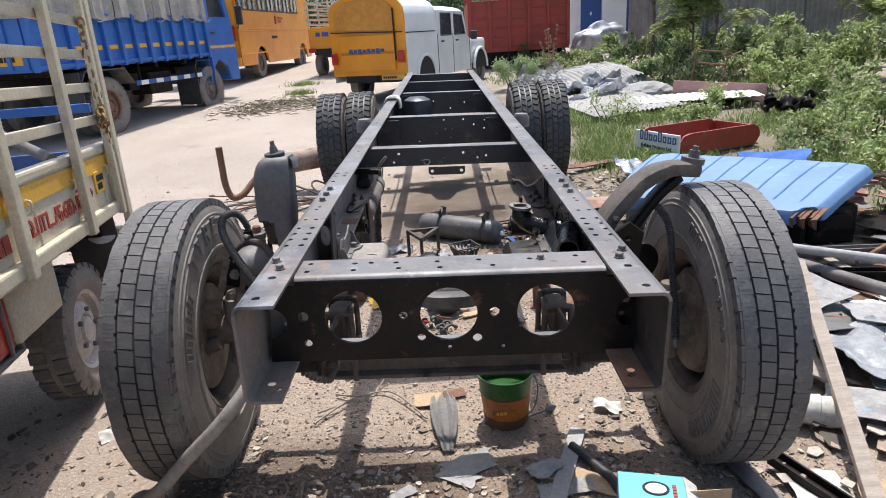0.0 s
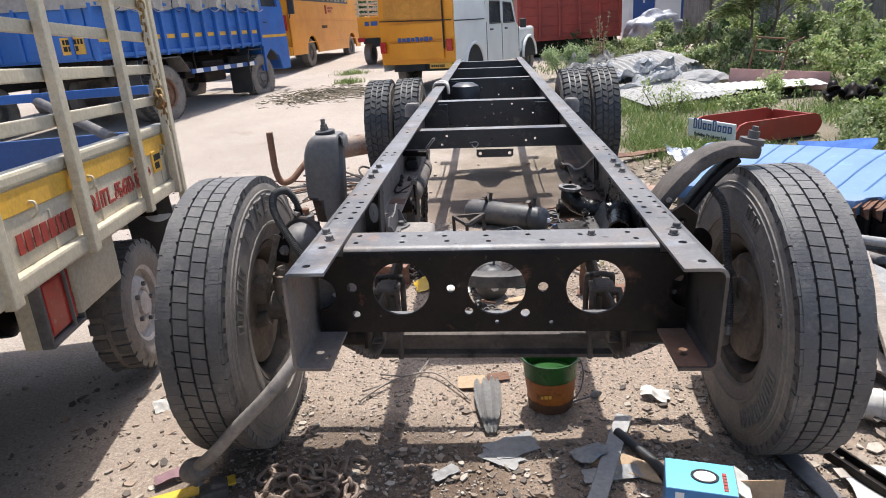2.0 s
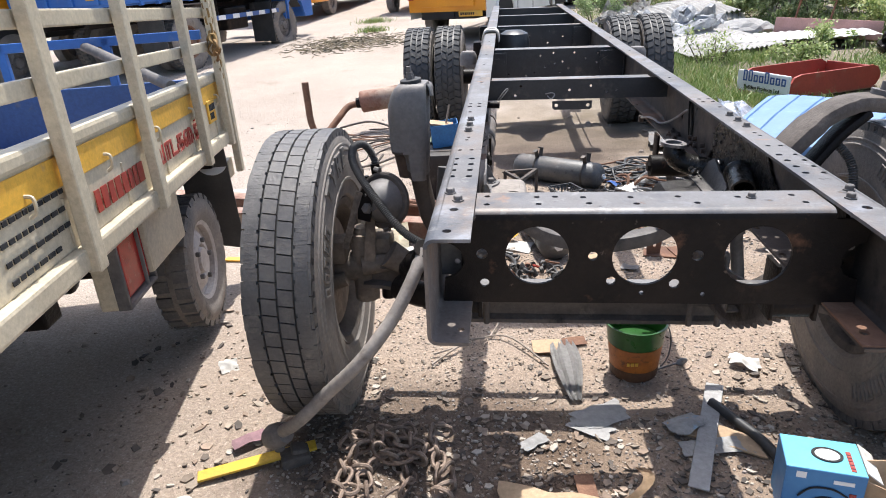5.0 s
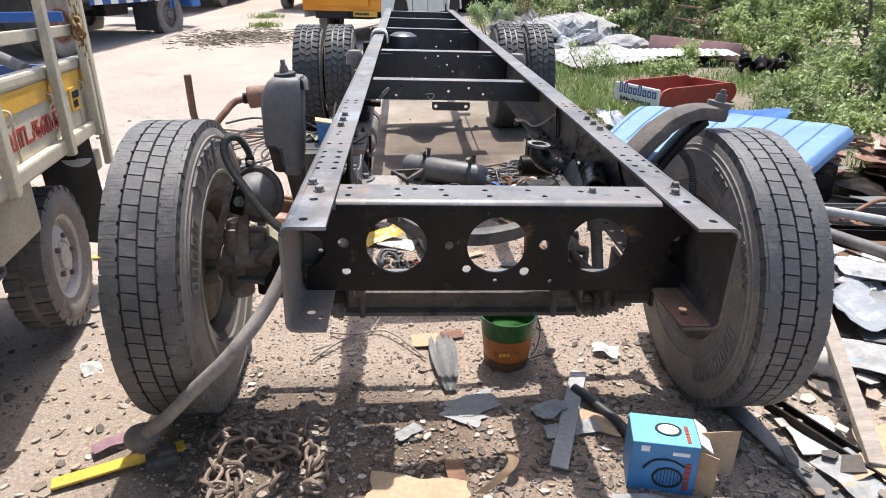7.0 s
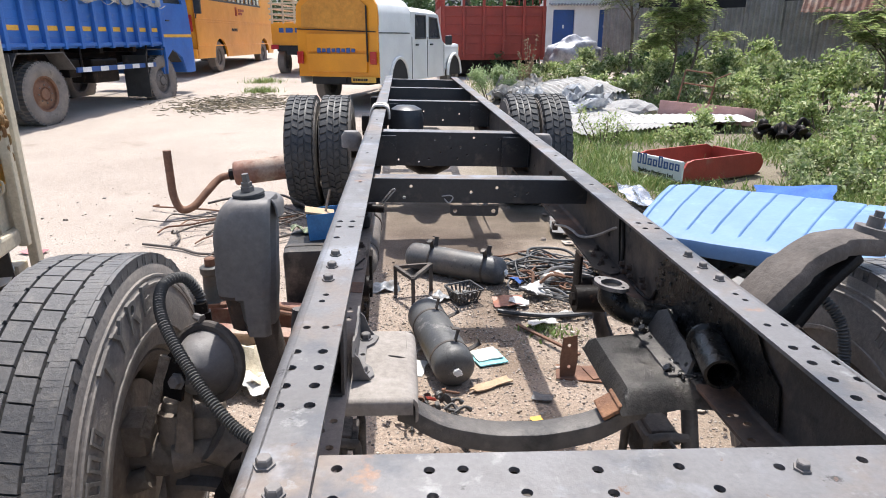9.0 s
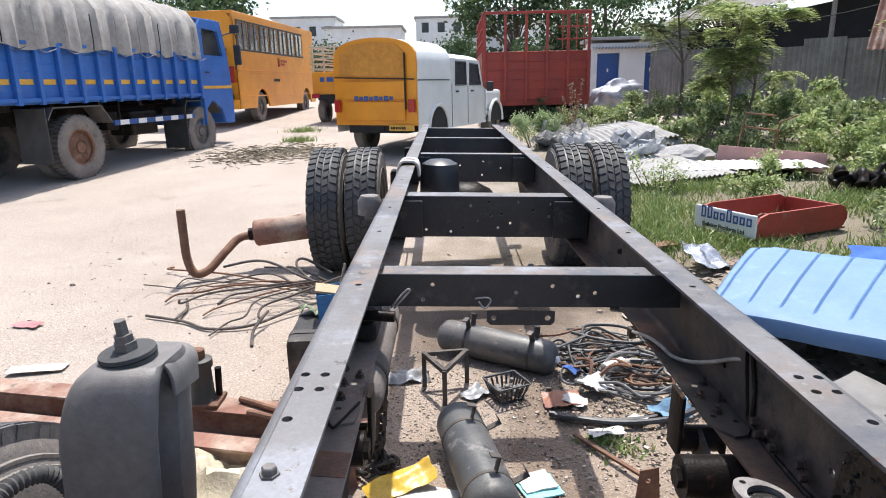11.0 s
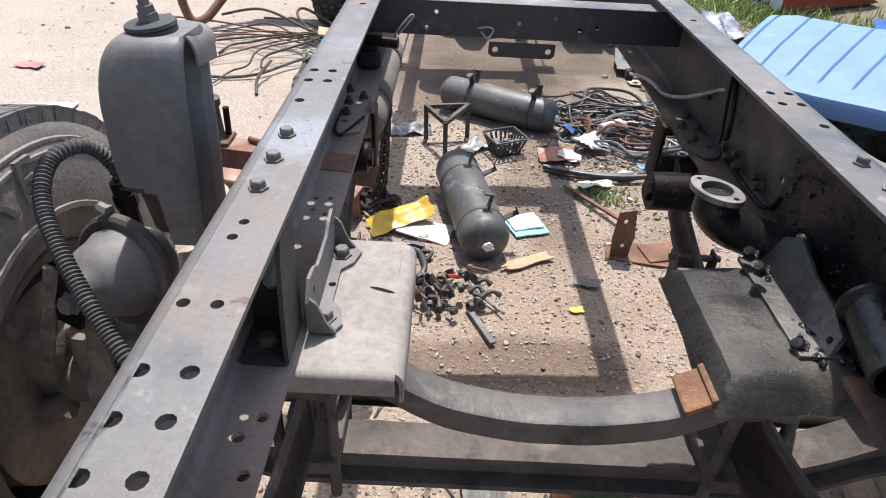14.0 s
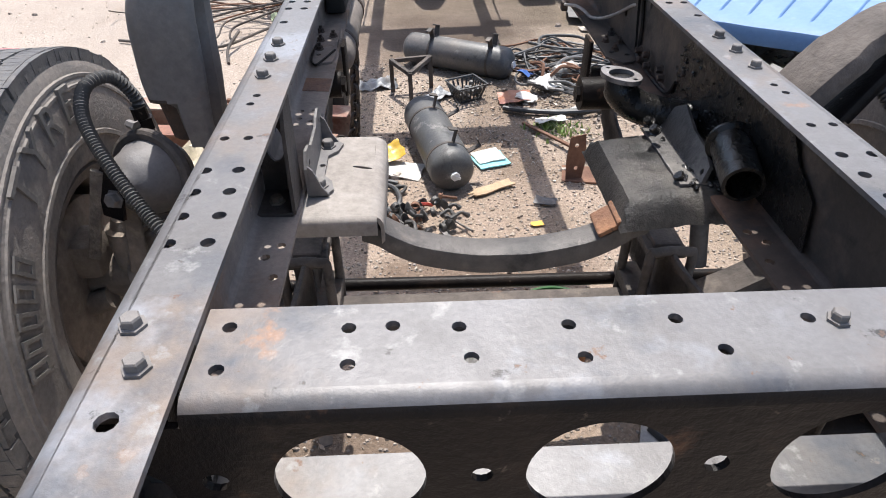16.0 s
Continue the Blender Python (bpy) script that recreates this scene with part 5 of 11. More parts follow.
def build_bus():
    v = thing("school_bus", pose(-5.49, 19.3, 0.55, 0, 0, 85), "orange-yellow school bus with black window band", "bus")
    XR, XF, W, H = -1.75, 5.4, 2.3, 2.9
    bm = B()
    wins = [[(x, 2.0), (x + 0.72, 2.0), (x + 0.72, 2.68), (x, 2.68)] for x in np.arange(XR + 0.25, XF - 1.2, 0.82)]
    arch = lambda cx: [(cx + 0.55, 0.42), *[(cx + 0.52 * math.cos(a), 0.42 + 0.52 * math.sin(a)) for a in np.linspace(0, math.pi, 10)], (cx - 0.55, 0.42)]
    ol = [(XR, 0.42), *[p for p in arch(0)[::-1]], *[p for p in arch(4.35)[::-1]], (XF, 0.42), (XF, H), (XR, H)]
    plate(bm, ol, wins, 0.05, basis((0, 0.05, 0), (1, 0, 0), (0, 0, 1)))
    body = part("side_wall", bm, M_ORANGE, v)
    bm = B()
    plate(bm, [(XR, 0.5), (XF, 0.5), (XF, H), (XR, H)], wins, 0.05, basis((0, W, 0), (1, 0, 0), (0, 0, 1)))
    part("side_wall", bm, M_ORANGE, v)
    bm = B()
    rw = [(0.35, 1.75), (W - 0.35, 1.75), (W - 0.45, 2.65), (0.45, 2.65)]
    plate(bm, [(0, 0.42), (W, 0.42), (W, H - 0.2), (W - 0.2, H), (0.2, H), (0, H - 0.2)], [rw], 0.06, basis((XR, 0, 0), (0, 1, 0), (0, 0, 1)))
    rear = part("rear_wall", bm, M_ORANGE, v)
    bm = B()
    plate(bm, rw, [], 0.01, basis((XR + 0.02, 0, 0), (0, 1, 0), (0, 0, 1)))
    part("rear_window", bm, M_DARKGLASS, rear)
    bm = B()
    box(bm, ((XR + XF) / 2, W / 2, H), (XF - XR, W, 0.08), bevel=0.03)
    part("roof", bm, M_ORANGE, v)
    bm = B()
    plate(bm, [(0, 0.5), (W, 0.5), (W, H), (0, H)], [], 0.06, basis((XF, 0, 0), (0, 1, 0), (0, 0, 1)))
    part("front_wall", bm, M_ORANGE, v)
    for w in wins:
        bm = B()
        x0, x1 = w[0][0], w[1][0]
        for c, s in (((x0 - 0.05, -0.008, 2.34), (0.10, 0.02, 0.78)), (((x0 + x1) / 2, -0.006, 1.97), (x1 - x0, 0.02, 0.05)), (((x0 + x1) / 2, -0.006, 2.71), (x1 - x0, 0.02, 0.05)),
                     (((x0 + x1) / 2, 0.0, 2.34), (0.03, 0.02, 0.68))):
            box(bm, c, s)
        f = part("window_frame", bm, M_PLASTICBLACK, body)
        bm = B()
        plate(bm, w, [], 0.006, basis((0, 0.02, 0), (1, 0, 0), (0, 0, 1)))
        p = part("pane", bm, M_GLASS, f)
        p.visible_shadow = False
    for z in (0.75, 1.38, 1.44):
        bm = B()
        box(bm, ((XR + XF) / 2, -0.008, z), (XF - XR, 0.02, 0.03), bevel=0.006)
        part("rub_rail", bm, M_ORANGE, body)
    for y in (0.12, W - 0.12):
        bm = B()
        box(bm, (XR - 0.065, y, 1.32), (0.03, 0.13, 0.42), bevel=0.01)
        part("tail_lamp", bm, M_REDLAMP, rear)
    bm = B()
    box(bm, (XR - 0.09, W / 2, 0.55), (0.12, W + 0.02, 0.24), bevel=0.03)
    part("rear_bumper", bm, M_ORANGE, v)
    # plaited black tassel on the corner
    bm = B()
    for i in range(9):
        lathe(bm, [(-0.06, 0.03), (0, 0.07), (0.06, 0.03)], 8, basis((XR - 0.12, 0.25, 1.95 - i * 0.1), (0, 0, 1), (1, 0, 0)))
    lathe(bm, [(0, 0.05), (-0.35, 0.15), (-0.36, 0.001)], 10, basis((XR - 0.12, 0.25, 1.05), (0, 0, 1), (1, 0, 0)))
    part("tassel", bm, M_DARK, rear, "black hair tassel hung as a charm", smooth=True)
    bm = B()
    bars(bm, 1.75, 1.62, 0.5, 0.2, 2, 6, basis((0, -0.014, 0), (1, 0, 0), (0, 0, 1)), 9)
    box(bm, (1.55, -0.006, 1.72), (0.10, 0.01, 0.26), bevel=0.02)
    part("writing_bars", bm, M_RED, body)
    bm = B()
    bars(bm, 1.0, 1.13, 0.7, 0.11, 1, 8, basis((0, -0.014, 0), (1, 0, 0), (0, 0, 1)), 10)
    part("writing_bars", bm, M_DARK, body)
    bm = B()
    for y in (0.7, 1.6):
        box(bm, (1.8, y, 0.55), (6.5, 0.1, 0.22))
    for i in range(7):
        box(bm, (XR + 0.8 + i * 0.85, W / 2, 1.15), (0.4, W - 0.4, 0.9), bevel=0.04)
    part("seats_and_frame", bm, M_DARK, v)
    for x in (0, 4.35):
        for y, s in ((0.18, -1), (W - 0.18, 1)):
            road_wheel(v, WX(x, y, 0.43), 0.43, 0.24, 0.25, s, M_DUSTYMETAL, lug=False, nuts=8)


build_bus()


def build_van():
    v = thing("utility_van", pose(-1.05, 12.47, 0.27, 0, 0, 65), "white double-cab utility van with orange canopy rear", "van")
    W = 0.84
    # rear face: orange, arched top
    top = [(W * math.cos(a) if abs(math.cos(a)) < 0.999 else W * math.copysign(1, math.cos(a)), 1.62 + 0.43 * abs(math.sin(a)) ** 0.6) for a in np.linspace(0, math.pi, 17)]
    ol = [(-W, 0.55), (W, 0.55)] + top
    bm = B()
    plate(bm, ol, [], 0.05, basis((-0.85, 0, 0), (0, 1, 0), (0, 0, 1)))
    rear = part("rear_canopy", bm, M_ORANGE, v, "orange tailgate and canopy flap")
    bm = B()
    plate(bm, [(-0.62, 1.36), (0.72, 1.42), (0.70, 1.78), (0.45, 1.94), (0, 1.98), (-0.45, 1.93), (-0.62, 1.78)], [], 0.02, basis((-0.875, 0, 0), (0, 1, 0), (0, 0, 1)))
    part("canvas_flap", bm, surf("orange_canvas", (0.60, 0.27, 0.04), (0.52, 0.22, 0.03), 2, 0.7, 0, 0.2, 14), rear)
    bm = B()
    box(bm, (-0.885, 0.0, 1.365), (0.02, 1.62, 0.02), Matrix.Rotation(radians(2), 3, "X"))
    box(bm, (-0.885, -0.635, 1.30), (0.02, 0.025, 0.95))
    part("seam", bm, M_DARK, rear)
    bm = B()
    box(bm, (-0.875, 0.0, 1.16), (0.03, 1.24, 0.30), bevel=0.008)
    box(bm, (-0.875, 0.0, 0.80), (0.03, 1.24, 0.32), bevel=0.008)
    tg = part("tailgate", bm, M_ORANGE, rear)
    # maker's name as a plain band of marks
    bm = B()
    for i in range(8):
        box(bm, (-0.894, 0.36 - i * 0.102, 1.02), (0.008, 0.075, 0.085 if i in (0, 2, 4, 6) else 0.065), bevel=0.008)
    part("badge_marks", bm, M_DEEPBLUE, tg)
    for y in (0.76, -0.76):
        bm = B()
        box(bm, (-0.90, y, 0.89), (0.03, 0.13, 0.22), bevel=0.012)
        part("tail_lamp", bm, M_REDLAMP, rear)
    bm = B()
    box(bm, (-0.90, -0.55, 0.51), (0.02, 0.50, 0.10), bevel=0.004)
    npb = part("number_plate", bm, M_YELLOW, rear)
    bm = B()
    bars(bm, 0.34, 0.48, 0.42, 0.06, 1, 9, basis((-0.912, 0, 0), (0, -1, 0), (0, 0, 1)), 12)
    part("plate_bars", bm, M_DARK, npb)
    # body shell
    bm = B()
    secs = [(-0.82, 1.0), (0.0, 1.0), (0.55, 1.0), (0.62, 0.955), (1.6, 0.95), (2.0, 0.92)]
    prof = [(-W, 0.42), (-W, 1.0)] + [(-c, z) for c, z in [(y, z) for y, z in top][:9]]
    for sgn in (-1, 1):
        rows = []
        for x, k in secs:
            pr = [(sgn * W, 0.42), (sgn * W, 1.0), (sgn * W, 1.45), (sgn * W * 0.985, 1.62)] + [(sgn * W * math.cos(a), 1.62 + (0.43 if k == 1.0 else 0.25) * k * math.sin(a) ** 0.7) for a in (0.25, 0.5, 0.8, 1.1, 1.4, math.pi / 2)]
            rows.append([bm.verts.new((x, y, z)) for y, z in pr])
        for ri, (a, b) in enumerate(zip(rows[:-1], rows[1:])):
            for j in range(len(a) - 1):
                if j == 2 and ri >= 3:
                    continue
                if ri >= 3 and j < 3:
                    continue
                bm.faces.new((a[j], a[j + 1], b[j + 1], b[j]))
    shell = part("body_shell", bm, M_WHITE, v, smooth=True)
    for sgn in (-1, 1):
        bm = B()
        w1 = [(0.78, 1.22), (1.32, 1.22), (1.30, 1.66), (0.80, 1.66)]
        w2 = [(1.50, 1.22), (2.10, 1.22), (1.92, 1.62), (1.50, 1.64)]
        ol2 = [(0.6, 0.42), (2.42, 0.42), (2.42, 1.1), (2.25, 1.18), (2.02, 1.70), (0.6, 1.72)]
        plate(bm, ol2, [w1, w2], 0.03, basis((0, sgn * W + (0.03 if sgn < 0 else 0), 0), (1, 0, 0), (0, 0, 1)))
        d = part("cab_side", bm, M_WHITE, v)
        for w in (w1, w2):
            bm = B()
            plate(bm, w, [], 0.008, basis((0, sgn * (W - 0.012), 0), (1, 0, 0), (0, 0, 1)))
            part("window", bm, M_DARKGLASS, d)
            bm = B()
            for (xa, za), (xb, zb) in zip(w, w[1:] + w[:1]):
                tube(bm, [(xa, sgn * (W + 0.004), za), (xb, sgn * (W + 0.004), zb)], 0.014, 6)
            part("window_frame", bm, M_PLASTICBLACK, d)
        for x in (0.62, 1.41, 2.36):
            bm = B()
            box(bm, (x, sgn * (W + 0.002), 0.85), (0.012, 0.01, 0.80))
            part("door_seam", bm, M_DARK, d)
        for x in (1.26, 2.02):
            bm = B()
            box(bm, (x - 0.4, sgn * (W + 0.012), 1.10), (0.12, 0.03, 0.035), bevel=0.008)
            part("door_handle", bm, M_PLASTICBLACK, d)
        bm = B()
        box(bm, (-0.15, sgn * (W + 0.004), 1.32), (1.3, 0.012, 0.018))
        part("belt_line", bm, M_DARK, shell)
        for x in (0.0, 3.0):
            bm = B()
            arch = [(x + 0.42 * math.cos(a), 0.42 + 0.46 * math.sin(a)) for a in np.linspace(0, math.pi, 12)]
            tube(bm, [(px, sgn * (W + 0.01), pz) for px, pz in arch], 0.035, 6)
            part("wheel_arch", bm, M_WHITE, shell)
            bm = B()
            plate(bm, [(px * 0.0 + x + 0.40 * math.cos(a), 0.42 + 0.44 * math.sin(a)) for a in np.linspace(0, math.pi, 12) for px in (0,)], [], 0.01, basis((0, sgn * (W + 0.006) + (0.005 if sgn < 0 else -0.005), 0), (1, 0, 0), (0, 0, 1)))
            part("arch_shade", bm, M_DARK, shell)
    bm = B()
    box(bm, (2.95, 0, 0.86), (1.15, W * 1.86, 0.48), bevel=0.07)
    box(bm, (3.0, 0, 0.60), (1.2, W * 1.9, 0.12), bevel=0.03)
    hood = part("bonnet", bm, M_WHITE, v)
    for y in (-0.70, 0.70):
        bm = B()
        box(bm, (3.42, y, 0.98), (0.22, 0.16, 0.10), bevel=0.03)
        part("indicator", bm, M_ORANGE, hood)
    bm = B()
    plate(bm, [(-0.74, 1.12), (0.74, 1.12), (0.66, 1.62), (-0.66, 1.62)], [], 0.01, basis((2.36, 0, 0), (0, 1, 0), (-0.3, 0, 1)))
    part("windscreen", bm, M_DARKGLASS, v)
    bm = B()
    box(bm, (2.35, -W - 0.12, 1.18), (0.06, 0.16, 0.20), bevel=0.03)
    part("wing_mirror", bm, M_PLASTICBLACK, v)
    bm = B()
    box(bm, (1.3, 0, 0.48), (4.2, 1.2, 0.14))
    box(bm, (-0.80, 0.1, 0.52), (0.06, 0.5, 0.16))
    part("underbody", bm, M_DARK, v)
    for x in (0, 3.0):
        for y, s in ((-0.72, -1), (0.72, 1)):
            road_wheel(v, WX(x, y, 0.355), 0.355, 0.22, 0.20, s, M_DUSTYMETAL, lug=False)


build_van()


def build_small_truck():
    v = thing("small_orange_truck", pose(-2.95, 18.5, 0.5, 0, 0, 80), "orange mini truck with pale caged bed", "pickup truck")
    bm = B()
    box(bm, (1.0, 0, 1.10), (2.6, 1.7, 0.62), bevel=0.02)
    body = part("load_body", bm, M_ORANGE, v)
    for i in range(6):
        bm = B()
        box(bm, (-0.28, -0.8 + i * 0.32, 1.75), (0.05, 0.05, 0.75), bevel=0.01)
        part("cage_post", bm, M_CREAM, v)
    for z in (1.48, 1.62, 1.76, 1.90, 2.06):
        bm = B()
        box(bm, (-0.30, 0, z), (0.04, 1.75, 0.04), bevel=0.008)
        part("cage_bar", bm, M_CREAM, v)
        bm = B()
        box(bm, (1.0, 0.86, z), (2.6, 0.04, 0.04), bevel=0.008)
        part("cage_bar", bm, M_CREAM, v)
    bm = B()
    bars(bm, -0.62, 1.12, 1.2, 0.16, 1, 5, basis((-0.306, 0, 0), (0, -1, 0), (0, 0, 1)), 14)
    part("writing_bars", bm, M_DEEPBLUE, body)
    bm = B()
    box(bm, (2.9, 0, 1.3), (1.3, 1.7, 1.6), bevel=0.12)
    part("cab", bm, M_RED, v)
    bm = B()
    box(bm, (-0.3, 0, 0.72), (0.08, 1.4, 0.16), bevel=0.02)
    box(bm, (1.3, 0, 0.65), (3.4, 0.8, 0.2))
    part("underframe", bm, M_DARK, v)
    for y in (-0.6, 0.75):
        bm = B()
        box(bm, (-0.36, y, 0.76), (0.03, 0.22, 0.12), bevel=0.01)
        part("tail_lamp", bm, M_REDLAMP, v)
    for x in (0.2, 2.9):
        for y, s in ((-0.7, -1), (0.7, 1)):
            road_wheel(v, WX(x, y, 0.34), 0.34, 0.22, 0.19, s, M_DUSTYMETAL, lug=False)


build_small_truck()


def build_red_body():
    v = thing("red_lorry_body", pose(0.85, 17.2, rise(17.2), 0, 0, -1.0), "red steel lorry cargo body with open caged top", "lorry body")
    L, D = 2.75, 4.6
    bm = B()
    box(bm, (L / 2, 0.02, 1.18), (L, 0.05, 1.28), bevel=0.008)
    f = part("end_wall", bm, M_RED, v)
    bm = B()
    box(bm, (L / 2, 1.2, 0.36), (L - 0.3, 2.0, 0.55), bevel=0.04)
    part("underframe", bm, M_BLACK, v)
    for i in range(6):
        bm = B()
        box(bm, (0.04 + (L - 0.08) * i / 5, -0.03, 1.62), (0.07, 0.07, 2.2), bevel=0.01)
        part("post", bm, M_RED, v)
    for z in (0.62, 0.86, 1.1, 1.34, 1.58, 1.80):
        bm = B()
        box(bm, (L / 2, -0.02, z), (L - 0.05, 0.03, 0.03), bevel=0.008)
        part("pressed_rib", bm, M_RED, f)
    for z in (2.1, 2.4, 2.72):
        bm = B()
        box(bm, (L * 0.84, -0.02, z), (L * 0.3, 0.03, 0.04), bevel=0.006)
        part("cage_bar", bm, M_RED, v)
        bm = B()
        box(bm, (0.0, D / 2, z), (0.04, D, 0.04), bevel=0.006)
        part("cage_bar", bm, M_RED, v)
    for i in range(5):
        bm = B()
        box(bm, (0.0, 0.5 + i * 0.9, 2.3), (0.05, 0.06, 1.0), bevel=0.008)
        part("post", bm, M_RED, v)
    for x in (L * 0.74, L * 0.80, L * 0.87, L * 0.94):
        bm = B()
        box(bm, (x, -0.02, 2.3), (0.03, 0.03, 0.9), bevel=0.004)
        part("cage_bar", bm, M_RED, v)
    bm = B()
    box(bm, (L / 2, -0.02, 2.76), (L, 0.06, 0.07), bevel=0.01)
    part("top_rail", bm, M_RED, v)
    for nm, c, sz in (("side_wall", (0.0, D / 2, 1.18), (0.05, D, 1.28)), ("side_wall", (L, D / 2, 1.18), (0.05, D, 1.28)), ("end_wall", (L / 2, D, 1.18), (L - 0.06, 0.05, 1.28)), ("body_floor", (L / 2, D / 2, 0.50), (L, D, 0.08))):
        bm = B()
        box(bm, c, sz, bevel=0.006)
        part(nm, bm, M_RED, v)
    for x in (0.5, L - 0.5):
        for y in (1.0, 3.4):
            road_wheel(v, pose(x, y, 0.42), 0.42, 0.25, 0.25, 1, M_DARK, lug=False)
    for x in (L - 0.35, L - 0.12):
        bm = B()
        tube(bm, [(x, 0.0, 0.54), (x + 0.02, 0.0, 0.0)], 0.02, 6)
        part("prop_leg", bm, M_RUST, v)


build_red_body()


def build_orange_front():
    """The orange lorry beyond the pickup, seen through its stakes."""
    v = thing("orange_lorry", pose(-9.4, 9.3, 0.1, 0, 0, 82), "orange lorry cargo body with painted letters, beyond the pickup", "lorry")
    bm = B()
    box(bm, (1.2, 0, 1.75), (5.2, 2.1, 1.05), bevel=0.02)
    body = part("cargo_side", bm, M_ORANGE, v)
    cols = (M_RED, M_WHITE, surf("green_paint", (0.02, 0.25, 0.07)))
    for i in range(6):
        for k in range(3):
            bm = B()
            box(bm, (-1.25 + 0.42 * i, -1.056, 1.98 - 0.11 * k), (0.28, 0.012, 0.11), bevel=0.002)
            part("painted_band", bm, cols[k], body)
    bm = B()
    box(bm, (1.2, 0, 1.0), (5.4, 1.9, 0.4), bevel=0.02)
    box(bm, (1.2, -1.06, 1.24), (5.2, 0.03, 0.14))
    part("frame", bm, M_DARK, v)
    for x in (0, 3.2):
        for y, s in ((-0.85, -1), (0.85, 1)):
            road_wheel(v, WX(x, y, 0.47), 0.47, 0.25, 0.27, s, M_DUSTYMETAL, lug=False)


build_orange_front()


# ---- what is fixed to the chassis ----
def band(bm, pts, w, h, wide=(0, 1, 0)):
    """A flat rounded bar along pts: w across the wide direction, h through."""
    pts = [Vector(p) for p in pts]
    W = Vector(wide)
    rows = []
    for i, p in enumerate(pts):
        d = (pts[min(i + 1, len(pts) - 1)] - pts[max(i - 1, 0)]).normalized()
        s = (W - d * W.dot(d)).normalized()
        u = d.cross(s)
        ww = w[i] if isinstance(w, (list, tuple)) else w
        hh = h[i] if isinstance(h, (list, tuple)) else h
        e = min(ww, hh) * 0.36
        f = e * 0.29
        prof = [(ww / 2 - e, hh / 2), (ww / 2 - f, hh / 2 - f), (ww / 2, hh / 2 - e)]
        prof += [(a, -b) for a, b in prof[::-1]]
        prof += [(-a, b) for a, b in prof[::-1]]
        rows.append([bm.verts.new(p + s * a + u * b) for a, b in prof])
    for a, b in zip(rows[:-1], rows[1:]):
        for j in range(12):
            bm.faces.new((a[j], a[(j + 1) % 12], b[(j + 1) % 12], b[j]))
    bm.faces.new(rows[0]), bm.faces.new(rows[-1][::-1])


def corrugated(bm, pts, r, k=8, n=10):
    """A ribbed hose."""
    line = curve_pts(pts, k)
    fine = []
    for a, b in zip(line[:-1], line[1:]):
        m = max(1, int((b - a).length / 0.0033))
        fine += [a.lerp(b, j / m) for j in range(m)]
    fine.append(line[-1])
    tube(bm, fine, [r * (1.0 if i % 2 else 0.76) for i in range(len(fine))], n)


# left cab mount: pressed hood-shaped bracket with a rubber mount and bolt
bm = B()
rows = []
NJ, NK = 84, 44
for k in range(NK + 1):
    t = k / NK
    z = 0.855 + 0.318 * t
    left = -0.660 - 0.022 * math.sin(min(1.0, t / 0.5) * math.pi / 2)
    right = -0.551 + 0.016 * t
    top = max(0.0, (t - 0.66) / 0.34)
    pinch = 1 - math.sqrt(max(0.0, 1 - top ** 2))
    left += 0.055 * pinch
    right -= 0.012 * pinch
    front, rear = 0.830 + 0.036 * pinch, 0.985 - 0.025 * pinch
    cx, hx, cy, hy = (left + right) / 2, (right - left) / 2, (front + rear) / 2, (rear - front) / 2
    ring = []
    for j in range(NJ):
        q = 2 * math.pi * j / NJ
        c, s_ = math.cos(q), math.sin(q)
        dent = 0.004 * noise.noise((c * 2, s_ * 2, z * 9))
        x, y = cx + (hx + dent) * math.copysign(abs(c) ** 0.5, c), cy + (hy + dent) * math.copysign(abs(s_) ** 0.5, s_)
        if c > 0.1:
            # the fold between the front pressing and the leg behind it
            f = (y - front) / (rear - front)
            x -= (0.048 * math.exp(-((f - 0.30) / 0.11) ** 2) + (0.006 if f > 0.4 else 0.0)) * min(1.0, (1 - t) * 4)
        # the rusted-out hollow low on the face
        e = 0.950 + 0.016 * noise.noise((x * 30, z * 22, 4)) - max(0.0, (x + 0.630) * 5.0)
        if s_ < 0 and z < e and x < -0.606:
            y += 0.034 * min(1.0, (e - z) / 0.012)
        ring.append(bm.verts.new((x, y, z)))
    rows.append(ring)
for a, b in zip(rows[:-1], rows[1:]):
    for j in range(NJ):
        fc = bm.faces.new((a[j], a[(j + 1) % NJ], b[(j + 1) % NJ], b[j]))
        mid = fc.calc_center_median()
        if mid.y < 0.90 and mid.z < 0.955 - max(0.0, (mid.x + 0.630) * 5.0) and mid.x < -0.604:
            fc.material_index = 1
bm.faces.new(rows[0][::-1]), bm.faces.new(rows[-1])
M_EATEN = surf("rust_eaten_black", (0.030, 0.024, 0.021), (0.085, 0.052, 0.036), 14, 0.8, 0.05, 0.5, 90, spots=[((0.18, 0.12, 0.08), 22, 0.58, 0.68)])
M_RUSTLEG = surf("dark_rusty_leg", (0.085, 0.066, 0.055), (0.055, 0.044, 0.038), 9, 0.75, 0.05, 0.3, 80)
ML = part("cab_mount", bm, [M_MOUNT, M_EATEN], chassis, "dusty black pressed cab mount bracket, rusted out low down", smooth=True)
bm = B()
band(bm, curve_pts([(-0.602, 0.940, 0.930), (-0.596, 0.942, 0.860), (-0.584, 0.945, 0.780), (-0.568, 0.945, 0.700), (-0.545, 0.945, 0.640)], 5), 0.080, 0.062)
part("mount_leg", bm, M_RUSTLEG, ML, "dark rusty leg below the mount", smooth=True)
up_ = basis((-0.600, 0.905, 1.164), (-0.10, -0.05, 1), (1, 0, 0))
bm = B()
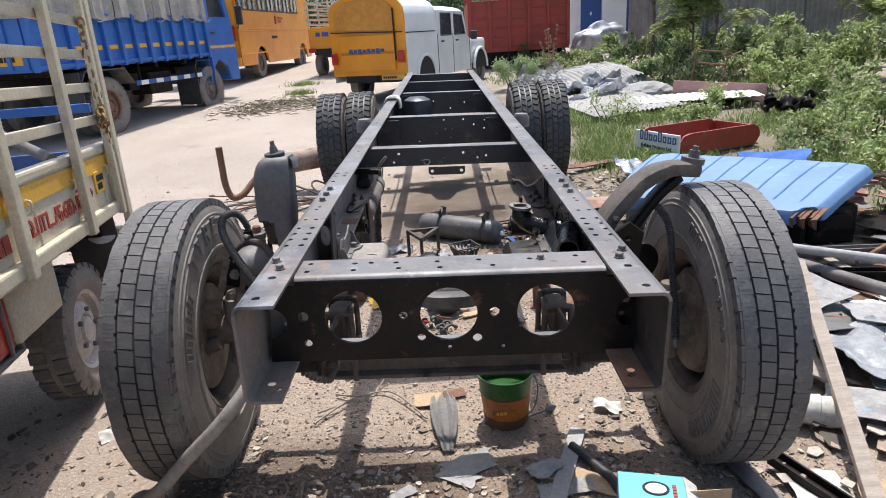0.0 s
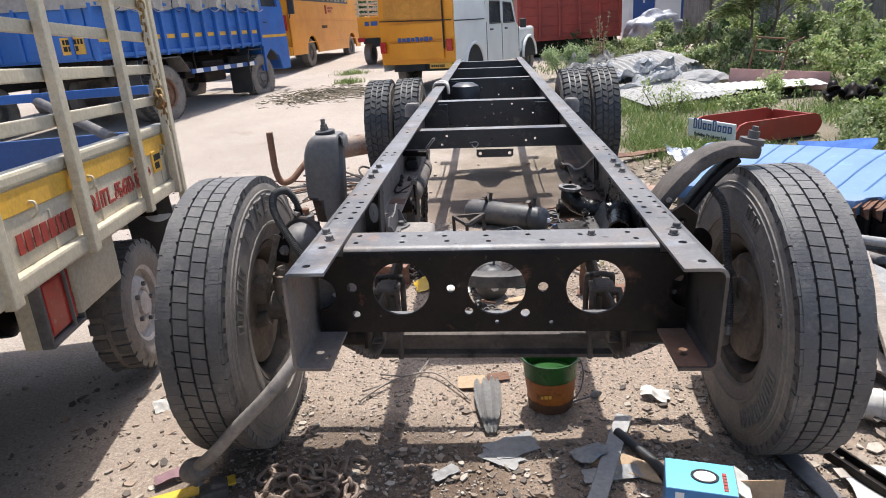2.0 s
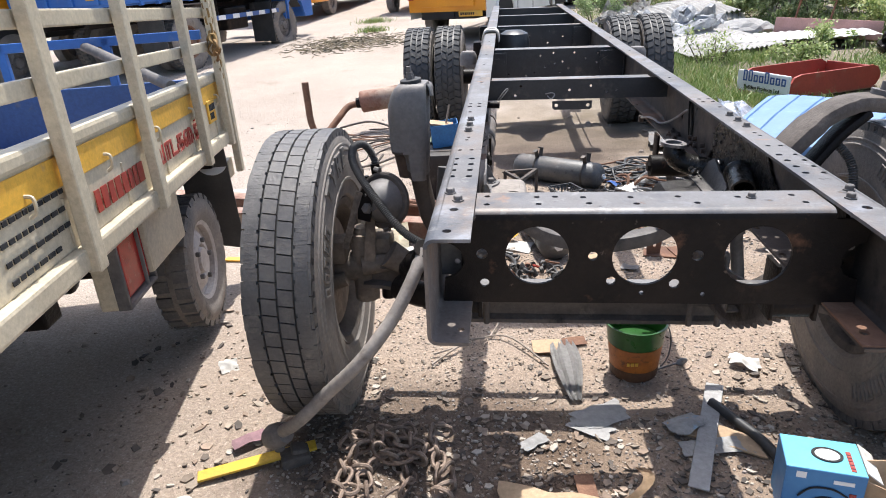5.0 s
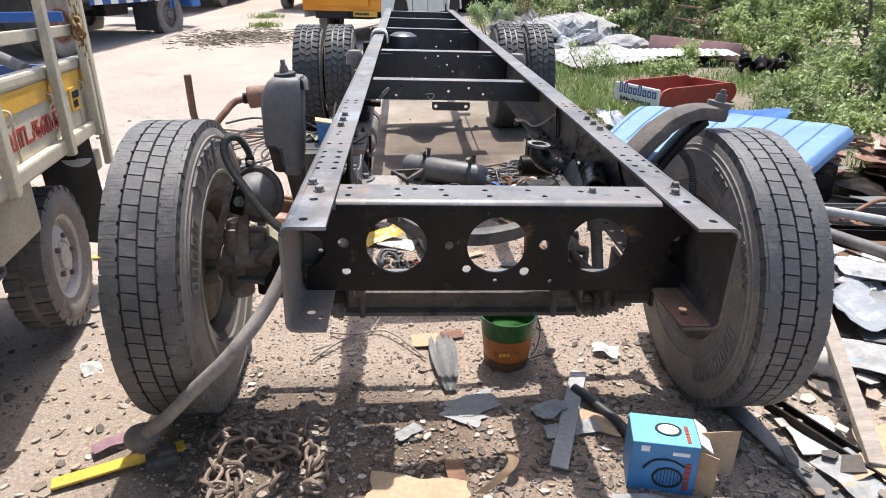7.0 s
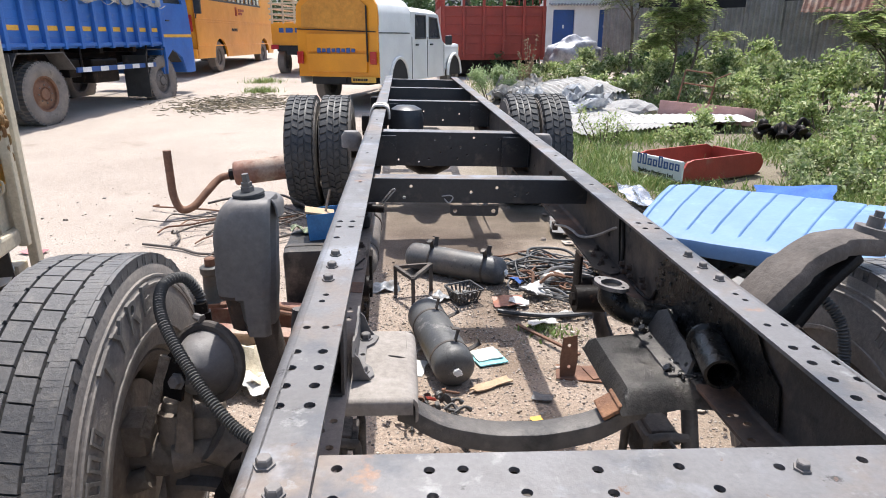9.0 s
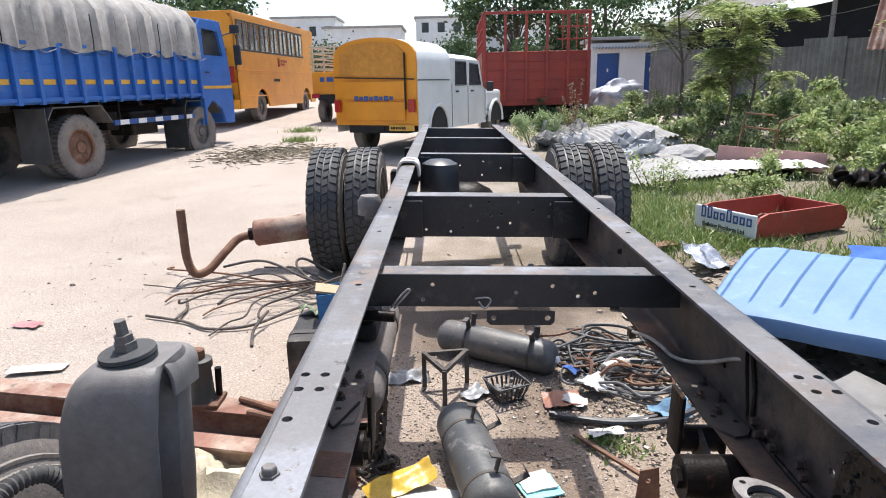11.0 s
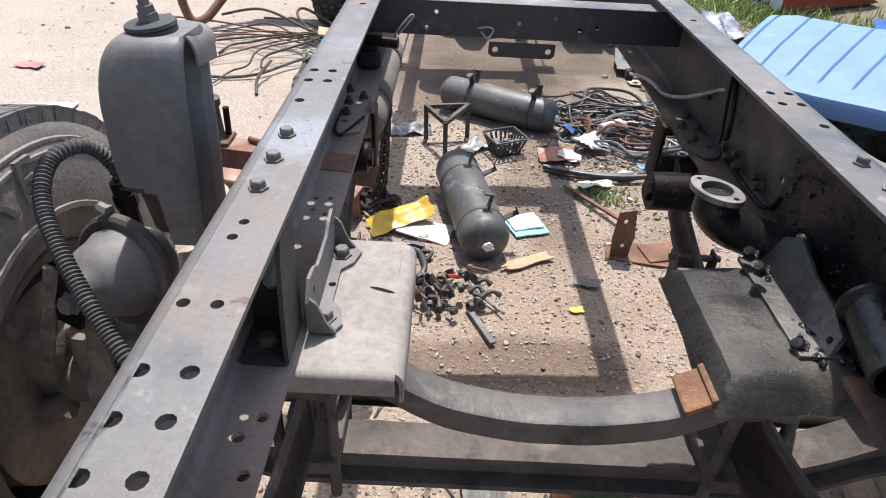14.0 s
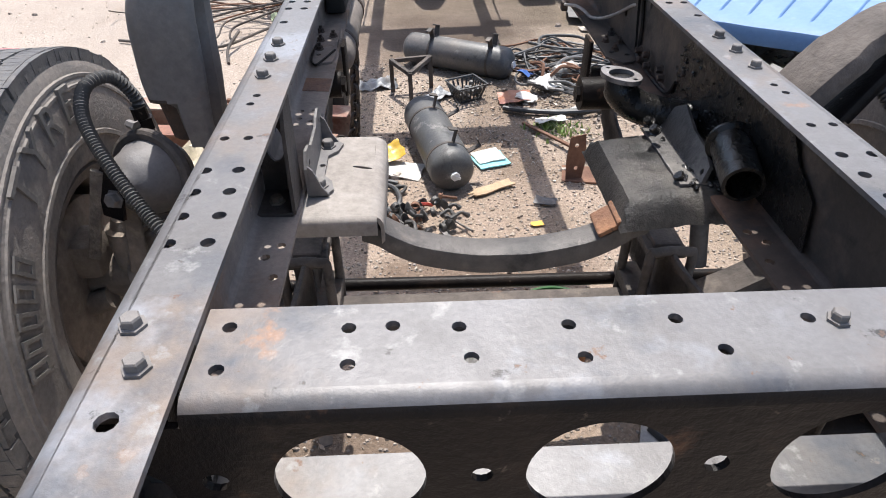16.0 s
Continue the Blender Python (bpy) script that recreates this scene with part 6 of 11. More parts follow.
lathe(bm, [(0, 0.032), (0.003, 0.035), (0.013, 0.035), (0.0135, 0.032), (0.015, 0.036), (0.020, 0.035), (0.022, 0.029), (0.022, 0.001)], 28, up_)
part("rubber_mount", bm, M_RUBBER, ML, smooth=True)
bm = B()
lathe(bm, [(0.021, 0.015), (0.033, 0.015), (0.0335, 0.0125), (0.043, 0.0125), (0.0435, 0.0085), (0.062, 0.008), (0.062, 0.001)], 6, up_)
part("mount_bolt", bm, M_DUSTYMETAL, ML)
bm = B()
band(bm, curve_pts([(-0.600, 0.935, 1.160), (-0.570, 0.932, 1.166), (-0.550, 0.928, 1.164), (-0.539, 0.922, 1.150), (-0.536, 0.918, 1.126)], 5), 0.075, 0.006)
part("bent_lip", bm, M_MOUNT, ML, smooth=True)

# right cab mount: slender arched arm
bm = B()
band(bm, curve_pts([(0.50, 0.80, 0.82), (0.565, 0.80, 0.94), (0.66, 0.81, 1.045), (0.76, 0.83, 1.09), (0.87, 0.85, 1.085)], 6), [0.15] * 6 + [0.13] * 6 + [0.11] * 6 + [0.09] * 7, 0.05)
MR = part("cab_mount", bm, M_FORGING, chassis, "dusty brown arched cab mount arm", smooth=True)
bm = B()
band(bm, curve_pts([(0.50, 0.76, 0.72), (0.62, 0.77, 0.88), (0.72, 0.80, 1.0), (0.80, 0.83, 1.06)], 6), 0.075, 0.03)
part("mount_strut", bm, M_BLACK, MR, smooth=True)
bm = B()
lathe(bm, [(0, 0.04), (0.02, 0.04), (0.02, 0.018), (0.045, 0.018), (0.045, 0.010), (0.06, 0.010), (0.06, 0.001)], 20, basis((0.86, 0.85, 1.105), (0.15, 0, 1), (1, 0, 0)))
part("mount_bolt", bm, M_DUSTYMETAL, MR, smooth=True)
for k in (0, 1):
    bm = B()
    hexbolt(bm, (0.545 + 0.03 * k, 0.735, 0.90 + 0.045 * k), 0.010, 0.010, (-0.5, -0.7, 0.4))
    part("bolt", bm, M_DUSTYMETAL, MR)

# front axle beam, I section, with steering knuckles
bm = B()
line = curve_pts([(-0.80, 0.83, 0.515), (-0.68, 0.82, 0.505), (-0.56, 0.81, 0.43), (-0.46, 0.806, 0.395), (-0.25, 0.805, 0.392), (0.0, 0.805, 0.392), (0.25, 0.805, 0.392), (0.46, 0.805, 0.395), (0.56, 0.804, 0.43), (0.68, 0.802, 0.500), (0.80, 0.80, 0.50)], 5)
sec = [(-0.040, 0.048), (0.040, 0.048), (0.040, 0.034), (0.012, 0.026), (0.012, -0.026), (0.040, -0.034), (0.040, -0.048), (-0.040, -0.048), (-0.040, -0.034), (-0.012, -0.026), (-0.012, 0.026), (-0.040, 0.034)]
rows = [[bm.verts.new((p.x, p.y + a, p.z + b)) for a, b in sec] for p in line]
for a, b in zip(rows[:-1], rows[1:]):
    for j in range(12):
        bm.faces.new((a[j], a[(j + 1) % 12], b[(j + 1) % 12], b[j]))
bm.faces.new(rows[0]), bm.faces.new(rows[-1][::-1])
AX = part("front_axle", bm, M_FORGING, chassis, "dusty forged front axle beam")
for sx in (-1, 1):
    bm = B()
    y = 0.86 if sx < 0 else 0.80
    tube(bm, [(sx * 0.80, y - 0.01, 0.40), (sx * 0.80, y - 0.01, 0.66)], 0.045, 14)
    tube(bm, [(sx * 0.80, y, 0.525), (sx * 0.975, y, 0.525)], [0.06, 0.05], 14)
    box(bm, (sx * 0.90, y - 0.02, 0.60), (0.09, 0.10, 0.09), bevel=0.02)
    tube(bm, [(sx * 0.86, y - 0.06, 0.50), (sx * 0.95, y - 0.07, 0.47)], 0.028, 10)
    tube(bm, [(sx * 0.80, y, 0.625), (sx * 0.80, y, 0.68)], [0.052, 0.03], 14)
    box(bm, (sx * 0.80, y + 0.03, 0.525), (0.10, 0.13, 0.14), bevel=0.025)
    part("steering_knuckle", bm, M_MUD, AX, smooth=True)
    bm = B()
    lathe(bm, [(0, 0.18), (sx * 0.012, 0.185), (sx * 0.02, 0.18), (sx * 0.02, 0.05), (0, 0.05)], 36, Matrix.Translation((sx * (0.948 if sx < 0 else 0.875), y, 0.525)), close=True)
    part("backing_plate", bm, M_MUD, AX, smooth=True)
    for a in range(4):
        q = a * math.pi / 2 + 0.5
        bm = B()
        tube(bm, [(sx * 0.955, y + 0.11 * math.cos(q), 0.525 + 0.11 * math.sin(q)), (sx * 0.925, y + 0.11 * math.cos(q), 0.525 + 0.11 * math.sin(q))], 0.02, 6)
        part("knuckle_bolt", bm, M_DUSTYMETAL, AX)
bm = B()
tube(bm, [(-0.74, 0.955, 0.385), (0.74, 0.945, 0.385)], 0.017, 12)
for sx in (-1, 1):
    tube(bm, [(sx * 0.74, 0.95, 0.35), (sx * 0.74, 0.95, 0.45)], 0.028, 12)
    band(bm, [(sx * 0.74, 0.95, 0.43), (sx * 0.80, 0.86, 0.46)], 0.05, 0.03, wide=(0, 0, 1))
part("tie_rod", bm, M_BLACK, AX, smooth=True)

# leaf springs
for sx in (-1, 1):
    x = -0.402 if sx < 0 else 0.384
    bm = B()
    z_at = lambda y: 0.590 + 0.070 * ((y - 0.805) / 0.42) ** 2
    for k in range(9):
        hl = 0.62 - 0.040 * k
        ys = np.linspace(0.805 - hl, 0.805 + hl, 14)
        band(bm, [(x, y, z_at(y) - 0.0125 * k) for y in ys], 0.070 if k % 2 else 0.074, 0.0105)
    sp = part("leaf_spring", bm, M_FORGING, chassis, "stacked steel leaf spring, brown with dust")
    for y in (0.735, 0.875):
        bm = B()
        tube(bm, curve_pts([(x - 0.047, y, 0.36), (x - 0.047, y, 0.60), (x - 0.032, y, 0.628), (x + 0.032, y, 0.628), (x + 0.047, y, 0.60), (x + 0.047, y, 0.36)], 4), 0.011, 10)
        part("u_bolt", bm, M_FORGING, sp, smooth=True)
    bm = B()
    box(bm, (x, 0.805, 0.606), (0.088, 0.105, 0.022), bevel=0.006)
    box(bm, (x, 0.805, 0.622), (0.060, 0.085, 0.016), bevel=0.006)
    part("top_pad", bm, M_FORGING, sp)
    bm = B()
    box(bm, (x, 0.805, 0.462), (0.115, 0.19, 0.034), bevel=0.006)
    part("spring_seat", bm, M_FORGING, sp)
    for y in (0.46, 1.16):
        bm = B()
        zz = z_at(y) - 0.025
        for d in (-1, 1):
            box(bm, (x + d * 0.042, y, zz + 0.012), (0.006, 0.036, 0.085), bevel=0.002)
        box(bm, (x, y, zz - 0.034), (0.086, 0.036, 0.006), bevel=0.002)
        tube(bm, [(x - 0.056, y, zz + 0.040), (x + 0.056, y, zz + 0.040)], 0.008, 8)
        part("spring_clip", bm, M_FORGING, sp)
    for y in (0.185, 1.425):
        bm = B()
        tube(bm, [(x - 0.045, y, 0.745), (x + 0.045, y, 0.745)], 0.030, 16)
        for d in (-1, 1):
            band(bm, [(x + d * 0.050, y, 0.72), (x + d * 0.050, y, 0.86)], 0.07, 0.010)
        part("spring_hanger", bm, M_BLACK, sp, smooth=True)
    bm = B()
    xi, ys_, zs_ = (-0.352, 1.30, 0.792) if sx < 0 else (0.268, 1.22, 0.785)
    tube(bm, [(xi, ys_, zs_), (x + sx * 0.04, ys_, zs_)], 0.042 if sx > 0 else 0.036, 20)
    tube(bm, [(xi - sx * 0.010, ys_, zs_), (xi + sx * 0.01, ys_, zs_)], 0.022, 6)
    part("shackle_tube", bm, M_BLACK, sp, "thick black shackle tube", smooth=True)
    bm = B()
    tube(bm, [(x - 0.062, 1.09, 0.665), (x + 0.062, 1.09, 0.665)], 0.009, 10)
    part("spring_pin", bm, M_FORGING, sp, smooth=True)
    bm = B()
    tube(bm, [(sx * 0.50, 0.98, 0.86), (sx * 0.52, 0.93, 0.62)], 0.032, 14)
    tube(bm, [(sx * 0.52, 0.93, 0.63), (sx * 0.54, 0.90, 0.46)], 0.022, 12)
    part("shock_absorber", bm, M_DUSTYMETAL, chassis, smooth=True)

# left brake chamber, slack lever, hoses
bm = B()
bc = basis((-0.716, 0.848, 0.780), (-0.34, -0.85, 0.20), (0, 0, 1))
lathe(bm, [(-0.070, 0.035), (-0.066, 0.062), (-0.030, 0.078), (-0.012, 0.080), (0.006, 0.078), (0.022, 0.070), (0.048, 0.062), (0.066, 0.046), (0.076, 0.034), (0.084, 0.030), (0.086, 0.001)], 40, bc)
BC = part("brake_chamber", bm, M_MOUNT, chassis, "round grey brake chamber", smooth=True)
bm = B()
lathe(bm, [(-0.018, 0.080), (-0.020, 0.095), (-0.012, 0.101), (0.000, 0.099), (0.004, 0.092), (0.002, 0.080)], 40, bc, close=True)
part("clamp_ring", bm, M_FORGING, BC, smooth=True)
bm = B()
hexbolt(bm, bc @ Vector((-0.004, 0.103, 0.02)), 0.009, 0.02, bc.to_3x3() @ Vector((0, 0.2, 1)))
part("clamp_bolt", bm, M_DUSTYMETAL, BC)
bm = B()
hexbolt(bm, bc @ Vector((-0.004, -0.096, -0.03)), 0.009, 0.02, bc.to_3x3() @ Vector((0, -0.3, 1)))
part("clamp_bolt", bm, M_DUSTYMETAL, BC)
bm = B()
plate(bm, [(-0.062, -0.022), (0.040, -0.026), (0.050, 0.010), (0.022, 0.030), (-0.058, 0.026)], [circle(0.028, 0.0, 0.006, 8)], 0.010, bc @ basis((0.085, 0, 0.012), (0, 1, 0), (0, 0, 1)))
part("push_bracket", bm, M_BLACK, BC)
bm = B()
hexbolt(bm, bc @ Vector((0.096, -0.016, 0.0)), 0.015, 0.014, bc.to_3x3() @ Vector((1, 0, 0)))
part("bolt", bm, M_DUSTYMETAL, BC)
bm = B()
band(bm, [(-0.779, 0.778, 0.837), (-0.812, 0.775, 0.736), (-0.845, 0.770, 0.634)], 0.024, 0.011, wide=(1, 0, 0))
part("slack_lever", bm, surf("mud_caked_rod", (0.23, 0.19, 0.15), (0.13, 0.105, 0.085), 30, 0.95, 0, 0.9, 90, dist=0.012), BC, "thin flat rod caked with mud")
bm = B()
band(bm, [(-0.752, 0.80, 0.765), (-0.758, 0.795, 0.68), (-0.770, 0.79, 0.57)], [0.030, 0.036, 0.046], 0.014, wide=(1, 0, 0))
part("slack_lever", bm, M_MUD, BC)
bm = B()
box(bm, (-0.74, 0.87, 0.60), (0.09, 0.10, 0.10), bevel=0.02)
tube(bm, [(-0.80, 0.80, 0.55), (-0.66, 0.84, 0.56)], 0.035, 14)
tube(bm, [(-0.70, 0.80, 0.60), (-0.60, 0.82, 0.52)], [0.05, 0.04], 14)
part("caliper_bracket", bm, M_MUD, BC, smooth=True)
bm = B()
corrugated(bm, [(-0.50, 0.60, 0.70), (-0.61, 0.655, 0.735), (-0.712, 0.735, 0.818), (-0.800, 0.835, 0.905), (-0.822, 0.92, 0.948), (-0.795, 0.985, 0.945), (-0.770, 1.01, 0.89), (-0.765, 1.0, 0.85)], 0.0145)
HL = part("air_hose", bm, M_RUBBER, chassis, "ribbed black air hose", smooth=True)
bm = B()
tube(bm, [(-0.766, 1.0, 0.87), (-0.755, 0.995, 0.76)], 0.017, 12)
tube(bm, [(-0.762, 1.0, 0.845), (-0.760, 1.0, 0.820)], 0.022, 6)
part("hose_end", bm, M_BLACK, HL)
bm = B()
corrugated(bm, [(0.72, 0.80, 0.98), (0.755, 0.74, 0.92), (0.765, 0.70, 0.78), (0.775, 0.66, 0.62), (0.78, 0.65, 0.53)], 0.0145)
HR = part("air_hose", bm, M_PLASTICBLACK, chassis, "ribbed black air hose hanging loose", smooth=True)
bm = B()
tube(bm, [(0.78, 0.65, 0.535), (0.782, 0.648, 0.50)], 0.013, 10)
part("hose_end", bm, M_FLANGE, HR)
bm = B()
lathe(bm, [(-0.06, 0.03), (-0.055, 0.065), (0.0, 0.08), (0.05, 0.065), (0.06, 0.001)], 28, basis((0.70, 0.90, 0.74), (0.3, -0.9, 0.1), (0, 0, 1)))
part("brake_chamber", bm, M_BLACK, chassis, smooth=True)
bm = B()
plate(bm, [(-0.04, -0.14), (0.04, -0.14), (0.05, 0.10), (0.0, 0.14), (-0.05, 0.10)], [circle(0, -0.09, 0.012, 8), circle(0, 0.08, 0.012, 8)], 0.012, basis((0.60, 0.70, 0.82), (1, 0, 0), (0, -0.2, 1)))
part("hanger_plate", bm, M_BLACK, chassis)

# loose drag link, its ball end down on a block
bm = B()
tube(bm, curve_pts([(-0.545, 0.56, 0.72), (-0.565, 0.50, 0.665), (-0.625, 0.42, 0.56), (-0.715, 0.335, 0.46), (-0.83, 0.325, 0.345), (-0.93, 0.335, 0.235), (-1.01, 0.375, 0.155)], 6), [0.017] * 4 + [0.021] * 33, 14)
DL = part("drag_link", bm, surf("pale_dusty_link", (0.27, 0.245, 0.225), (0.19, 0.168, 0.152), 6, 0.7, 0.1, 0.15, 60, spots=[((0.10, 0.085, 0.075), 8, 0.62, 0.74)]), chassis, "bent steel drag link hanging loose", smooth=True)
bm = B()
lathe(bm, [(-0.055, 0.02), (-0.048, 0.034), (-0.015, 0.042), (0.015, 0.042), (0.035, 0.034), (0.042, 0.001)], 20, basis((-1.045, 0.395, 0.118), (-0.75, 0.2, -0.45), (0, 0, 1)))
tube(bm, [(-1.05, 0.40, 0.12), (-1.045, 0.405, 0.055)], [0.026, 0.018], 12)
part("ball_joint", bm, M_DUSTYMETAL, DL, smooth=True)
bm = B()
tube(bm, curve_pts([(-0.60, 0.66, 0.60), (-0.56, 0.60, 0.67), (-0.54, 0.55, 0.73)], 5), [0.045] * 5 + [0.03] * 6, 12)
tube(bm, curve_pts([(-0.50, 0.70, 0.52), (-0.56, 0.68, 0.50), (-0.66, 0.74, 0.50)], 5), 0.045, 12)
part("steering_arm", bm, M_BLACK, chassis, smooth=True)

# exhaust elbow with an open flange, stub pipe through the right web
bm = B()
tube(bm, curve_pts([(0.272, 0.930, 0.943), (0.276, 0.928, 0.915), (0.304, 0.920, 0.888), (0.362, 0.905, 0.872), (0.43, 0.885, 0.868)], 6), [0.029, 0.029, 0.030, 0.031, 0.032] + [0.035] * 20, 20)
EL = part("pipe_elbow", bm, M_OIL, chassis, "oily black cast elbow with open flange", smooth=True)
bm = B()
ol = []
for i in range(32):
    a = 2 * math.pi * i / 32
    c, s = math.cos(a), math.sin(a)
    ol.append((math.copysign(abs(c) ** 1.05, c) * 0.050, math.copysign(abs(s) ** 1.05, s) * 0.0345))
plate(bm, ol, [circle(0, 0, 0.026, 28), circle(0.039, 0.0, 0.0048, 8), circle(-0.039, 0.0, 0.0048, 8)], 0.010, basis((0.272, 0.930, 0.942), (0.50, -0.86, 0.0), (0.86, 0.50, 0.0)))
part("flange", bm, surf("scraped_flange", (0.23, 0.215, 0.205), (0.11, 0.10, 0.095), 20, 0.5, 0.5, spots=[((0.03, 0.028, 0.026), 24, 0.58, 0.68)]), EL, "bare scraped metal flange")
bm = B()
lathe(bm, [(0, 0.0258), (0.001, 0.0258), (-0.012, 0.018), (-0.016, 0.001)], 20, basis((0.272, 0.930, 0.9375), (0, 0, 1), (1, 0, 0)))
part("bore", bm, M_DARK, EL)
bm = B()
mm = basis((0.405, 0.675, 0.920), (-0.22, -1, -0.10), (0, 0, 1))
lathe(bm, [(0, 0.044), (0.006, 0.044), (0.012, 0.036), (0.13, 0.034), (0.13, 0.028), (0.01, 0.028), (0.01, 0.001)], 28, mm)
part("stub_pipe", bm, M_OIL, chassis, "short black pipe stub through the rail", smooth=True)
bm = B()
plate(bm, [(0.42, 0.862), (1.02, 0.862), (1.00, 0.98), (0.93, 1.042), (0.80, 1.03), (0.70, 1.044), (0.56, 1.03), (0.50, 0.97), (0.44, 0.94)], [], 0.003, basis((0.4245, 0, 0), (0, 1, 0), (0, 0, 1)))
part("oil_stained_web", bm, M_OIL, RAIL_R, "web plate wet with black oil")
# plates, nuts and pipes lying in the open channels of the rails
M_RAILNUT = surf("dark_rusty_nut", (0.040, 0.031, 0.026), (0.085, 0.055, 0.040), 20, 0.7, 0.1, 0.3, 90)
bm = B()
plate(bm, [(-0.368, 1.335), (-0.372, 1.30), (-0.412, 1.285), (-0.428, 1.305), (-0.428, 1.60), (-0.372, 1.60)], [circle(-0.413, 1.353, 0.008, 8)], 0.006, basis((0, 0, RB + T + 0.0005), (1, 0, 0), (0, 1, 0)))
GL = part("fish_plate", bm, M_RAILBROWN, RAIL_L)
for x, y in ((-0.418, 1.462), (-0.414, 1.395), (-0.426, 1.54), (-0.386, 1.50)):
    bm = B()
    lathe(bm, [(0, 0.012), (0.002, 0.012), (0.0025, 0.009), (0.010, 0.009), (0.0105, 0.005), (0.018, 0.0048), (0.018, 0.0005)], 6, basis((x, y, RB + 0.0135), (0, 0, 1), (1, 0, 0)))
    part("nut", bm, M_RAILNUT, GL)
bm = B()
tube(bm, curve_pts([(-0.424, 1.40, 0.862), (-0.426, 1.31, 0.858), (-0.412, 1.272, 0.856), (-0.398, 1.30, 0.856), (-0.370, 1.37, 0.860)], 5), 0.0032, 6)
part("wire", bm, M_BLACK, RAIL_L)
bm = B()
plate(bm, [(-0.4335, 1.125), (-0.3635, 1.118), (-0.3625, 1.195), (-0.4335, 1.205)], [], 0.0012, basis((0, 0, RB + T + 0.0004), (1, 0, 0), (0, 1, 0)))
part("rust_scale", bm, surf("orange_rust_scale", (0.20, 0.105, 0.065), (0.13, 0.080, 0.060), 12, 0.9, 0, 0.3, 90, spots=[((0.10, 0.08, 0.07), 10, 0.54, 0.66)]), RAIL_L, "patch of orange rust scale")
bm = B()
tube(bm, [(-0.43, 1.672, 0.946), (-0.315, 1.660, 0.944)], 0.0145, 12)
part("pipe_stub", bm, M_BLACK, X3, "short black pipe below the crossmember", smooth=True)
bm = B()
box(bm, (-0.398, 1.80, 0.875), (0.062, 0.17, 0.045), bevel=0.012)
box(bm, (-0.398, 1.80, 0.905), (0.046, 0.13, 0.03), bevel=0.012)
part("rubber_pad", bm, M_DARK, RAIL_L, "black rubber pad in the rail")
bm = B()
lathe(bm, [(0.0, 0.001), (0.004, 0.022), (0.016, 0.042), (0.036, 0.051), (0.06, 0.053), (0.62, 0.053), (0.645, 0.050), (0.665, 0.036), (0.672, 0.001)], 28, basis((-0.388, 1.50, 0.780), (0, 1, -0.01), (1, 0, 0)))
SC = part("slung_cylinder", bm, surf("dusty_brown_cylinder", (0.19, 0.165, 0.145), (0.125, 0.106, 0.092), 5, 0.75, 0.05, 0.25, 70, spots=[((0.07, 0.058, 0.05), 7, 0.58, 0.70)]), RAIL_L, "dusty brown-grey cylinder slung under the rail", smooth=True)
for y in (1.64, 2.02):
    bm = B()
    lathe(bm, [(-0.010, 0.0535), (-0.009, 0.0560), (0.009, 0.0560), (0.010, 0.0535)], 28, basis((-0.388, y, 0.777), (0, 1, 0), (1, 0, 0)))
    part("strap", bm, M_RAILNUT, SC)
# the other rail: angled plate, nuts, wavy pipe
bm = B()
plate(bm, [(0.350, 1.300), (0.383, 1.252), (0.410, 1.258), (0.428, 1.285), (0.428, 1.66), (0.356, 1.66)], [circle(0.372, 1.33, 0.007, 8), circle(0.41, 1.31, 0.007, 8)], 0.006, basis((0, 0, RB + T + 0.0005), (1, 0, 0), (0, 1, 0)))
GR = part("fish_plate", bm, M_RAIL, RAIL_R)
bm = B()
plate(bm, [(1.285, 0.856), (1.70, 0.856), (1.70, 1.035), (1.36, 1.035), (1.315, 0.99), (1.29, 0.93)], [circle(1.42, 0.93, 0.010, 8)], 0.006, basis((0.4245, 0, 0), (0, 1, 0), (0, 0, 1)))
part("web_plate", bm, M_RAIL, GR)
for x, y in ((0.378, 1.415), (0.384, 1.345), (0.412, 1.40), (0.408, 1.475)):
    bm = B()
    lathe(bm, [(0, 0.012), (0.002, 0.012), (0.0025, 0.009), (0.010, 0.009), (0.0105, 0.005), (0.018, 0.0048), (0.018, 0.0005)], 6, basis((x, y, RB + 0.0135), (0, 0, 1), (1, 0, 0)))
    part("nut", bm, M_RAILNUT, GR)
for y, z in ((1.255, 0.885), (1.235, 0.868), (1.198, 0.894), (1.182, 0.872), (1.095, 0.895), (1.080, 0.880)):
    bm = B()
    hexbolt(bm, (0.4240, y, z), 0.0085, 0.012, (-1, 0, 0))
    part("bolt", bm, M_RAILNUT, RAIL_R)
for y, z in ((0.98, 0.93), (1.9, 0.93), (2.3, 0.95), (2.05, 0.96)):
    for sx in (-1, 1):
        bm = B()
        hexbolt(bm, (sx * 0.4335, y, z), 0.009, 0.010, (-sx, 0, 0))
        part("bolt", bm, M_RAILNUT, RAIL_L if sx < 0 else RAIL_R)
bm = B()
tube(bm, curve_pts([(0.346, 1.845, 0.835), (0.352, 1.80, 0.846), (0.362, 1.73, 0.862), (0.372, 1.67, 0.866), (0.383, 1.61, 0.862), (0.396, 1.53, 0.884), (0.410, 1.455, 0.918), (0.424, 1.375, 0.962), (0.432, 1.34, 0.972)], 6), 0.0048, 8)
part("brake_pipe", bm, surf("bare_pale_pipe", (0.40, 0.38, 0.36), (0.26, 0.24, 0.22), 14, 0.5, 0.3), chassis, "bent bare steel brake pipe", smooth=True)
bm = B()
box(bm, (0.350, 1.84, 0.832), (0.020, 0.030, 0.030), bevel=0.004)
part("pipe_clip", bm, M_RAILNUT, RAIL_R)
bm = B()
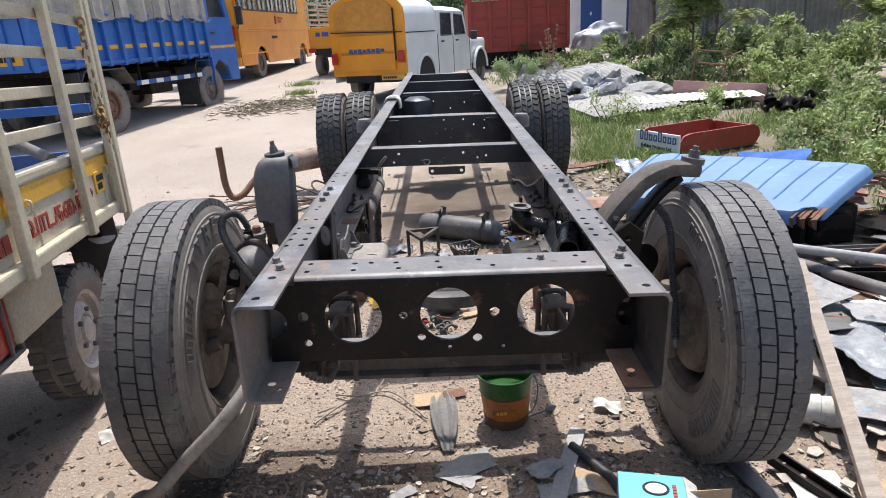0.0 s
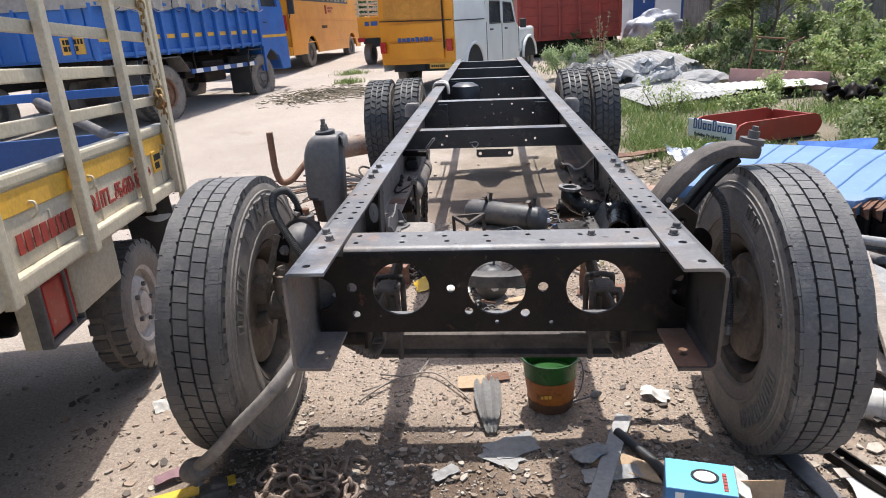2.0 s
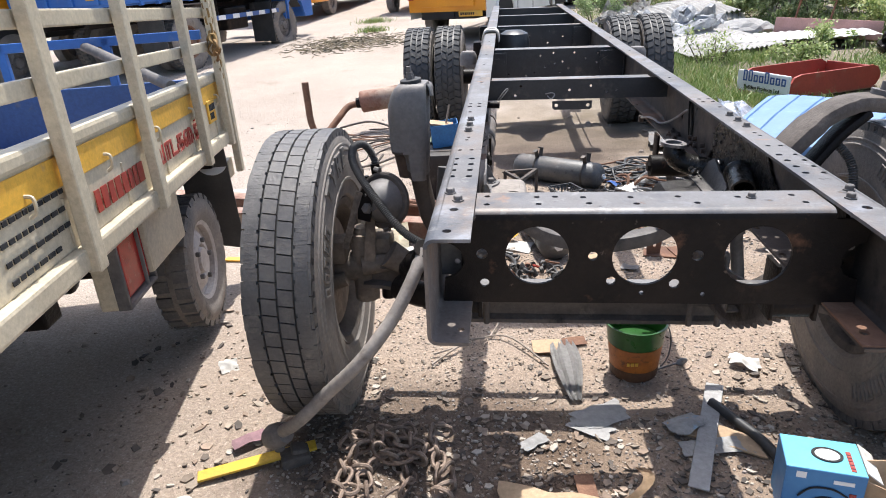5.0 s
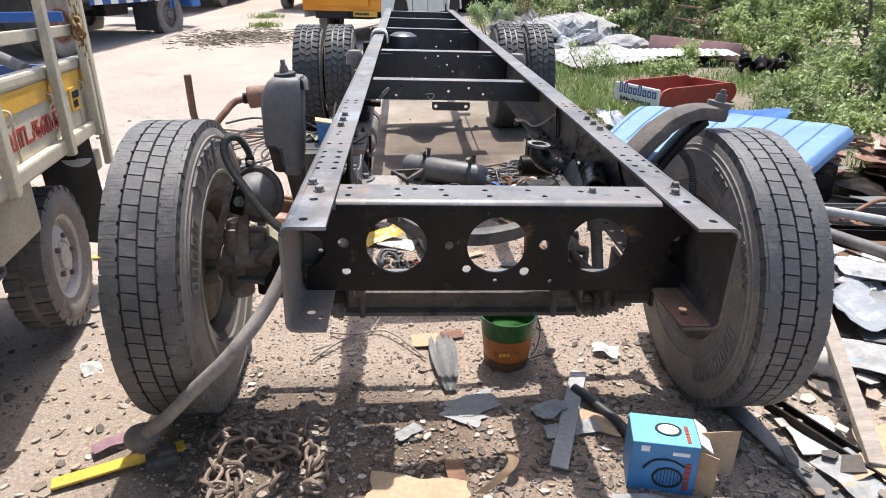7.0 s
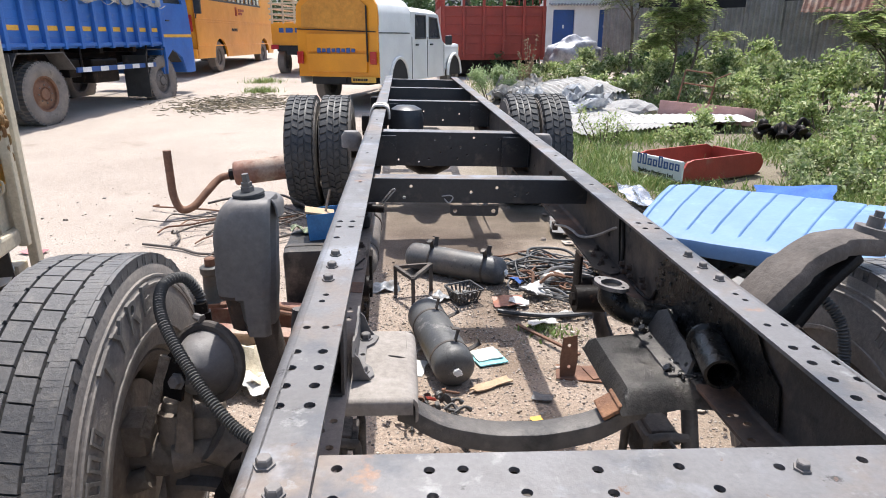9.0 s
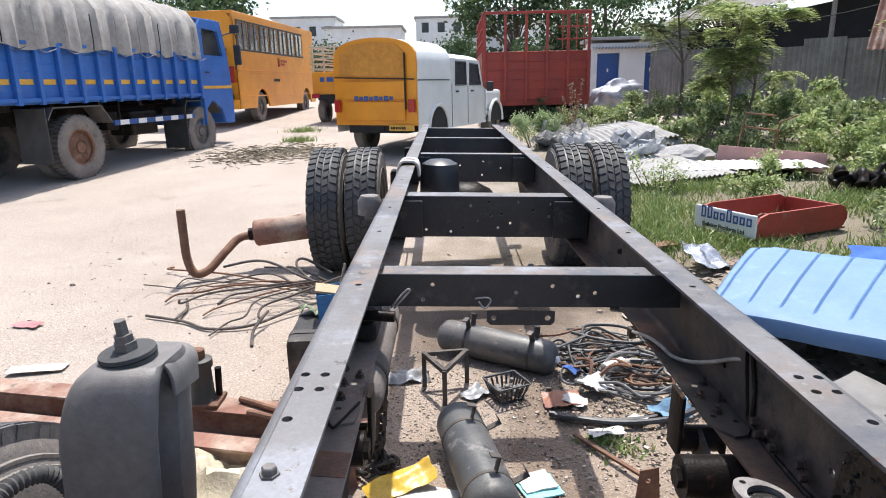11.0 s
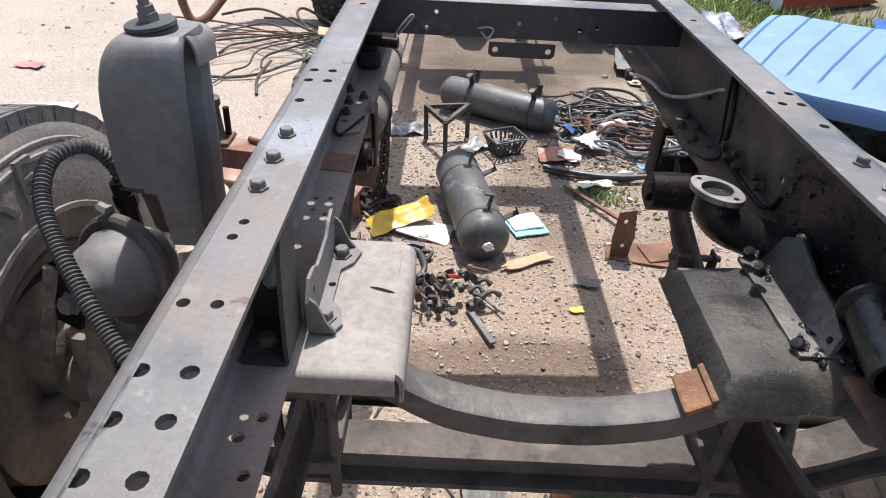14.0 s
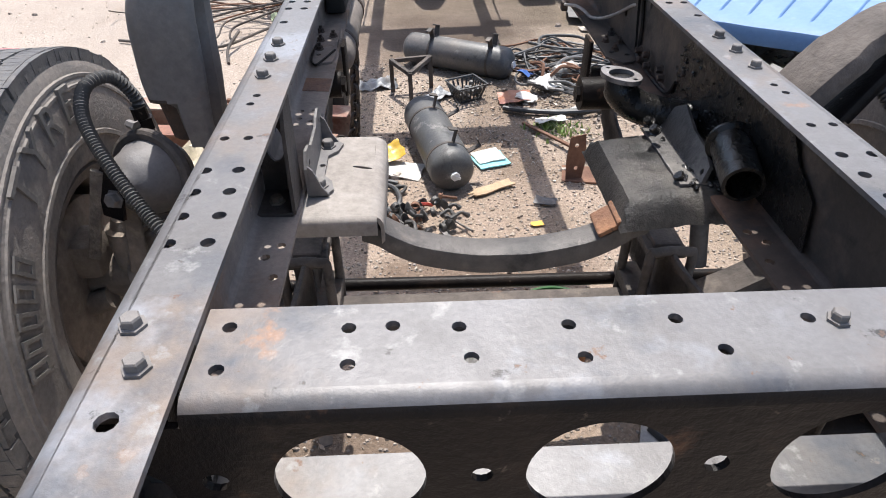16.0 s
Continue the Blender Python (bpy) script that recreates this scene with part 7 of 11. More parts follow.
tube(bm, curve_pts([(0.422, 1.0, 0.90), (0.42, 1.05, 0.858), (0.424, 1.27, 0.862), (0.424, 1.30, 0.90), (0.4225, 1.325, 0.985), (0.4225, 1.33, 1.03)], 6), 0.0045, 6)
part("brake_pipe", bm, M_BLACK, chassis, smooth=True)
# rear axle, springs, air reservoir, rag
bm = B()
tube(bm, [(-0.98, 5.42, 0.505), (-0.25, 5.42, 0.505)], 0.075, 16)
tube(bm, [(0.25, 5.42, 0.505), (0.98, 5.42, 0.505)], 0.075, 16)
lathe(bm, [(-0.27, 0.08), (-0.20, 0.16), (-0.08, 0.22), (0.08, 0.22), (0.20, 0.16), (0.27, 0.08)], 28, Matrix.Translation((0, 5.42, 0.505)))
tube(bm, [(0, 5.25, 0.52), (0, 5.05, 0.54), (0, 4.95, 0.545)], [0.14, 0.09, 0.06], 20)
part("rear_axle", bm, M_BLACK, chassis, smooth=True)
for sx in (-1, 1):
    x = sx * 0.50
    bm = B()
    for k in range(11):
        hl = 0.78 - 0.06 * k
        band(bm, [(x, y, 0.66 + 0.12 * ((y - 5.42) / 0.78) ** 2 - 0.012 * k) for y in np.linspace(5.42 - hl, 5.42 + hl, 12)], 0.075, 0.011)
    sp = part("leaf_spring", bm, M_BLACK, chassis)
    for y in (4.62, 6.22):
        bm = B()
        tube(bm, [(x - 0.06, y, 0.80), (x + 0.06, y, 0.80)], 0.04, 14)
        box(bm, (x, y, 0.86), (0.13, 0.12, 0.13), bevel=0.02)
        part("spring_hanger", bm, M_BLACK, sp, smooth=True)
    bm = B()
    lathe(bm, [(0, 0.055), (0.06, 0.055), (0.085, 0.04), (0.09, 0.001)], 20, basis((sx * 0.52, 2.93, 0.95), (0, 0, 1), (1, 0, 0)))
    box(bm, (sx * 0.48, 2.93, 0.945), (0.12, 0.10, 0.02), bevel=0.005)
    part("bump_stop", bm, M_DUSTYMETAL, chassis, smooth=True)
bm = B()
lathe(bm, [(0, 0.13), (0.15, 0.13), (0.21, 0.115), (0.235, 0.07), (0.24, 0.001)], 32, basis((-0.215, 4.30, 0.80), (0, 0, 1), (1, 0, 0)))
part("air_reservoir", bm, M_BLACKBLUE, chassis, "upright black air reservoir with domed top", smooth=True)
bm = B()
rr = random.Random(3)
for k in range(5):
    pts = [(-0.47 + 0.03 * rr.random(), 3.78 + 0.03 * k, 0.98 + 0.02 * rr.random()), (-0.44, 3.77 + 0.032 * k, 1.078), (-0.39, 3.79 + 0.03 * k, 1.085 + 0.01 * rr.random()), (-0.345, 3.78 + 0.035 * k, 1.075), (-0.335, 3.80 + 0.03 * k, 0.99 + 0.03 * rr.random())]
    band(bm, curve_pts(pts, 4), 0.05, 0.014)
solo("wrapped_rag", bm, surf("dirty_white_cloth", (0.52, 0.48, 0.44), (0.40, 0.36, 0.32), 8, 0.9, 0, 0.4, 40), "dirty white rag tied round the chassis rail", "rag", smooth=True)
bm = B()
chain_links(bm, [(-0.400, 2.40, 0.845), (-0.430, 2.37, 0.55), (-0.450, 2.38, 0.25), (-0.475, 2.40, 0.03)], 0.06, 0.008)
chain_links(bm, [(-0.405, 2.34, 0.845), (-0.425, 2.33, 0.50), (-0.455, 2.34, 0.20), (-0.500, 2.36, 0.05), (-0.46, 2.33, 0.055), (-0.43, 2.38, 0.03), (-0.47, 2.44, 0.03), (-0.55, 2.43, 0.05), (-0.58, 2.36, 0.03), (-0.52, 2.31, 0.05), (-0.44, 2.34, 0.07), (-0.40, 2.40, 0.03), (-0.46, 2.47, 0.03), (-0.56, 2.40, 0.08)], 0.06, 0.008)
solo("hoist_chain", bm, M_OLDCHAIN, "rusty hoist chain hanging inside the chassis rail", "chain", smooth=True)


# ---- the overgrown side: fence, shed, trees, weeds ----
def corrugated_sheet(name, m, w, l, pitch, amp, mat, label, category, torn=0.0, parent=None, sag=0.0, kind="", seed=0):
    """A corrugated sheet in the xy plane of m, its waves running along y."""
    bm = B()
    nx = int(w / pitch * 8)
    ny = 10
    rr = random.Random(seed)
    edge = [rr.uniform(0, torn) for _ in range(nx + 1)]
    rows = []
    for side in (0, 1):
        g = []
        for j in range(ny + 1):
            row = []
            for i in range(nx + 1):
                x = w * i / nx
                y = (l - edge[i] * (j / ny)) * j / ny
                z = amp * math.sin(2 * math.pi * x / pitch) + sag * math.sin(math.pi * x / w) * math.sin(math.pi * j / ny) - side * 0.004
                row.append(bm.verts.new((x, y, z)))
            g.append(row)
        rows.append(g)
    for g in rows:
        for a, b in zip(g[:-1], g[1:]):
            for i in range(nx):
                bm.faces.new((a[i], a[i + 1], b[i + 1], b[i]))
    t, u = rows
    for i in range(nx):
        bm.faces.new((t[0][i], t[0][i + 1], u[0][i + 1], u[0][i]))
        bm.faces.new((t[ny][i], t[ny][i + 1], u[ny][i + 1], u[ny][i]))
    for j in range(ny):
        bm.faces.new((t[j][0], t[j + 1][0], u[j + 1][0], u[j][0]))
        bm.faces.new((t[j][nx], t[j + 1][nx], u[j + 1][nx], u[j][nx]))
    if parent:
        return part(name, bm, mat, parent, label, m=m, smooth=True)
    return solo(name, bm, mat, label, category, m, True, kind=kind)


def leaf(bm, p, d, up, ln, wd):
    """One folded leaf at p along d."""
    d = d.normalized()
    s = d.cross(up)
    s = s.normalized() if s.length > 1e-4 else d.orthogonal().normalized()
    n = s.cross(d)
    a, b = bm.verts.new(p), bm.verts.new(p + d * ln)
    l = bm.verts.new(p + d * ln * 0.45 + s * wd + n * wd * 0.35)
    r = bm.verts.new(p + d * ln * 0.45 - s * wd + n * wd * 0.35)
    bm.faces.new((a, l, b)), bm.faces.new((a, b, r))


def rdir(rr, up=0.3):
    v = Vector((rr.gauss(0, 1), rr.gauss(0, 1), rr.gauss(0, 1) + up))
    return v.normalized()


def bush(name, x, y, w, h, n, ln, mat, label, seed, wide=1.0, stems=7, group="weeds and bushes"):
    """A weedy bush: stems from the ground, leaves in clumps along them, ragged outline."""
    rr = random.Random(seed)
    base = Vector((x, y, ground_z(x, y) - 0.02))
    v = thing(name, Matrix.Translation(base), label, "bush", group)
    sb, lb = B(), B()
    tips = []
    for i in range(stems):
        a = rr.uniform(0, 2 * math.pi)
        r = w * 0.5 * math.sqrt(rr.random())
        hh = h * rr.uniform(0.55, 1.0) * (1 - 0.35 * (r / (w * 0.5)) ** 2)
        b0 = Vector((0.35 * r * math.cos(a), 0.35 * r * math.sin(a) * wide, 0))
        top = Vector((r * math.cos(a), r * math.sin(a) * wide, hh))
        mid = b0.lerp(top, 0.5) + Vector((rr.uniform(-0.1, 0.1), rr.uniform(-0.1, 0.1), 0.05)) * w
        line = curve_pts([b0, mid, top], 5)
        tube(sb, line, [0.016 * h * (1 - 0.85 * k / (len(line) - 1)) + 0.002 for k in range(len(line))], 5)
        tips.append(line)
        for _ in range(3):
            k = rr.randint(3, len(line) - 2)
            q = line[k] + rdir(rr, 0.4) * h * rr.uniform(0.12, 0.3)
            tube(sb, [line[k], line[k].lerp(q, 0.5) + Vector((0, 0, 0.02)), q], [0.006 * h, 0.004 * h, 0.002], 4)
            tips.append([line[k], line[k].lerp(q, 0.35), line[k].lerp(q, 0.7), q])
    for _ in range(n):
        line = tips[rr.randrange(len(tips))]
        k = min(len(line) - 1, int(len(line) * (0.35 + 0.65 * rr.random() ** 0.7)))
        p = line[k] + Vector((rr.gauss(0, 1), rr.gauss(0, 1), rr.gauss(0, 0.8))) * 0.065 * (0.5 + h * 0.5)
        if p.z < 0.02:
            p.z = 0.02 + rr.random() * 0.05
        leaf(lb, p, rdir(rr, 0.15), rdir(rr, 1.2), ln * rr.uniform(0.7, 1.8), ln * rr.uniform(0.22, 0.46))
    part("stem", sb, M_BARK, v)
    part("foliage", lb, mat, v)
    return v


def feathery_tree(name, x, y, h, fronds, seed, spread, label, mat, lean=(0, 0)):
    """A thin young tree with long compound leaves."""
    rr = random.Random(seed)
    base = Vector((x, y, ground_z(x, y) - 0.03))
    v = thing(name, Matrix.Translation(base), label, "tree", "young trees")
    sb, lb = B(), B()
    trunk = curve_pts([(0, 0, 0), (0.08 + lean[0] * 0.3, 0.03, h * 0.35), (lean[0] * 0.6 - 0.05, lean[1] * 0.6, h * 0.7), (lean[0], lean[1], h)], 6)
    tube(sb, trunk, [0.035 * (1 - 0.8 * k / (len(trunk) - 1)) * max(1, h / 2.5) for k in range(len(trunk))], 8)
    limbs = [trunk]
    for i in range(10):
        k = rr.randint(6, len(trunk) - 2)
        a = rr.uniform(0, 2 * math.pi)
        q = trunk[k] + Vector((math.cos(a), math.sin(a), rr.uniform(0.15, 0.8))) * spread * rr.uniform(0.4, 0.9)
        ln = curve_pts([trunk[k], trunk[k].lerp(q, 0.5) + Vector((0, 0, 0.12)), q], 5)
        tube(sb, ln, [0.014 * (1 - 0.8 * j / (len(ln) - 1)) + 0.002 for j in range(len(ln))], 5)
        limbs.append(ln)
    for _ in range(fronds):
        li = limbs[rr.randrange(len(limbs))]
        k = rr.randint(len(li) // 2, len(li) - 1)
        p = li[k] + Vector((rr.gauss(0, 0.05), rr.gauss(0, 0.05), rr.gauss(0, 0.05)))
        d = rdir(rr, 0.25)
        d.z = abs(d.z) * 0.5
        L = rr.uniform(0.25, 0.5) * (0.7 + 0.3 * spread)
        line = [p + d * L * t + Vector((0, 0, -L * 0.55 * t * t + 0.1 * L * t)) for t in np.linspace(0, 1, 11)]
        s = d.cross(Vector((0, 0, 1))).normalized()
        tube(sb, line[::2], 0.003, 3)
        for j in range(1, 11):
            for sg in (-1, 1):
                leaf(lb, line[j], (s * sg + d * 0.35 + Vector((0, 0, rr.uniform(-0.15, 0.1)))), Vector((0, 0, 1)), 0.115 * (1 - 0.4 * abs(j - 5) / 6), 0.026)
    part("trunk", sb, M_BARK, v)
    part("crown", lb, mat, v)


def grass_patch(name, spots, n, hmin, hmax, mat, label, seed):
    rr = random.Random(seed)
    bm = B()
    for _ in range(n):
        cx, cy, rx, ry = spots[rr.randrange(len(spots))]
        x, y = cx + rr.gauss(0, 0.45) * rx, cy + rr.gauss(0, 0.45) * ry
        z = ground_z(x, y)
        h = rr.uniform(hmin, hmax)
        d = Vector((rr.gauss(0, 0.45), rr.gauss(0, 0.45), 1)).normalized()
        s = Vector((-d.y, d.x, 0.0)) + Vector((rr.gauss(0, 1), rr.gauss(0, 1), 0))
        s = s.normalized() * rr.uniform(0.004, 0.009)
        p = Vector((x, y, z - 0.01))
        m = p + d * h * 0.55
        t = p + d * h + Vector((d.x, d.y, -0.15)) * h * 0.4
        a, b, c, e, f = (bm.verts.new(q) for q in (p - s, p + s, m + s * 0.8, m - s * 0.8, t))
        bm.faces.new((a, b, c, e)), bm.faces.new((e, c, f))
    solo(name, bm, mat, label, "grass", kind="stuff")


# fence of weathered corrugated sheets
fa, fb = Vector((5.9, 19.5, 0)), Vector((10.6, 13.2, 0))
fd = (fb - fa).normalized()
flen = (fb - fa).length
fence = thing("sheet_fence", basis((fa.x, fa.y, rise(17) - 0.1), fd, (0, 0, 1)), "tall fence of weathered grey corrugated sheets", "fence")
k = 0
d = 0.0
while d < flen + 4:
    rr = random.Random(k)
    corrugated_sheet("fence_sheet", basis((d, rr.uniform(-0.08, 0.08), 0.02 * (k % 2)), (1, 0, 0), (rr.uniform(-0.02, 0.02), 1, 0)), 0.95, 1.95 + rr.uniform(-0.15, 0.1), 0.13, 0.022, M_FENCE, "", "", parent=fence, seed=k)
    k += 1
    d += 0.86
# big open shed behind the fence, inside shade painted as near-black wall; sheet roof
shed = thing("workshop_shed", Matrix.Translation((0, 0, rise(20))), "long dark workshop shed with sheet roof behind the fence", "shed")
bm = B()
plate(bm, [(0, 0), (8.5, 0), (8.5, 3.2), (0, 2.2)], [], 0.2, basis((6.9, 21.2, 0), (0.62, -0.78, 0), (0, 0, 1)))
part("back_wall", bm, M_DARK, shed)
corrugated_sheet("roof", basis((6.2, 20.6, 2.42), (0.60, -0.78, 0.10), (0.75, 0.58, 0.30)), 9.5, 4.0, 0.2, 0.03, M_FENCE, "", "", parent=shed)
for i in range(4):
    bm = B()
    p = Vector((6.9, 19.9, 0)) + Vector((0.6, -0.78, 0)) * (2.1 * i)
    tube(bm, [p, p + Vector((0, 0, 2.45 + 0.2 * i))], 0.06, 8)
    part("post", bm, M_WOOD, shed)
corrugated_sheet("rusty_roof_sheet", basis((8.6, 13.9, 2.02), (0.70, -0.70, 0.0), (0.35, 0.35, 0.85)), 2.6, 1.6, 0.13, 0.02, M_REDOX, "rusty red corrugated sheet on the shed side", "sheet")
bm = B()
tube(bm, curve_pts([(6.3, 17.5, 3.0), (8.0, 15.6, 2.75), (9.8, 13.6, 3.15)], 6), 0.012, 5)
solo("overhead_wire", bm, M_DARK, "thin wire strung above the fence", "wire")

# white shed with blue door
hut = thing("small_hut", pose(4.95, 23.2, rise(23.2), 0, 0, -4), "small whitewashed hut with blue door and sheet awning", "hut")
bm = B()
plate(bm, [(0, 0), (2.35, 0), (2.35, 2.05), (0, 2.05)], [[(0.22, 0.0 + 0.02), (0.98, 0.02), (0.98, 1.72), (0.22, 1.72)], [(1.85, 0.02), (2.25, 0.02), (2.25, 1.72), (1.85, 1.72)]], 0.15, basis((0, 0, 0), (1, 0, 0), (0, 0, 1)))
box(bm, (-0.04, 0.0, 1.0), (0.22, 0.35, 2.05), bevel=0.02)
box(bm, (1.2, 1.2, 1.0), (2.3, 2.0, 2.0))
part("wall", bm, M_WHITE, hut)
for x0, w in ((0.22, 0.76), (1.85, 0.40)):
    bm = B()
    box(bm, (x0 + w / 2, -0.02, 0.87), (w - 0.02, 0.05, 1.69), bevel=0.008)
    dr = part("door", bm, M_DEEPBLUE, hut, "blue painted door")
    bm = B()
    box(bm, (x0 + w * 0.5, -0.055, 1.15), (0.05, 0.03, 0.12), bevel=0.008)
    part("latch", bm, M_WHITE, dr)
corrugated_sheet("awning", basis((0.05, -0.35, 1.86), (1, 0, 0), (0, 0.95, 0.30)), 2.35, 0.6, 0.11, 0.025, M_ASBESTOS, "", "", parent=hut)
bm = B()
box(bm, (1.2, 0.9, 2.2), (2.6, 2.4, 0.10), bevel=0.02)
part("roof_slab", bm, M_CONCRETE, hut)
# leaning grey slab, tarpaulin-covered motorcycle
bm = B()
box(bm, (0, 0, 1.25), (0.85, 0.05, 2.5), bevel=0.01)
solo("grey_slab", bm, M_CONCRETE, "tall grey sheet slab standing on edge", "slab", pose(6.55, 20.0, rise(20) - 0.05, 4, 3, -8))
bm = B()
bmesh.ops.create_icosphere(bm, subdivisions=4, radius=1.0)
for vv in bm.verts:
    n0 = noise.noise(vv.co * 2.1) * 0.22 + noise.noise(vv.co * 6) * 0.07
    vv.co = Vector((vv.co.x * 1.0, vv.co.y * 0.5, max(vv.co.z, -0.5) * 0.62)) * (1 + n0)
solo("covered_motorcycle", bm, surf("silver_tarpaulin", (0.40, 0.41, 0.44), (0.22, 0.23, 0.26), 4, 0.45, 0.3, 0.3, 14), "motorcycle under a crumpled silver-grey cover", "motorcycle", pose(5.35, 20.6, rise(20.6) + 0.30, 0, 0, 15), smooth=True)

# far trees and houses that close the view
for i, (x, y, h, w) in enumerate([(-16, 44, 7, 6), (-9, 50, 3.6, 6), (-3, 56, 3.4, 6), (3.5, 34, 6.0, 4.5), (6.0, 33, 6.5, 4.5), (9, 38, 7, 6), (-24, 40, 8, 7), (14, 34, 7, 6), (1.2, 48, 3.6, 5), (19, 26, 7, 6), (-13, 36, 6, 5)]):
    rr = random.Random(40 + i)
    v = thing("far_tree", Matrix.Translation((x, y, 0.9)), "dark leafy tree far behind the yard", "tree", "trees behind the yard")
    sb, lb = B(), B()
    tube(sb, [(0, 0, 0), (0.1, 0, h * 0.4), (0, 0.1, h * 0.7)], [0.22, 0.15, 0.07], 7)
    cl = [Vector((rr.gauss(0, 0.28) * w, rr.gauss(0, 0.28) * w, h * rr.uniform(0.30, 0.95))) for _ in range(16)]
    for c in cl:
        tube(sb, [(0, 0, h * 0.35), c * 0.6 + Vector((0, 0, h * 0.15)), c], [0.07, 0.04, 0.015], 4)
        for _ in range(230):
            p = c + Vector((rr.gauss(0, 1), rr.gauss(0, 1), rr.gauss(0, 0.7))) * w * 0.11
            leaf(lb, p, rdir(rr, 0.0), rdir(rr, 1.0), rr.uniform(0.15, 0.32), rr.uniform(0.06, 0.12))
    part("trunk", sb, M_BARK, v)
    part("crown", lb, M_LEAFDARK, v)
for i, (x, y, w, h) in enumerate([(-14, 78, 9, 7), (-3.5, 84, 7, 8.5), (3.5, 90, 8, 10), (9, 82, 6, 7.5), (-22, 86, 8, 9)]):
    hb = thing("far_house", Matrix.Translation((x, y, 1.0)), "pale flat-roofed house far away", "house", "far houses")
    bm = B()
    wins = [[(wx, wz), (wx + 0.9, wz), (wx + 0.9, wz + 1.2), (wx, wz + 1.2)] for wx in np.arange(0.7, w - 1.2, 2.0) for wz in np.arange(1.0, h - 1.6, 2.9)]
    plate(bm, [(0, 0), (w, 0), (w, h), (0, h)], wins, 0.3, basis((0, 0, 0), (1, 0, 0), (0, 0, 1)))
    box(bm, (w / 2, 4, h / 2), (w, 7, h))
    part("wall", bm, M_WHITE, hb)
    bm = B()
    box(bm, (w / 2, 3.5, h + 0.1), (w + 0.4, 8, 0.25))
    part("roof", bm, M_CONCRETE, hb)
    for q in wins:
        bm = B()
        plate(bm, q, [], 0.05, basis((0, 0.1, 0), (1, 0, 0), (0, 0, 1)))
        part("window", bm, M_DARKGLASS, hb)

M_LEAFPALE = island_leaf("pale_leaves", (0.22, 0.31, 0.12), (0.32, 0.41, 0.19), (0.42, 0.48, 0.28))
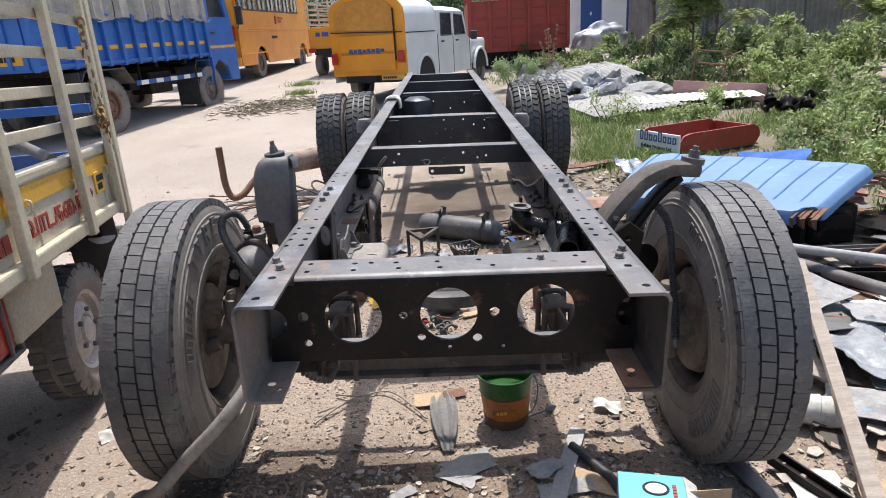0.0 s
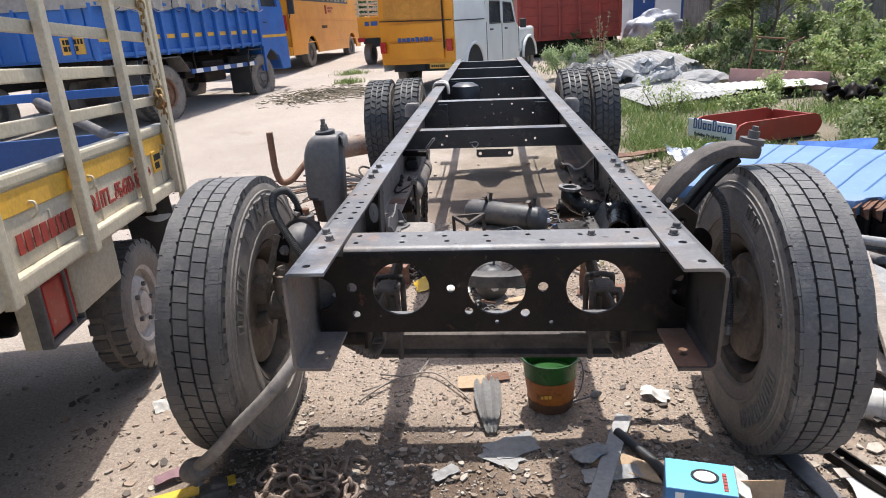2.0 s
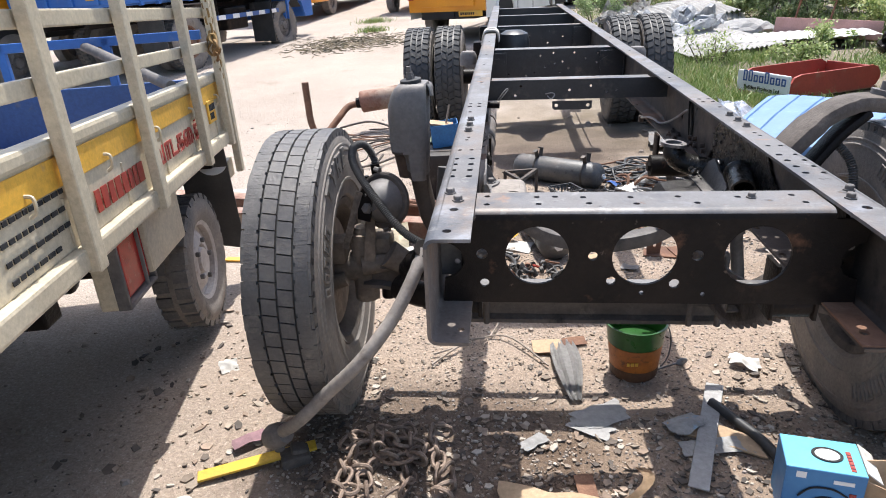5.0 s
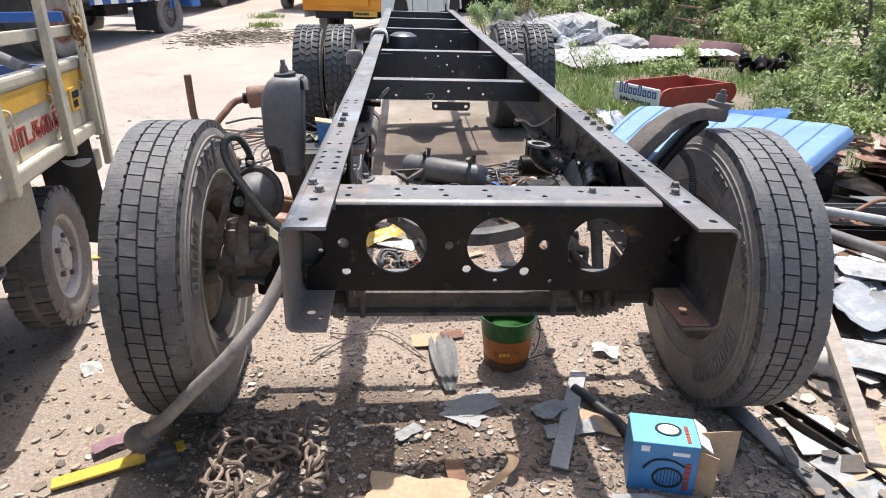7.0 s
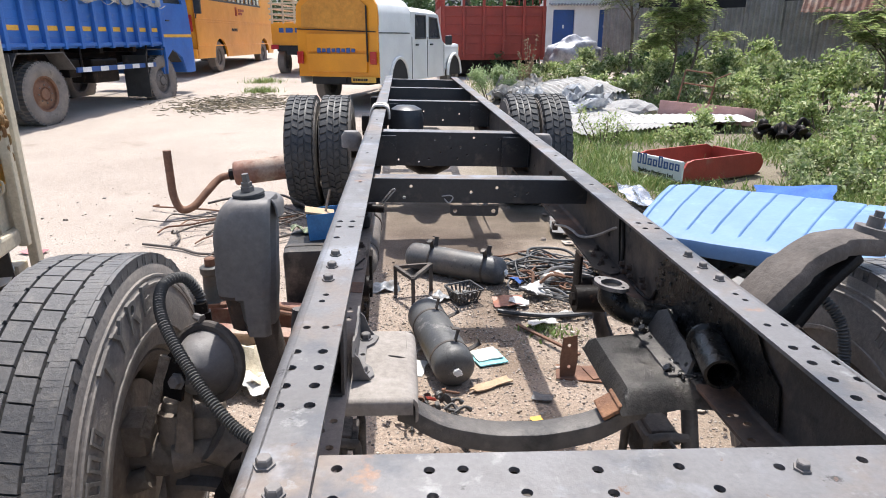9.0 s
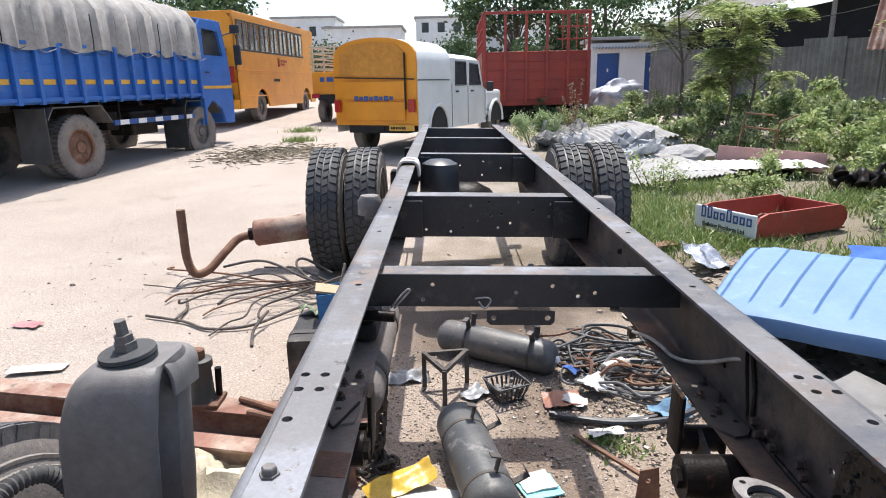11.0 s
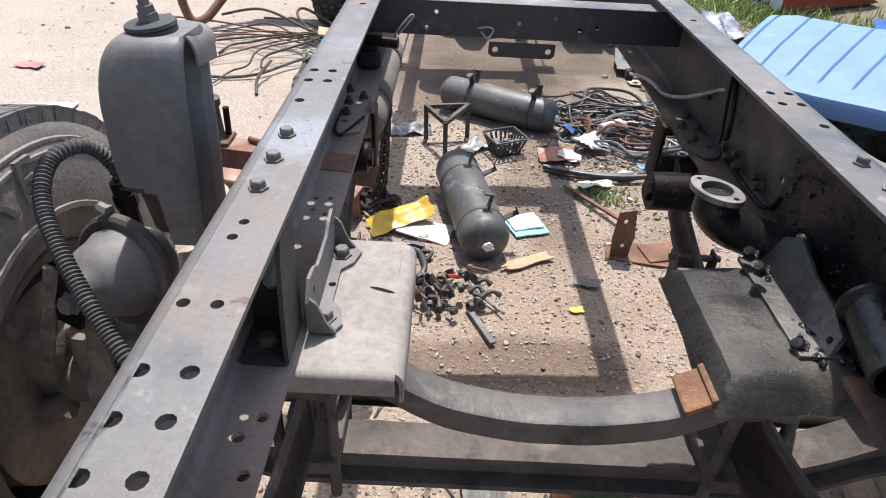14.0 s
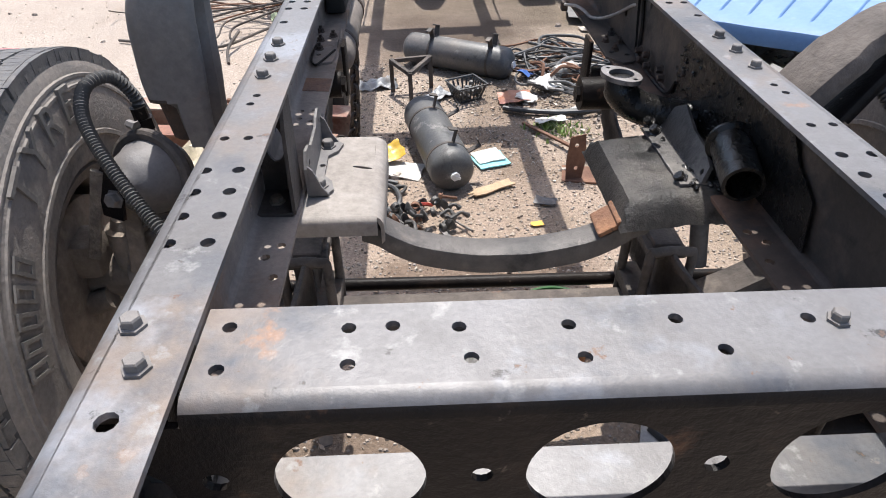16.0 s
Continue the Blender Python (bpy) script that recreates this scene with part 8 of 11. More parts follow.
# weeds and bushes
B1 = "green weedy bush growing among scrap"
for i, (x, y, w, h, n, ln, mt, lab) in enumerate([
    (1.60, 12.6, 1.1, 0.80, 5200, 0.035, M_LEAFPALE, "light feathery green bush beside the chassis"),
    (2.9, 15.4, 1.6, 1.0, 900, 0.06, M_LEAF, B1), (4.3, 14.8, 1.8, 1.25, 1500, 0.075, M_LEAF, B1), (5.6, 14.2, 2.0, 1.5, 1700, 0.08, M_LEAF, B1),
    (4.9, 12.6, 1.9, 1.1, 1700, 0.075, M_LEAF, B1), (6.4, 12.4, 2.0, 1.6, 1900, 0.085, M_LEAF, B1), (7.8, 12.6, 2.0, 1.7, 1700, 0.085, M_LEAF, B1),
    (5.8, 10.4, 1.7, 1.0, 1500, 0.07, M_LEAFLIGHT, B1), (7.1, 10.4, 2.1, 1.5, 1900, 0.075, M_LEAFLIGHT, "bright green leafy bush"), (8.6, 10.6, 2.2, 1.8, 1700, 0.08, M_LEAF, B1),
    (6.0, 8.6, 1.6, 0.95, 1500, 0.06, M_LEAFLIGHT, B1), (7.4, 8.4, 1.9, 1.3, 1700, 0.065, M_LEAFLIGHT, "bright green leafy bush"), (5.6, 6.8, 1.6, 0.8, 1500, 0.055, M_LEAF, B1),
    (7.0, 6.6, 1.9, 1.3, 1700, 0.06, M_LEAFLIGHT, "bright green leafy bush"), (5.2, 5.4, 1.4, 0.9, 1300, 0.055, M_LEAF, B1), (6.4, 4.8, 1.8, 1.3, 1500, 0.06, M_LEAFLIGHT, B1),
    (7.2, 15.0, 2.0, 1.9, 1700, 0.09, M_LEAF, B1), (8.9, 13.0, 1.8, 1.7, 1300, 0.085, M_LEAF, B1), (9.8, 11.4, 2.0, 1.9, 1300, 0.09, M_LEAF, B1),
    (3.5, 17.2, 1.8, 0.8, 900, 0.08, M_LEAF, B1), (6.6, 17.0, 1.8, 1.9, 1300, 0.09, M_LEAFDARK, B1), (2.4, 17.0, 1.3, 0.7, 700, 0.06, M_LEAFDARK, B1),
    (4.3, 4.4, 1.2, 0.55, 1300, 0.045, M_LEAFLIGHT, B1), (5.1, 3.7, 1.4, 0.8, 1500, 0.05, M_LEAF, B1), (4.0, 5.4, 1.1, 0.45, 1100, 0.045, M_LEAF, B1), (4.9, 6.0, 1.5, 0.75, 1500, 0.05, M_LEAFLIGHT, B1),
    (6.0, 3.2, 1.8, 1.1, 1700, 0.055, M_LEAF, B1), (4.6, 2.6, 1.2, 0.55, 1200, 0.045, M_LEAF, B1), (5.6, 2.0, 1.6, 0.9, 1500, 0.05, M_LEAFLIGHT, B1), (7.2, 4.0, 1.9, 1.5, 1700, 0.06, M_LEAF, B1),
    (6.4, 15.6, 2.0, 2.2, 2000, 0.085, M_LEAFLIGHT, B1), (8.2, 14.2, 2.0, 2.2, 2000, 0.09, M_LEAFLIGHT, B1), (5.0, 16.4, 1.9, 1.7, 1800, 0.08, M_LEAF, B1), (4.0, 12.9, 1.5, 0.9, 1500, 0.06, M_LEAFLIGHT, B1),
    (5.0, 10.9, 1.4, 0.7, 1300, 0.055, M_LEAF, B1), (9.2, 9.0, 2.2, 1.9, 2000, 0.075, M_LEAFLIGHT, B1), (8.8, 6.8, 2.2, 1.8, 2000, 0.07, M_LEAFLIGHT, B1), (3.9, 15.9, 1.5, 1.1, 1300, 0.065, M_LEAFLIGHT, B1),
    (4.4, 8.9, 0.8, 0.45, 500, 0.05, M_LEAFLIGHT, B1), (3.4, 7.6, 0.9, 0.35, 700, 0.045, M_LEAFLIGHT, B1), (2.5, 8.1, 0.8, 0.55, 500, 0.035, M_LEAFLIGHT, B1), (4.3, 6.2, 0.9, 0.4, 700, 0.05, M_LEAF, B1),
]):
    bush("bush", x, y, w, h * (0.52 if y > 11.5 and x > 2.8 else 0.78 if y > 7.5 and x > 5.5 else 1.0), int(n * (1.0 if y > 11.5 else 1.25)), ln, mt, lab, 100 + i)
feathery_tree("young_tree", 5.0, 12.2, 2.4, 330, 7, 1.05, "thin young tree with feathery bright leaves", M_LEAFLIGHT, (0.3, 0.1))
feathery_tree("young_tree", 5.9, 13.4, 2.6, 360, 8, 1.2, "thin young tree with feathery bright leaves", M_LEAFLIGHT, (0.5, 0))
feathery_tree("young_tree", 5.4, 15.5, 3.6, 420, 9, 1.3, "tall thin tree with feathery leaves", M_LEAF, (-0.2, 0))
feathery_tree("young_tree", 7.6, 9.6, 2.0, 260, 10, 1.1, "thin young tree with feathery bright leaves", M_LEAFLIGHT, (-0.2, 0))
feathery_tree("young_tree", 6.2, 6.0, 1.9, 320, 11, 1.1, "low spreading tree with feathery bright leaves", M_LEAFLIGHT, (-0.5, -0.2))
# dry red-brown stalk
bm = B()
rr = random.Random(77)
for i in range(9):
    a = rr.uniform(0, 6.28)
    tip = Vector((0.30 * math.cos(a), 0.22 * math.sin(a), rr.uniform(0.7, 1.25)))
    line = curve_pts([(0, 0, 0), tip * 0.5 + Vector((0, 0, 0.1)), tip], 5)
    tube(bm, line, [0.010, *[0.005] * (len(line) - 1)], 4)
    for q in line[4:]:
        for _ in range(6):
            leaf(bm, q, rdir(rr, 0.3), rdir(rr, 1), 0.05, 0.014)
solo("dry_shrub", bm, M_DRY, "dry reddish shrub with bare twigs", "bush", Matrix.Translation((2.35, 12.9, rise(12.9))))
grass_patch("green_grass", [(2.3, 7.2, 0.6, 0.9), (2.9, 8.4, 0.9, 0.6), (1.9, 6.2, 0.4, 0.8), (3.6, 7.2, 0.8, 0.5), (2.6, 5.9, 0.5, 0.5), (4.6, 7.4, 0.8, 0.7), (2.0, 8.8, 0.4, 1.2), (3.3, 10.4, 1.3, 0.8), (3.6, 5.0, 0.7, 0.8), (4.4, 5.2, 1.0, 1.0), (4.2, 3.4, 0.9, 0.9), (2.9, 4.9, 0.5, 0.5), (5.4, 8.0, 1.0, 1.0), (4.6, 10.4, 1.0, 0.9), (6.2, 9.4, 1.0, 0.8), (5.2, 12.0, 1.2, 1.0), (6.6, 11.4, 1.0, 1.0), (3.6, 13.6, 1.2, 1.0)], 26000, 0.05, 0.19, M_GRASS, "green grass and low weeds among the scrap", 5)
grass_patch("yard_grass", [(-3.7, 16.2, 0.5, 0.4), (-3.4, 14.2, 0.35, 0.3), (1.6, 14.5, 0.8, 1.5)], 1300, 0.05, 0.20, M_GRASS, "small tufts of grass in the sandy yard", 6)
# flattened dry straw on the sand
bm = B()
rr = random.Random(12)
for _ in range(900):
    cx, cy = rr.choice([(-4.0, 12.6), (-3.4, 13.0), (-2.9, 12.2), (-3.8, 11.7)])
    x, y = cx + rr.gauss(0, 0.45), cy + rr.gauss(0, 0.35)
    a = rr.uniform(0, 3.14)
    L = rr.uniform(0.06, 0.22)
    z = ground_z(x, y) + rr.uniform(0.004, 0.03)
    tube(bm, [(x, y, z), (x + L * math.cos(a), y + L * math.sin(a), z + rr.uniform(-0.005, 0.02))], rr.uniform(0.004, 0.010), 3)
solo("flattened_straw", bm, island_bits("old_straw", [(0.20, 0.17, 0.12), (0.30, 0.25, 0.17), (0.14, 0.12, 0.08)]), "flattened dry straw and mud on the sand", "straw", kind="stuff")

# corrugated roof sheets lying on the weeds
corrugated_sheet("roof_sheet", basis((2.30, 8.35, 0.20), (0.96, 0.20, 0.05), (0.45, 0.90, 0.07)), 1.5, 2.1, 0.075, 0.012, M_ASBESTOS, "white corrugated roof sheet lying on weeds", "roof sheet", torn=0.15, seed=2)
corrugated_sheet("roof_sheet", basis((3.15, 8.95, 0.28), (0.98, -0.12, 0.02), (0.25, 0.95, 0.05)), 1.9, 0.75, 0.12, 0.006, surf("weathered_white_sheet", (0.55, 0.54, 0.52), (0.44, 0.43, 0.41), 2.5, 0.6, 0, 0.1, 40), "flat white metal sheet across the weeds", "metal sheet", seed=3)
corrugated_sheet("roof_sheet", basis((2.35, 11.1, 0.38), (0.95, 0.25, 0.10), (-0.3, 0.9, 0.12)), 1.7, 1.5, 0.10, 0.018, M_ASBESTOS, "broken grey roof sheet on a scrap heap", "roof sheet", torn=0.35, sag=0.12, seed=4)
corrugated_sheet("roof_sheet", basis((3.0, 12.3, 0.45), (0.9, -0.2, -0.1), (0.3, 0.9, 0.3)), 1.3, 1.0, 0.10, 0.018, M_ASBESTOS, "broken grey roof sheet on a scrap heap", "roof sheet", torn=0.3, sag=0.1, seed=6)
M_WHITEFILM = surf("sunlit_plastic_rubbish", (0.52, 0.53, 0.55), (0.34, 0.36, 0.39), 6, 0.5, 0, 0.6, 20, spots=[((0.22, 0.20, 0.18), 5, 0.58, 0.70), ((0.18, 0.26, 0.36), 7, 0.64, 0.72)])
rr = random.Random(151)
for i in range(16):
    bm = B()
    nx = 16
    w_, l_ = rr.uniform(0.5, 1.1), rr.uniform(0.4, 0.8)
    off = Vector((rr.uniform(0, 40), rr.uniform(0, 40), 0))
    g = [[bm.verts.new((w_ * (a / nx - 0.5), l_ * (b / nx - 0.5), 0.20 * noise.noise(Vector((a * 0.22, b * 0.22, 0)) + off) + 0.035 * noise.noise(Vector((a * 0.6, b * 0.6, 4)) + off))) for a in range(nx + 1)] for b in range(nx + 1)]
    for a, b in zip(g[:-1], g[1:]):
        for j in range(nx):
            bm.faces.new((a[j], a[j + 1], b[j + 1], b[j]))
    bmesh.ops.solidify(bm, geom=bm.faces[:], thickness=0.006)
    x, y = rr.uniform(1.9, 3.6), rr.uniform(10.2, 12.6)
    solo("plastic_rubbish", bm, M_WHITEFILM if i % 4 else M_ASBESTOS, "crumpled pale plastic sheeting on a rubbish heap", "rubbish", pose(x, y, rise(y) + rr.uniform(0.08, 0.30), rr.gauss(0, 14), rr.gauss(0, 14), rr.uniform(0, 180)), smooth=True, group="rubbish heap")
bm = B()
box(bm, (0, 0, 0.13), (1.45, 0.05, 0.28), bevel=0.01)
box(bm, (0, 0.25, 0.02), (1.45, 0.5, 0.03), bevel=0.006)
solo("fallen_signboard", bm, surf("faded_pink_paint", (0.55, 0.30, 0.26), (0.45, 0.24, 0.20), 4, 0.7), "faded pink steel board lying in weeds", "sign board", pose(4.6, 9.5, 0.22, -14, 4, -22))
bm = B()
bmesh.ops.create_icosphere(bm, subdivisions=3, radius=1.0)
for vv in bm.verts:
    vv.co = Vector((vv.co.x * 0.55, vv.co.y * 0.35, vv.co.z * 0.22)) * (1 + 0.25 * noise.noise(vv.co * 2.5))
solo("concrete_lump", bm, M_CONCRETE, "lump of broken grey concrete", "rubble", pose(3.75, 10.5, 0.26, 0, 0, 20))
# old bicycle-like frame of thin rusty bars in the weeds
bm = B()
for a, b in (((0, 0, 0), (0.12, 0, 0.75)), ((0.12, 0, 0.75), (0.55, 0.05, 0.70)), ((0.5, 0, 0), (0.62, 0.05, 0.62)), ((0, 0, 0.1), (0.5, 0.05, 0.15)), ((0.12, 0, 0.55), (0.6, 0.05, 0.48)), ((0.6, 0.05, 0.6), (0.85, 0.1, 0.7))):
    tube(bm, [a, b], 0.014, 6)
solo("rusty_tube_trestle", bm, M_RUST, "rusty bent tube frame standing in the weeds", "frame", pose(4.25, 9.9, 0.25, 0, 0, -12))
# heap of black engine manifolds
rr = random.Random(21)
for i in range(9):
    bm = B()
    p = Vector((rr.uniform(-0.35, 0.35), rr.uniform(-0.25, 0.25), rr.uniform(0.06, 0.22)))
    q = p + Vector((rr.uniform(-0.35, 0.35), rr.uniform(-0.2, 0.2), rr.uniform(-0.1, 0.12)))
    r = rr.uniform(0.03, 0.065)
    tube(bm, curve_pts([p, p.lerp(q, 0.5) + Vector((0, 0, 0.10)), q], 5), [r * 1.7, r * 1.7, r, r, r, r, r, r, r, r * 1.5, r * 1.5], 10)
    solo("exhaust_manifold", bm, M_BLACK, "greasy black cast manifold in a scrap heap", "manifold", Matrix.Translation((4.95, 7.95, 0.10)), smooth=True, group="manifold heap")

# red tray with a lettered end board
tray = thing("red_tray", basis((2.34, 6.40, 0.03), (0.40, -0.90, 0), (0.90, 0.40, 0)), "red painted steel tray with white sign board end", "tray")
L, W, H = 0.70, 1.25, 0.24
bm = B()
box(bm, (L / 2, W / 2, 0.03), (L, W, 0.02), bevel=0.005)
part("tray_floor", bm, M_REDOX, tray)
bm = B()
box(bm, (L / 2, W - 0.012, H / 2 + 0.03), (L - 0.05, 0.024, H * 0.8), bevel=0.010)
part("tray_side", bm, M_RED, tray)
for x in (0.0, L - 0.024):
    bm = B()
    plate(bm, [(0.012, 0.03), (W - 0.10, 0.03), (W - 0.03, 0.06), (W + 0.01, 0.12), (W + 0.01, 0.17), (W - 0.03, 0.235), (W - 0.11, 0.27), (0.16, 0.27), (0.07, 0.245), (0.03, 0.19), (0.012, 0.18)], [], 0.024, basis((x, 0, 0), (0, 1, 0), (0, 0, 1)))
    part("tray_side", bm, M_RED, tray)
bm = B()
rr = random.Random(71)
for k in range(40):
    p = Vector((rr.uniform(0.08, L - 0.08), rr.uniform(0.1, W - 0.1), rr.uniform(0.05, 0.14)))
    q = p + Vector((rr.gauss(0, 0.08), rr.gauss(0, 0.08), rr.uniform(-0.02, 0.06)))
    tube(bm, [p, q], 0.004, 4)
part("dry_twigs", bm, M_DRY, tray, kind="stuff")
bm = B()
box(bm, (L / 2, -0.002, H / 2 + 0.04), (L + 0.03, 0.026, H - 0.02), bevel=0.012)
sg = part("sign_board", bm, M_WHITE, tray, "white sign board with dark lettering")
mm = basis((L / 2, -0.018, 0.205), (1, 0, 0), (0, 0, 1))
bm = B()
for k in range(8):
    x = -0.27 + 0.077 * k
    hgt = (0.115, 0.12, 0.075, 0.075, 0.12, 0.075, 0.075, 0.075)[k]
    plate(bm, [(x, -0.045), (x + 0.056, -0.045), (x + 0.056, -0.045 + hgt), (x, -0.045 + hgt)], [[(x + 0.015, -0.03), (x + 0.041, -0.03), (x + 0.041, -0.06 + hgt), (x + 0.015, -0.06 + hgt)]], 0.003, mm)
part("lettering", bm, M_DEEPBLUE, sg)
t = letters("Building Products Ltd", 0.058, 0.002, "CENTER", 0.001)
part("lettering", t, M_DARK, sg, m=basis((L / 2, -0.018, 0.095), (1, 0, 0), (0, 0, 1)))

# light blue ribbed panel resting on scrap
panel = thing("ribbed_roof_sheet", Matrix.Identity(4), "light blue ribbed steel roof panel with rusty corner", "steel panel")
PA, PB, PC, PD = Vector((1.26, 3.56, 0.20)), Vector((1.88, 4.32, 0.385)), Vector((2.25, 2.38, 0.32)), Vector((3.12, 3.16, 0.43))
PN = (PB - PA).cross(PC - PA).normalized()
PN = PN if PN.z > 0 else -PN
def on_panel(u, v):
    """u from the near edge to the far one, v across the grooves."""
    return PA.lerp(PB, u).lerp(PC.lerp(PD, u), v)
bm = B()
nx, ny = 36, 330
g = []
for j in range(ny + 1):
    row = []
    for i in range(nx + 1):
        u, v = i / nx, j / ny
        eu, ev = min(u, 1 - u) * 1.05, min(v, 1 - v) * 1.6
        e = min(1, min(eu, ev) / 0.045)
        cu = max(0.0, 0.10 - eu) / 0.10 * max(0.0, 0.16 - ev) / 0.16  # rounded corners
        uu, vv_ = 0.5 + (u - 0.5) * (1 - 0.22 * cu), 0.5 + (v - 0.5) * (1 - 0.14 * cu)
        ph = (v * 9.4 + 0.05) % 1.0
        rib = -0.014 * math.exp(-((ph - 0.5) / 0.032) ** 2) if 0.14 < u < 0.985 and ev > 0.06 else 0
        row.append(bm.verts.new(on_panel(uu, vv_) + PN * (0.05 * math.sin(e * math.pi / 2) + rib + 0.018 * math.sin(math.pi * u) + 0.006 * noise.noise((u * 5, v * 5, 0)))))
    g.append(row)
for a, b in zip(g[:-1], g[1:]):
    for i in range(nx):
        bm.faces.new((a[i], a[i + 1], b[i + 1], b[i]))
rim = [g[0][i] for i in range(nx + 1)] + [g[j][nx] for j in range(1, ny + 1)] + [g[ny][i] for i in range(nx - 1, -1, -1)] + [g[j][0] for j in range(ny - 1, 0, -1)]
low = [bm.verts.new(vv.co - PN * 0.045) for vv in rim]
for i in range(len(rim)):
    k = (i + 1) % len(rim)
    bm.faces.new((rim[i], rim[k], low[k], low[i]))
part("panel_skin", bm, M_SKYBLUE, panel, smooth=True)
bm = B()
for j in range(5):
    p = on_panel(0.0 + 0.03 * (j % 2), 0.90 + 0.022 * j) + PN * 0.004
    q = on_panel(0.08 + 0.05 * j / 5, 0.91 + 0.022 * j) + PN * 0.036
    band(bm, [p - PN * 0.06, p, q], 0.045, 0.006)
part("torn_corner", bm, M_RUST, panel, "torn rusty corner")
for i in range(5):
    bm = B()
    v = (i + 0.5) / 5
    tube(bm, [on_panel(0.03, v) - PN * 0.03, on_panel(0.97, v) - PN * 0.03], 0.014, 6)
    part("under_brace", bm, M_BLACK, panel)


# scrap heap under and before the panel
def crumple(name, x, y, z, w, l, rz, rx, ry, mat, label, cat, amp=0.03, seed=0, th=0.003, nx=12, freq=3.0, ragged=0.12):
    """A bent or crumpled flat piece with a ragged edge."""
    rr = random.Random(seed)
    bm = B()
    off = Vector((rr.uniform(0, 50), rr.uniform(0, 50), 0))
    g = [[], []]
    for s in (0, 1):
        for j in range(nx + 1):
            row = []
            for i in range(nx + 1):
                u, v = i / nx - 0.5, j / nx - 0.5
                e = 1 + ragged * noise.noise(Vector((math.atan2(v, u) * 1.5, 0, 0)) + off) * (2 * max(abs(u), abs(v)))
                p = Vector((u * w * e, v * l * e, 0))
                p.z = amp * (noise.noise(p * freq + off) + 0.4 * noise.noise(p * freq * 3 + off)) - s * th
                row.append(bm.verts.new(p))
            g[s].append(row)
    for q in g:
        for a, b in zip(q[:-1], q[1:]):
            for i in range(nx):
                bm.faces.new((a[i], a[i + 1], b[i + 1], b[i]))
    ring = [(0, i) for i in range(nx)] + [(j, nx) for j in range(nx)] + [(nx, i) for i in range(nx, 0, -1)] + [(j, 0) for j in range(nx, 0, -1)]
    for k in range(len(ring)):
        (a, b), (c, d) = ring[k], ring[(k + 1) % len(ring)]
        bm.faces.new((g[0][a][b], g[0][c][d], g[1][c][d], g[1][a][b]))
    return solo(name, bm, mat, label, cat, pose(x, y, z + ground_z(x, y), rx, ry, rz), True)


M_FILM = surf("dusty_plastic_film", (0.30, 0.31, 0.32), (0.19, 0.195, 0.205), 7, 0.4, 0, 0.5, 25, spots=[((0.44, 0.44, 0.44), 11, 0.58, 0.68), ((0.15, 0.13, 0.11), 6, 0.58, 0.70)])
M_NEWS = surf("printed_paper", (0.32, 0.31, 0.295), (0.215, 0.21, 0.205), 14, 0.8, 0, 0.2, 60, spots=[((0.20, 0.30, 0.40), 18, 0.6, 0.66), ((0.42, 0.28, 0.16), 9, 0.64, 0.7)])
M_GREYMETAL = surf("grey_sheet_metal", (0.19, 0.185, 0.18), (0.12, 0.115, 0.11), 5, 0.55, 0.3, 0.2, 40, spots=[((0.22, 0.13, 0.08), 6, 0.6, 0.72)])
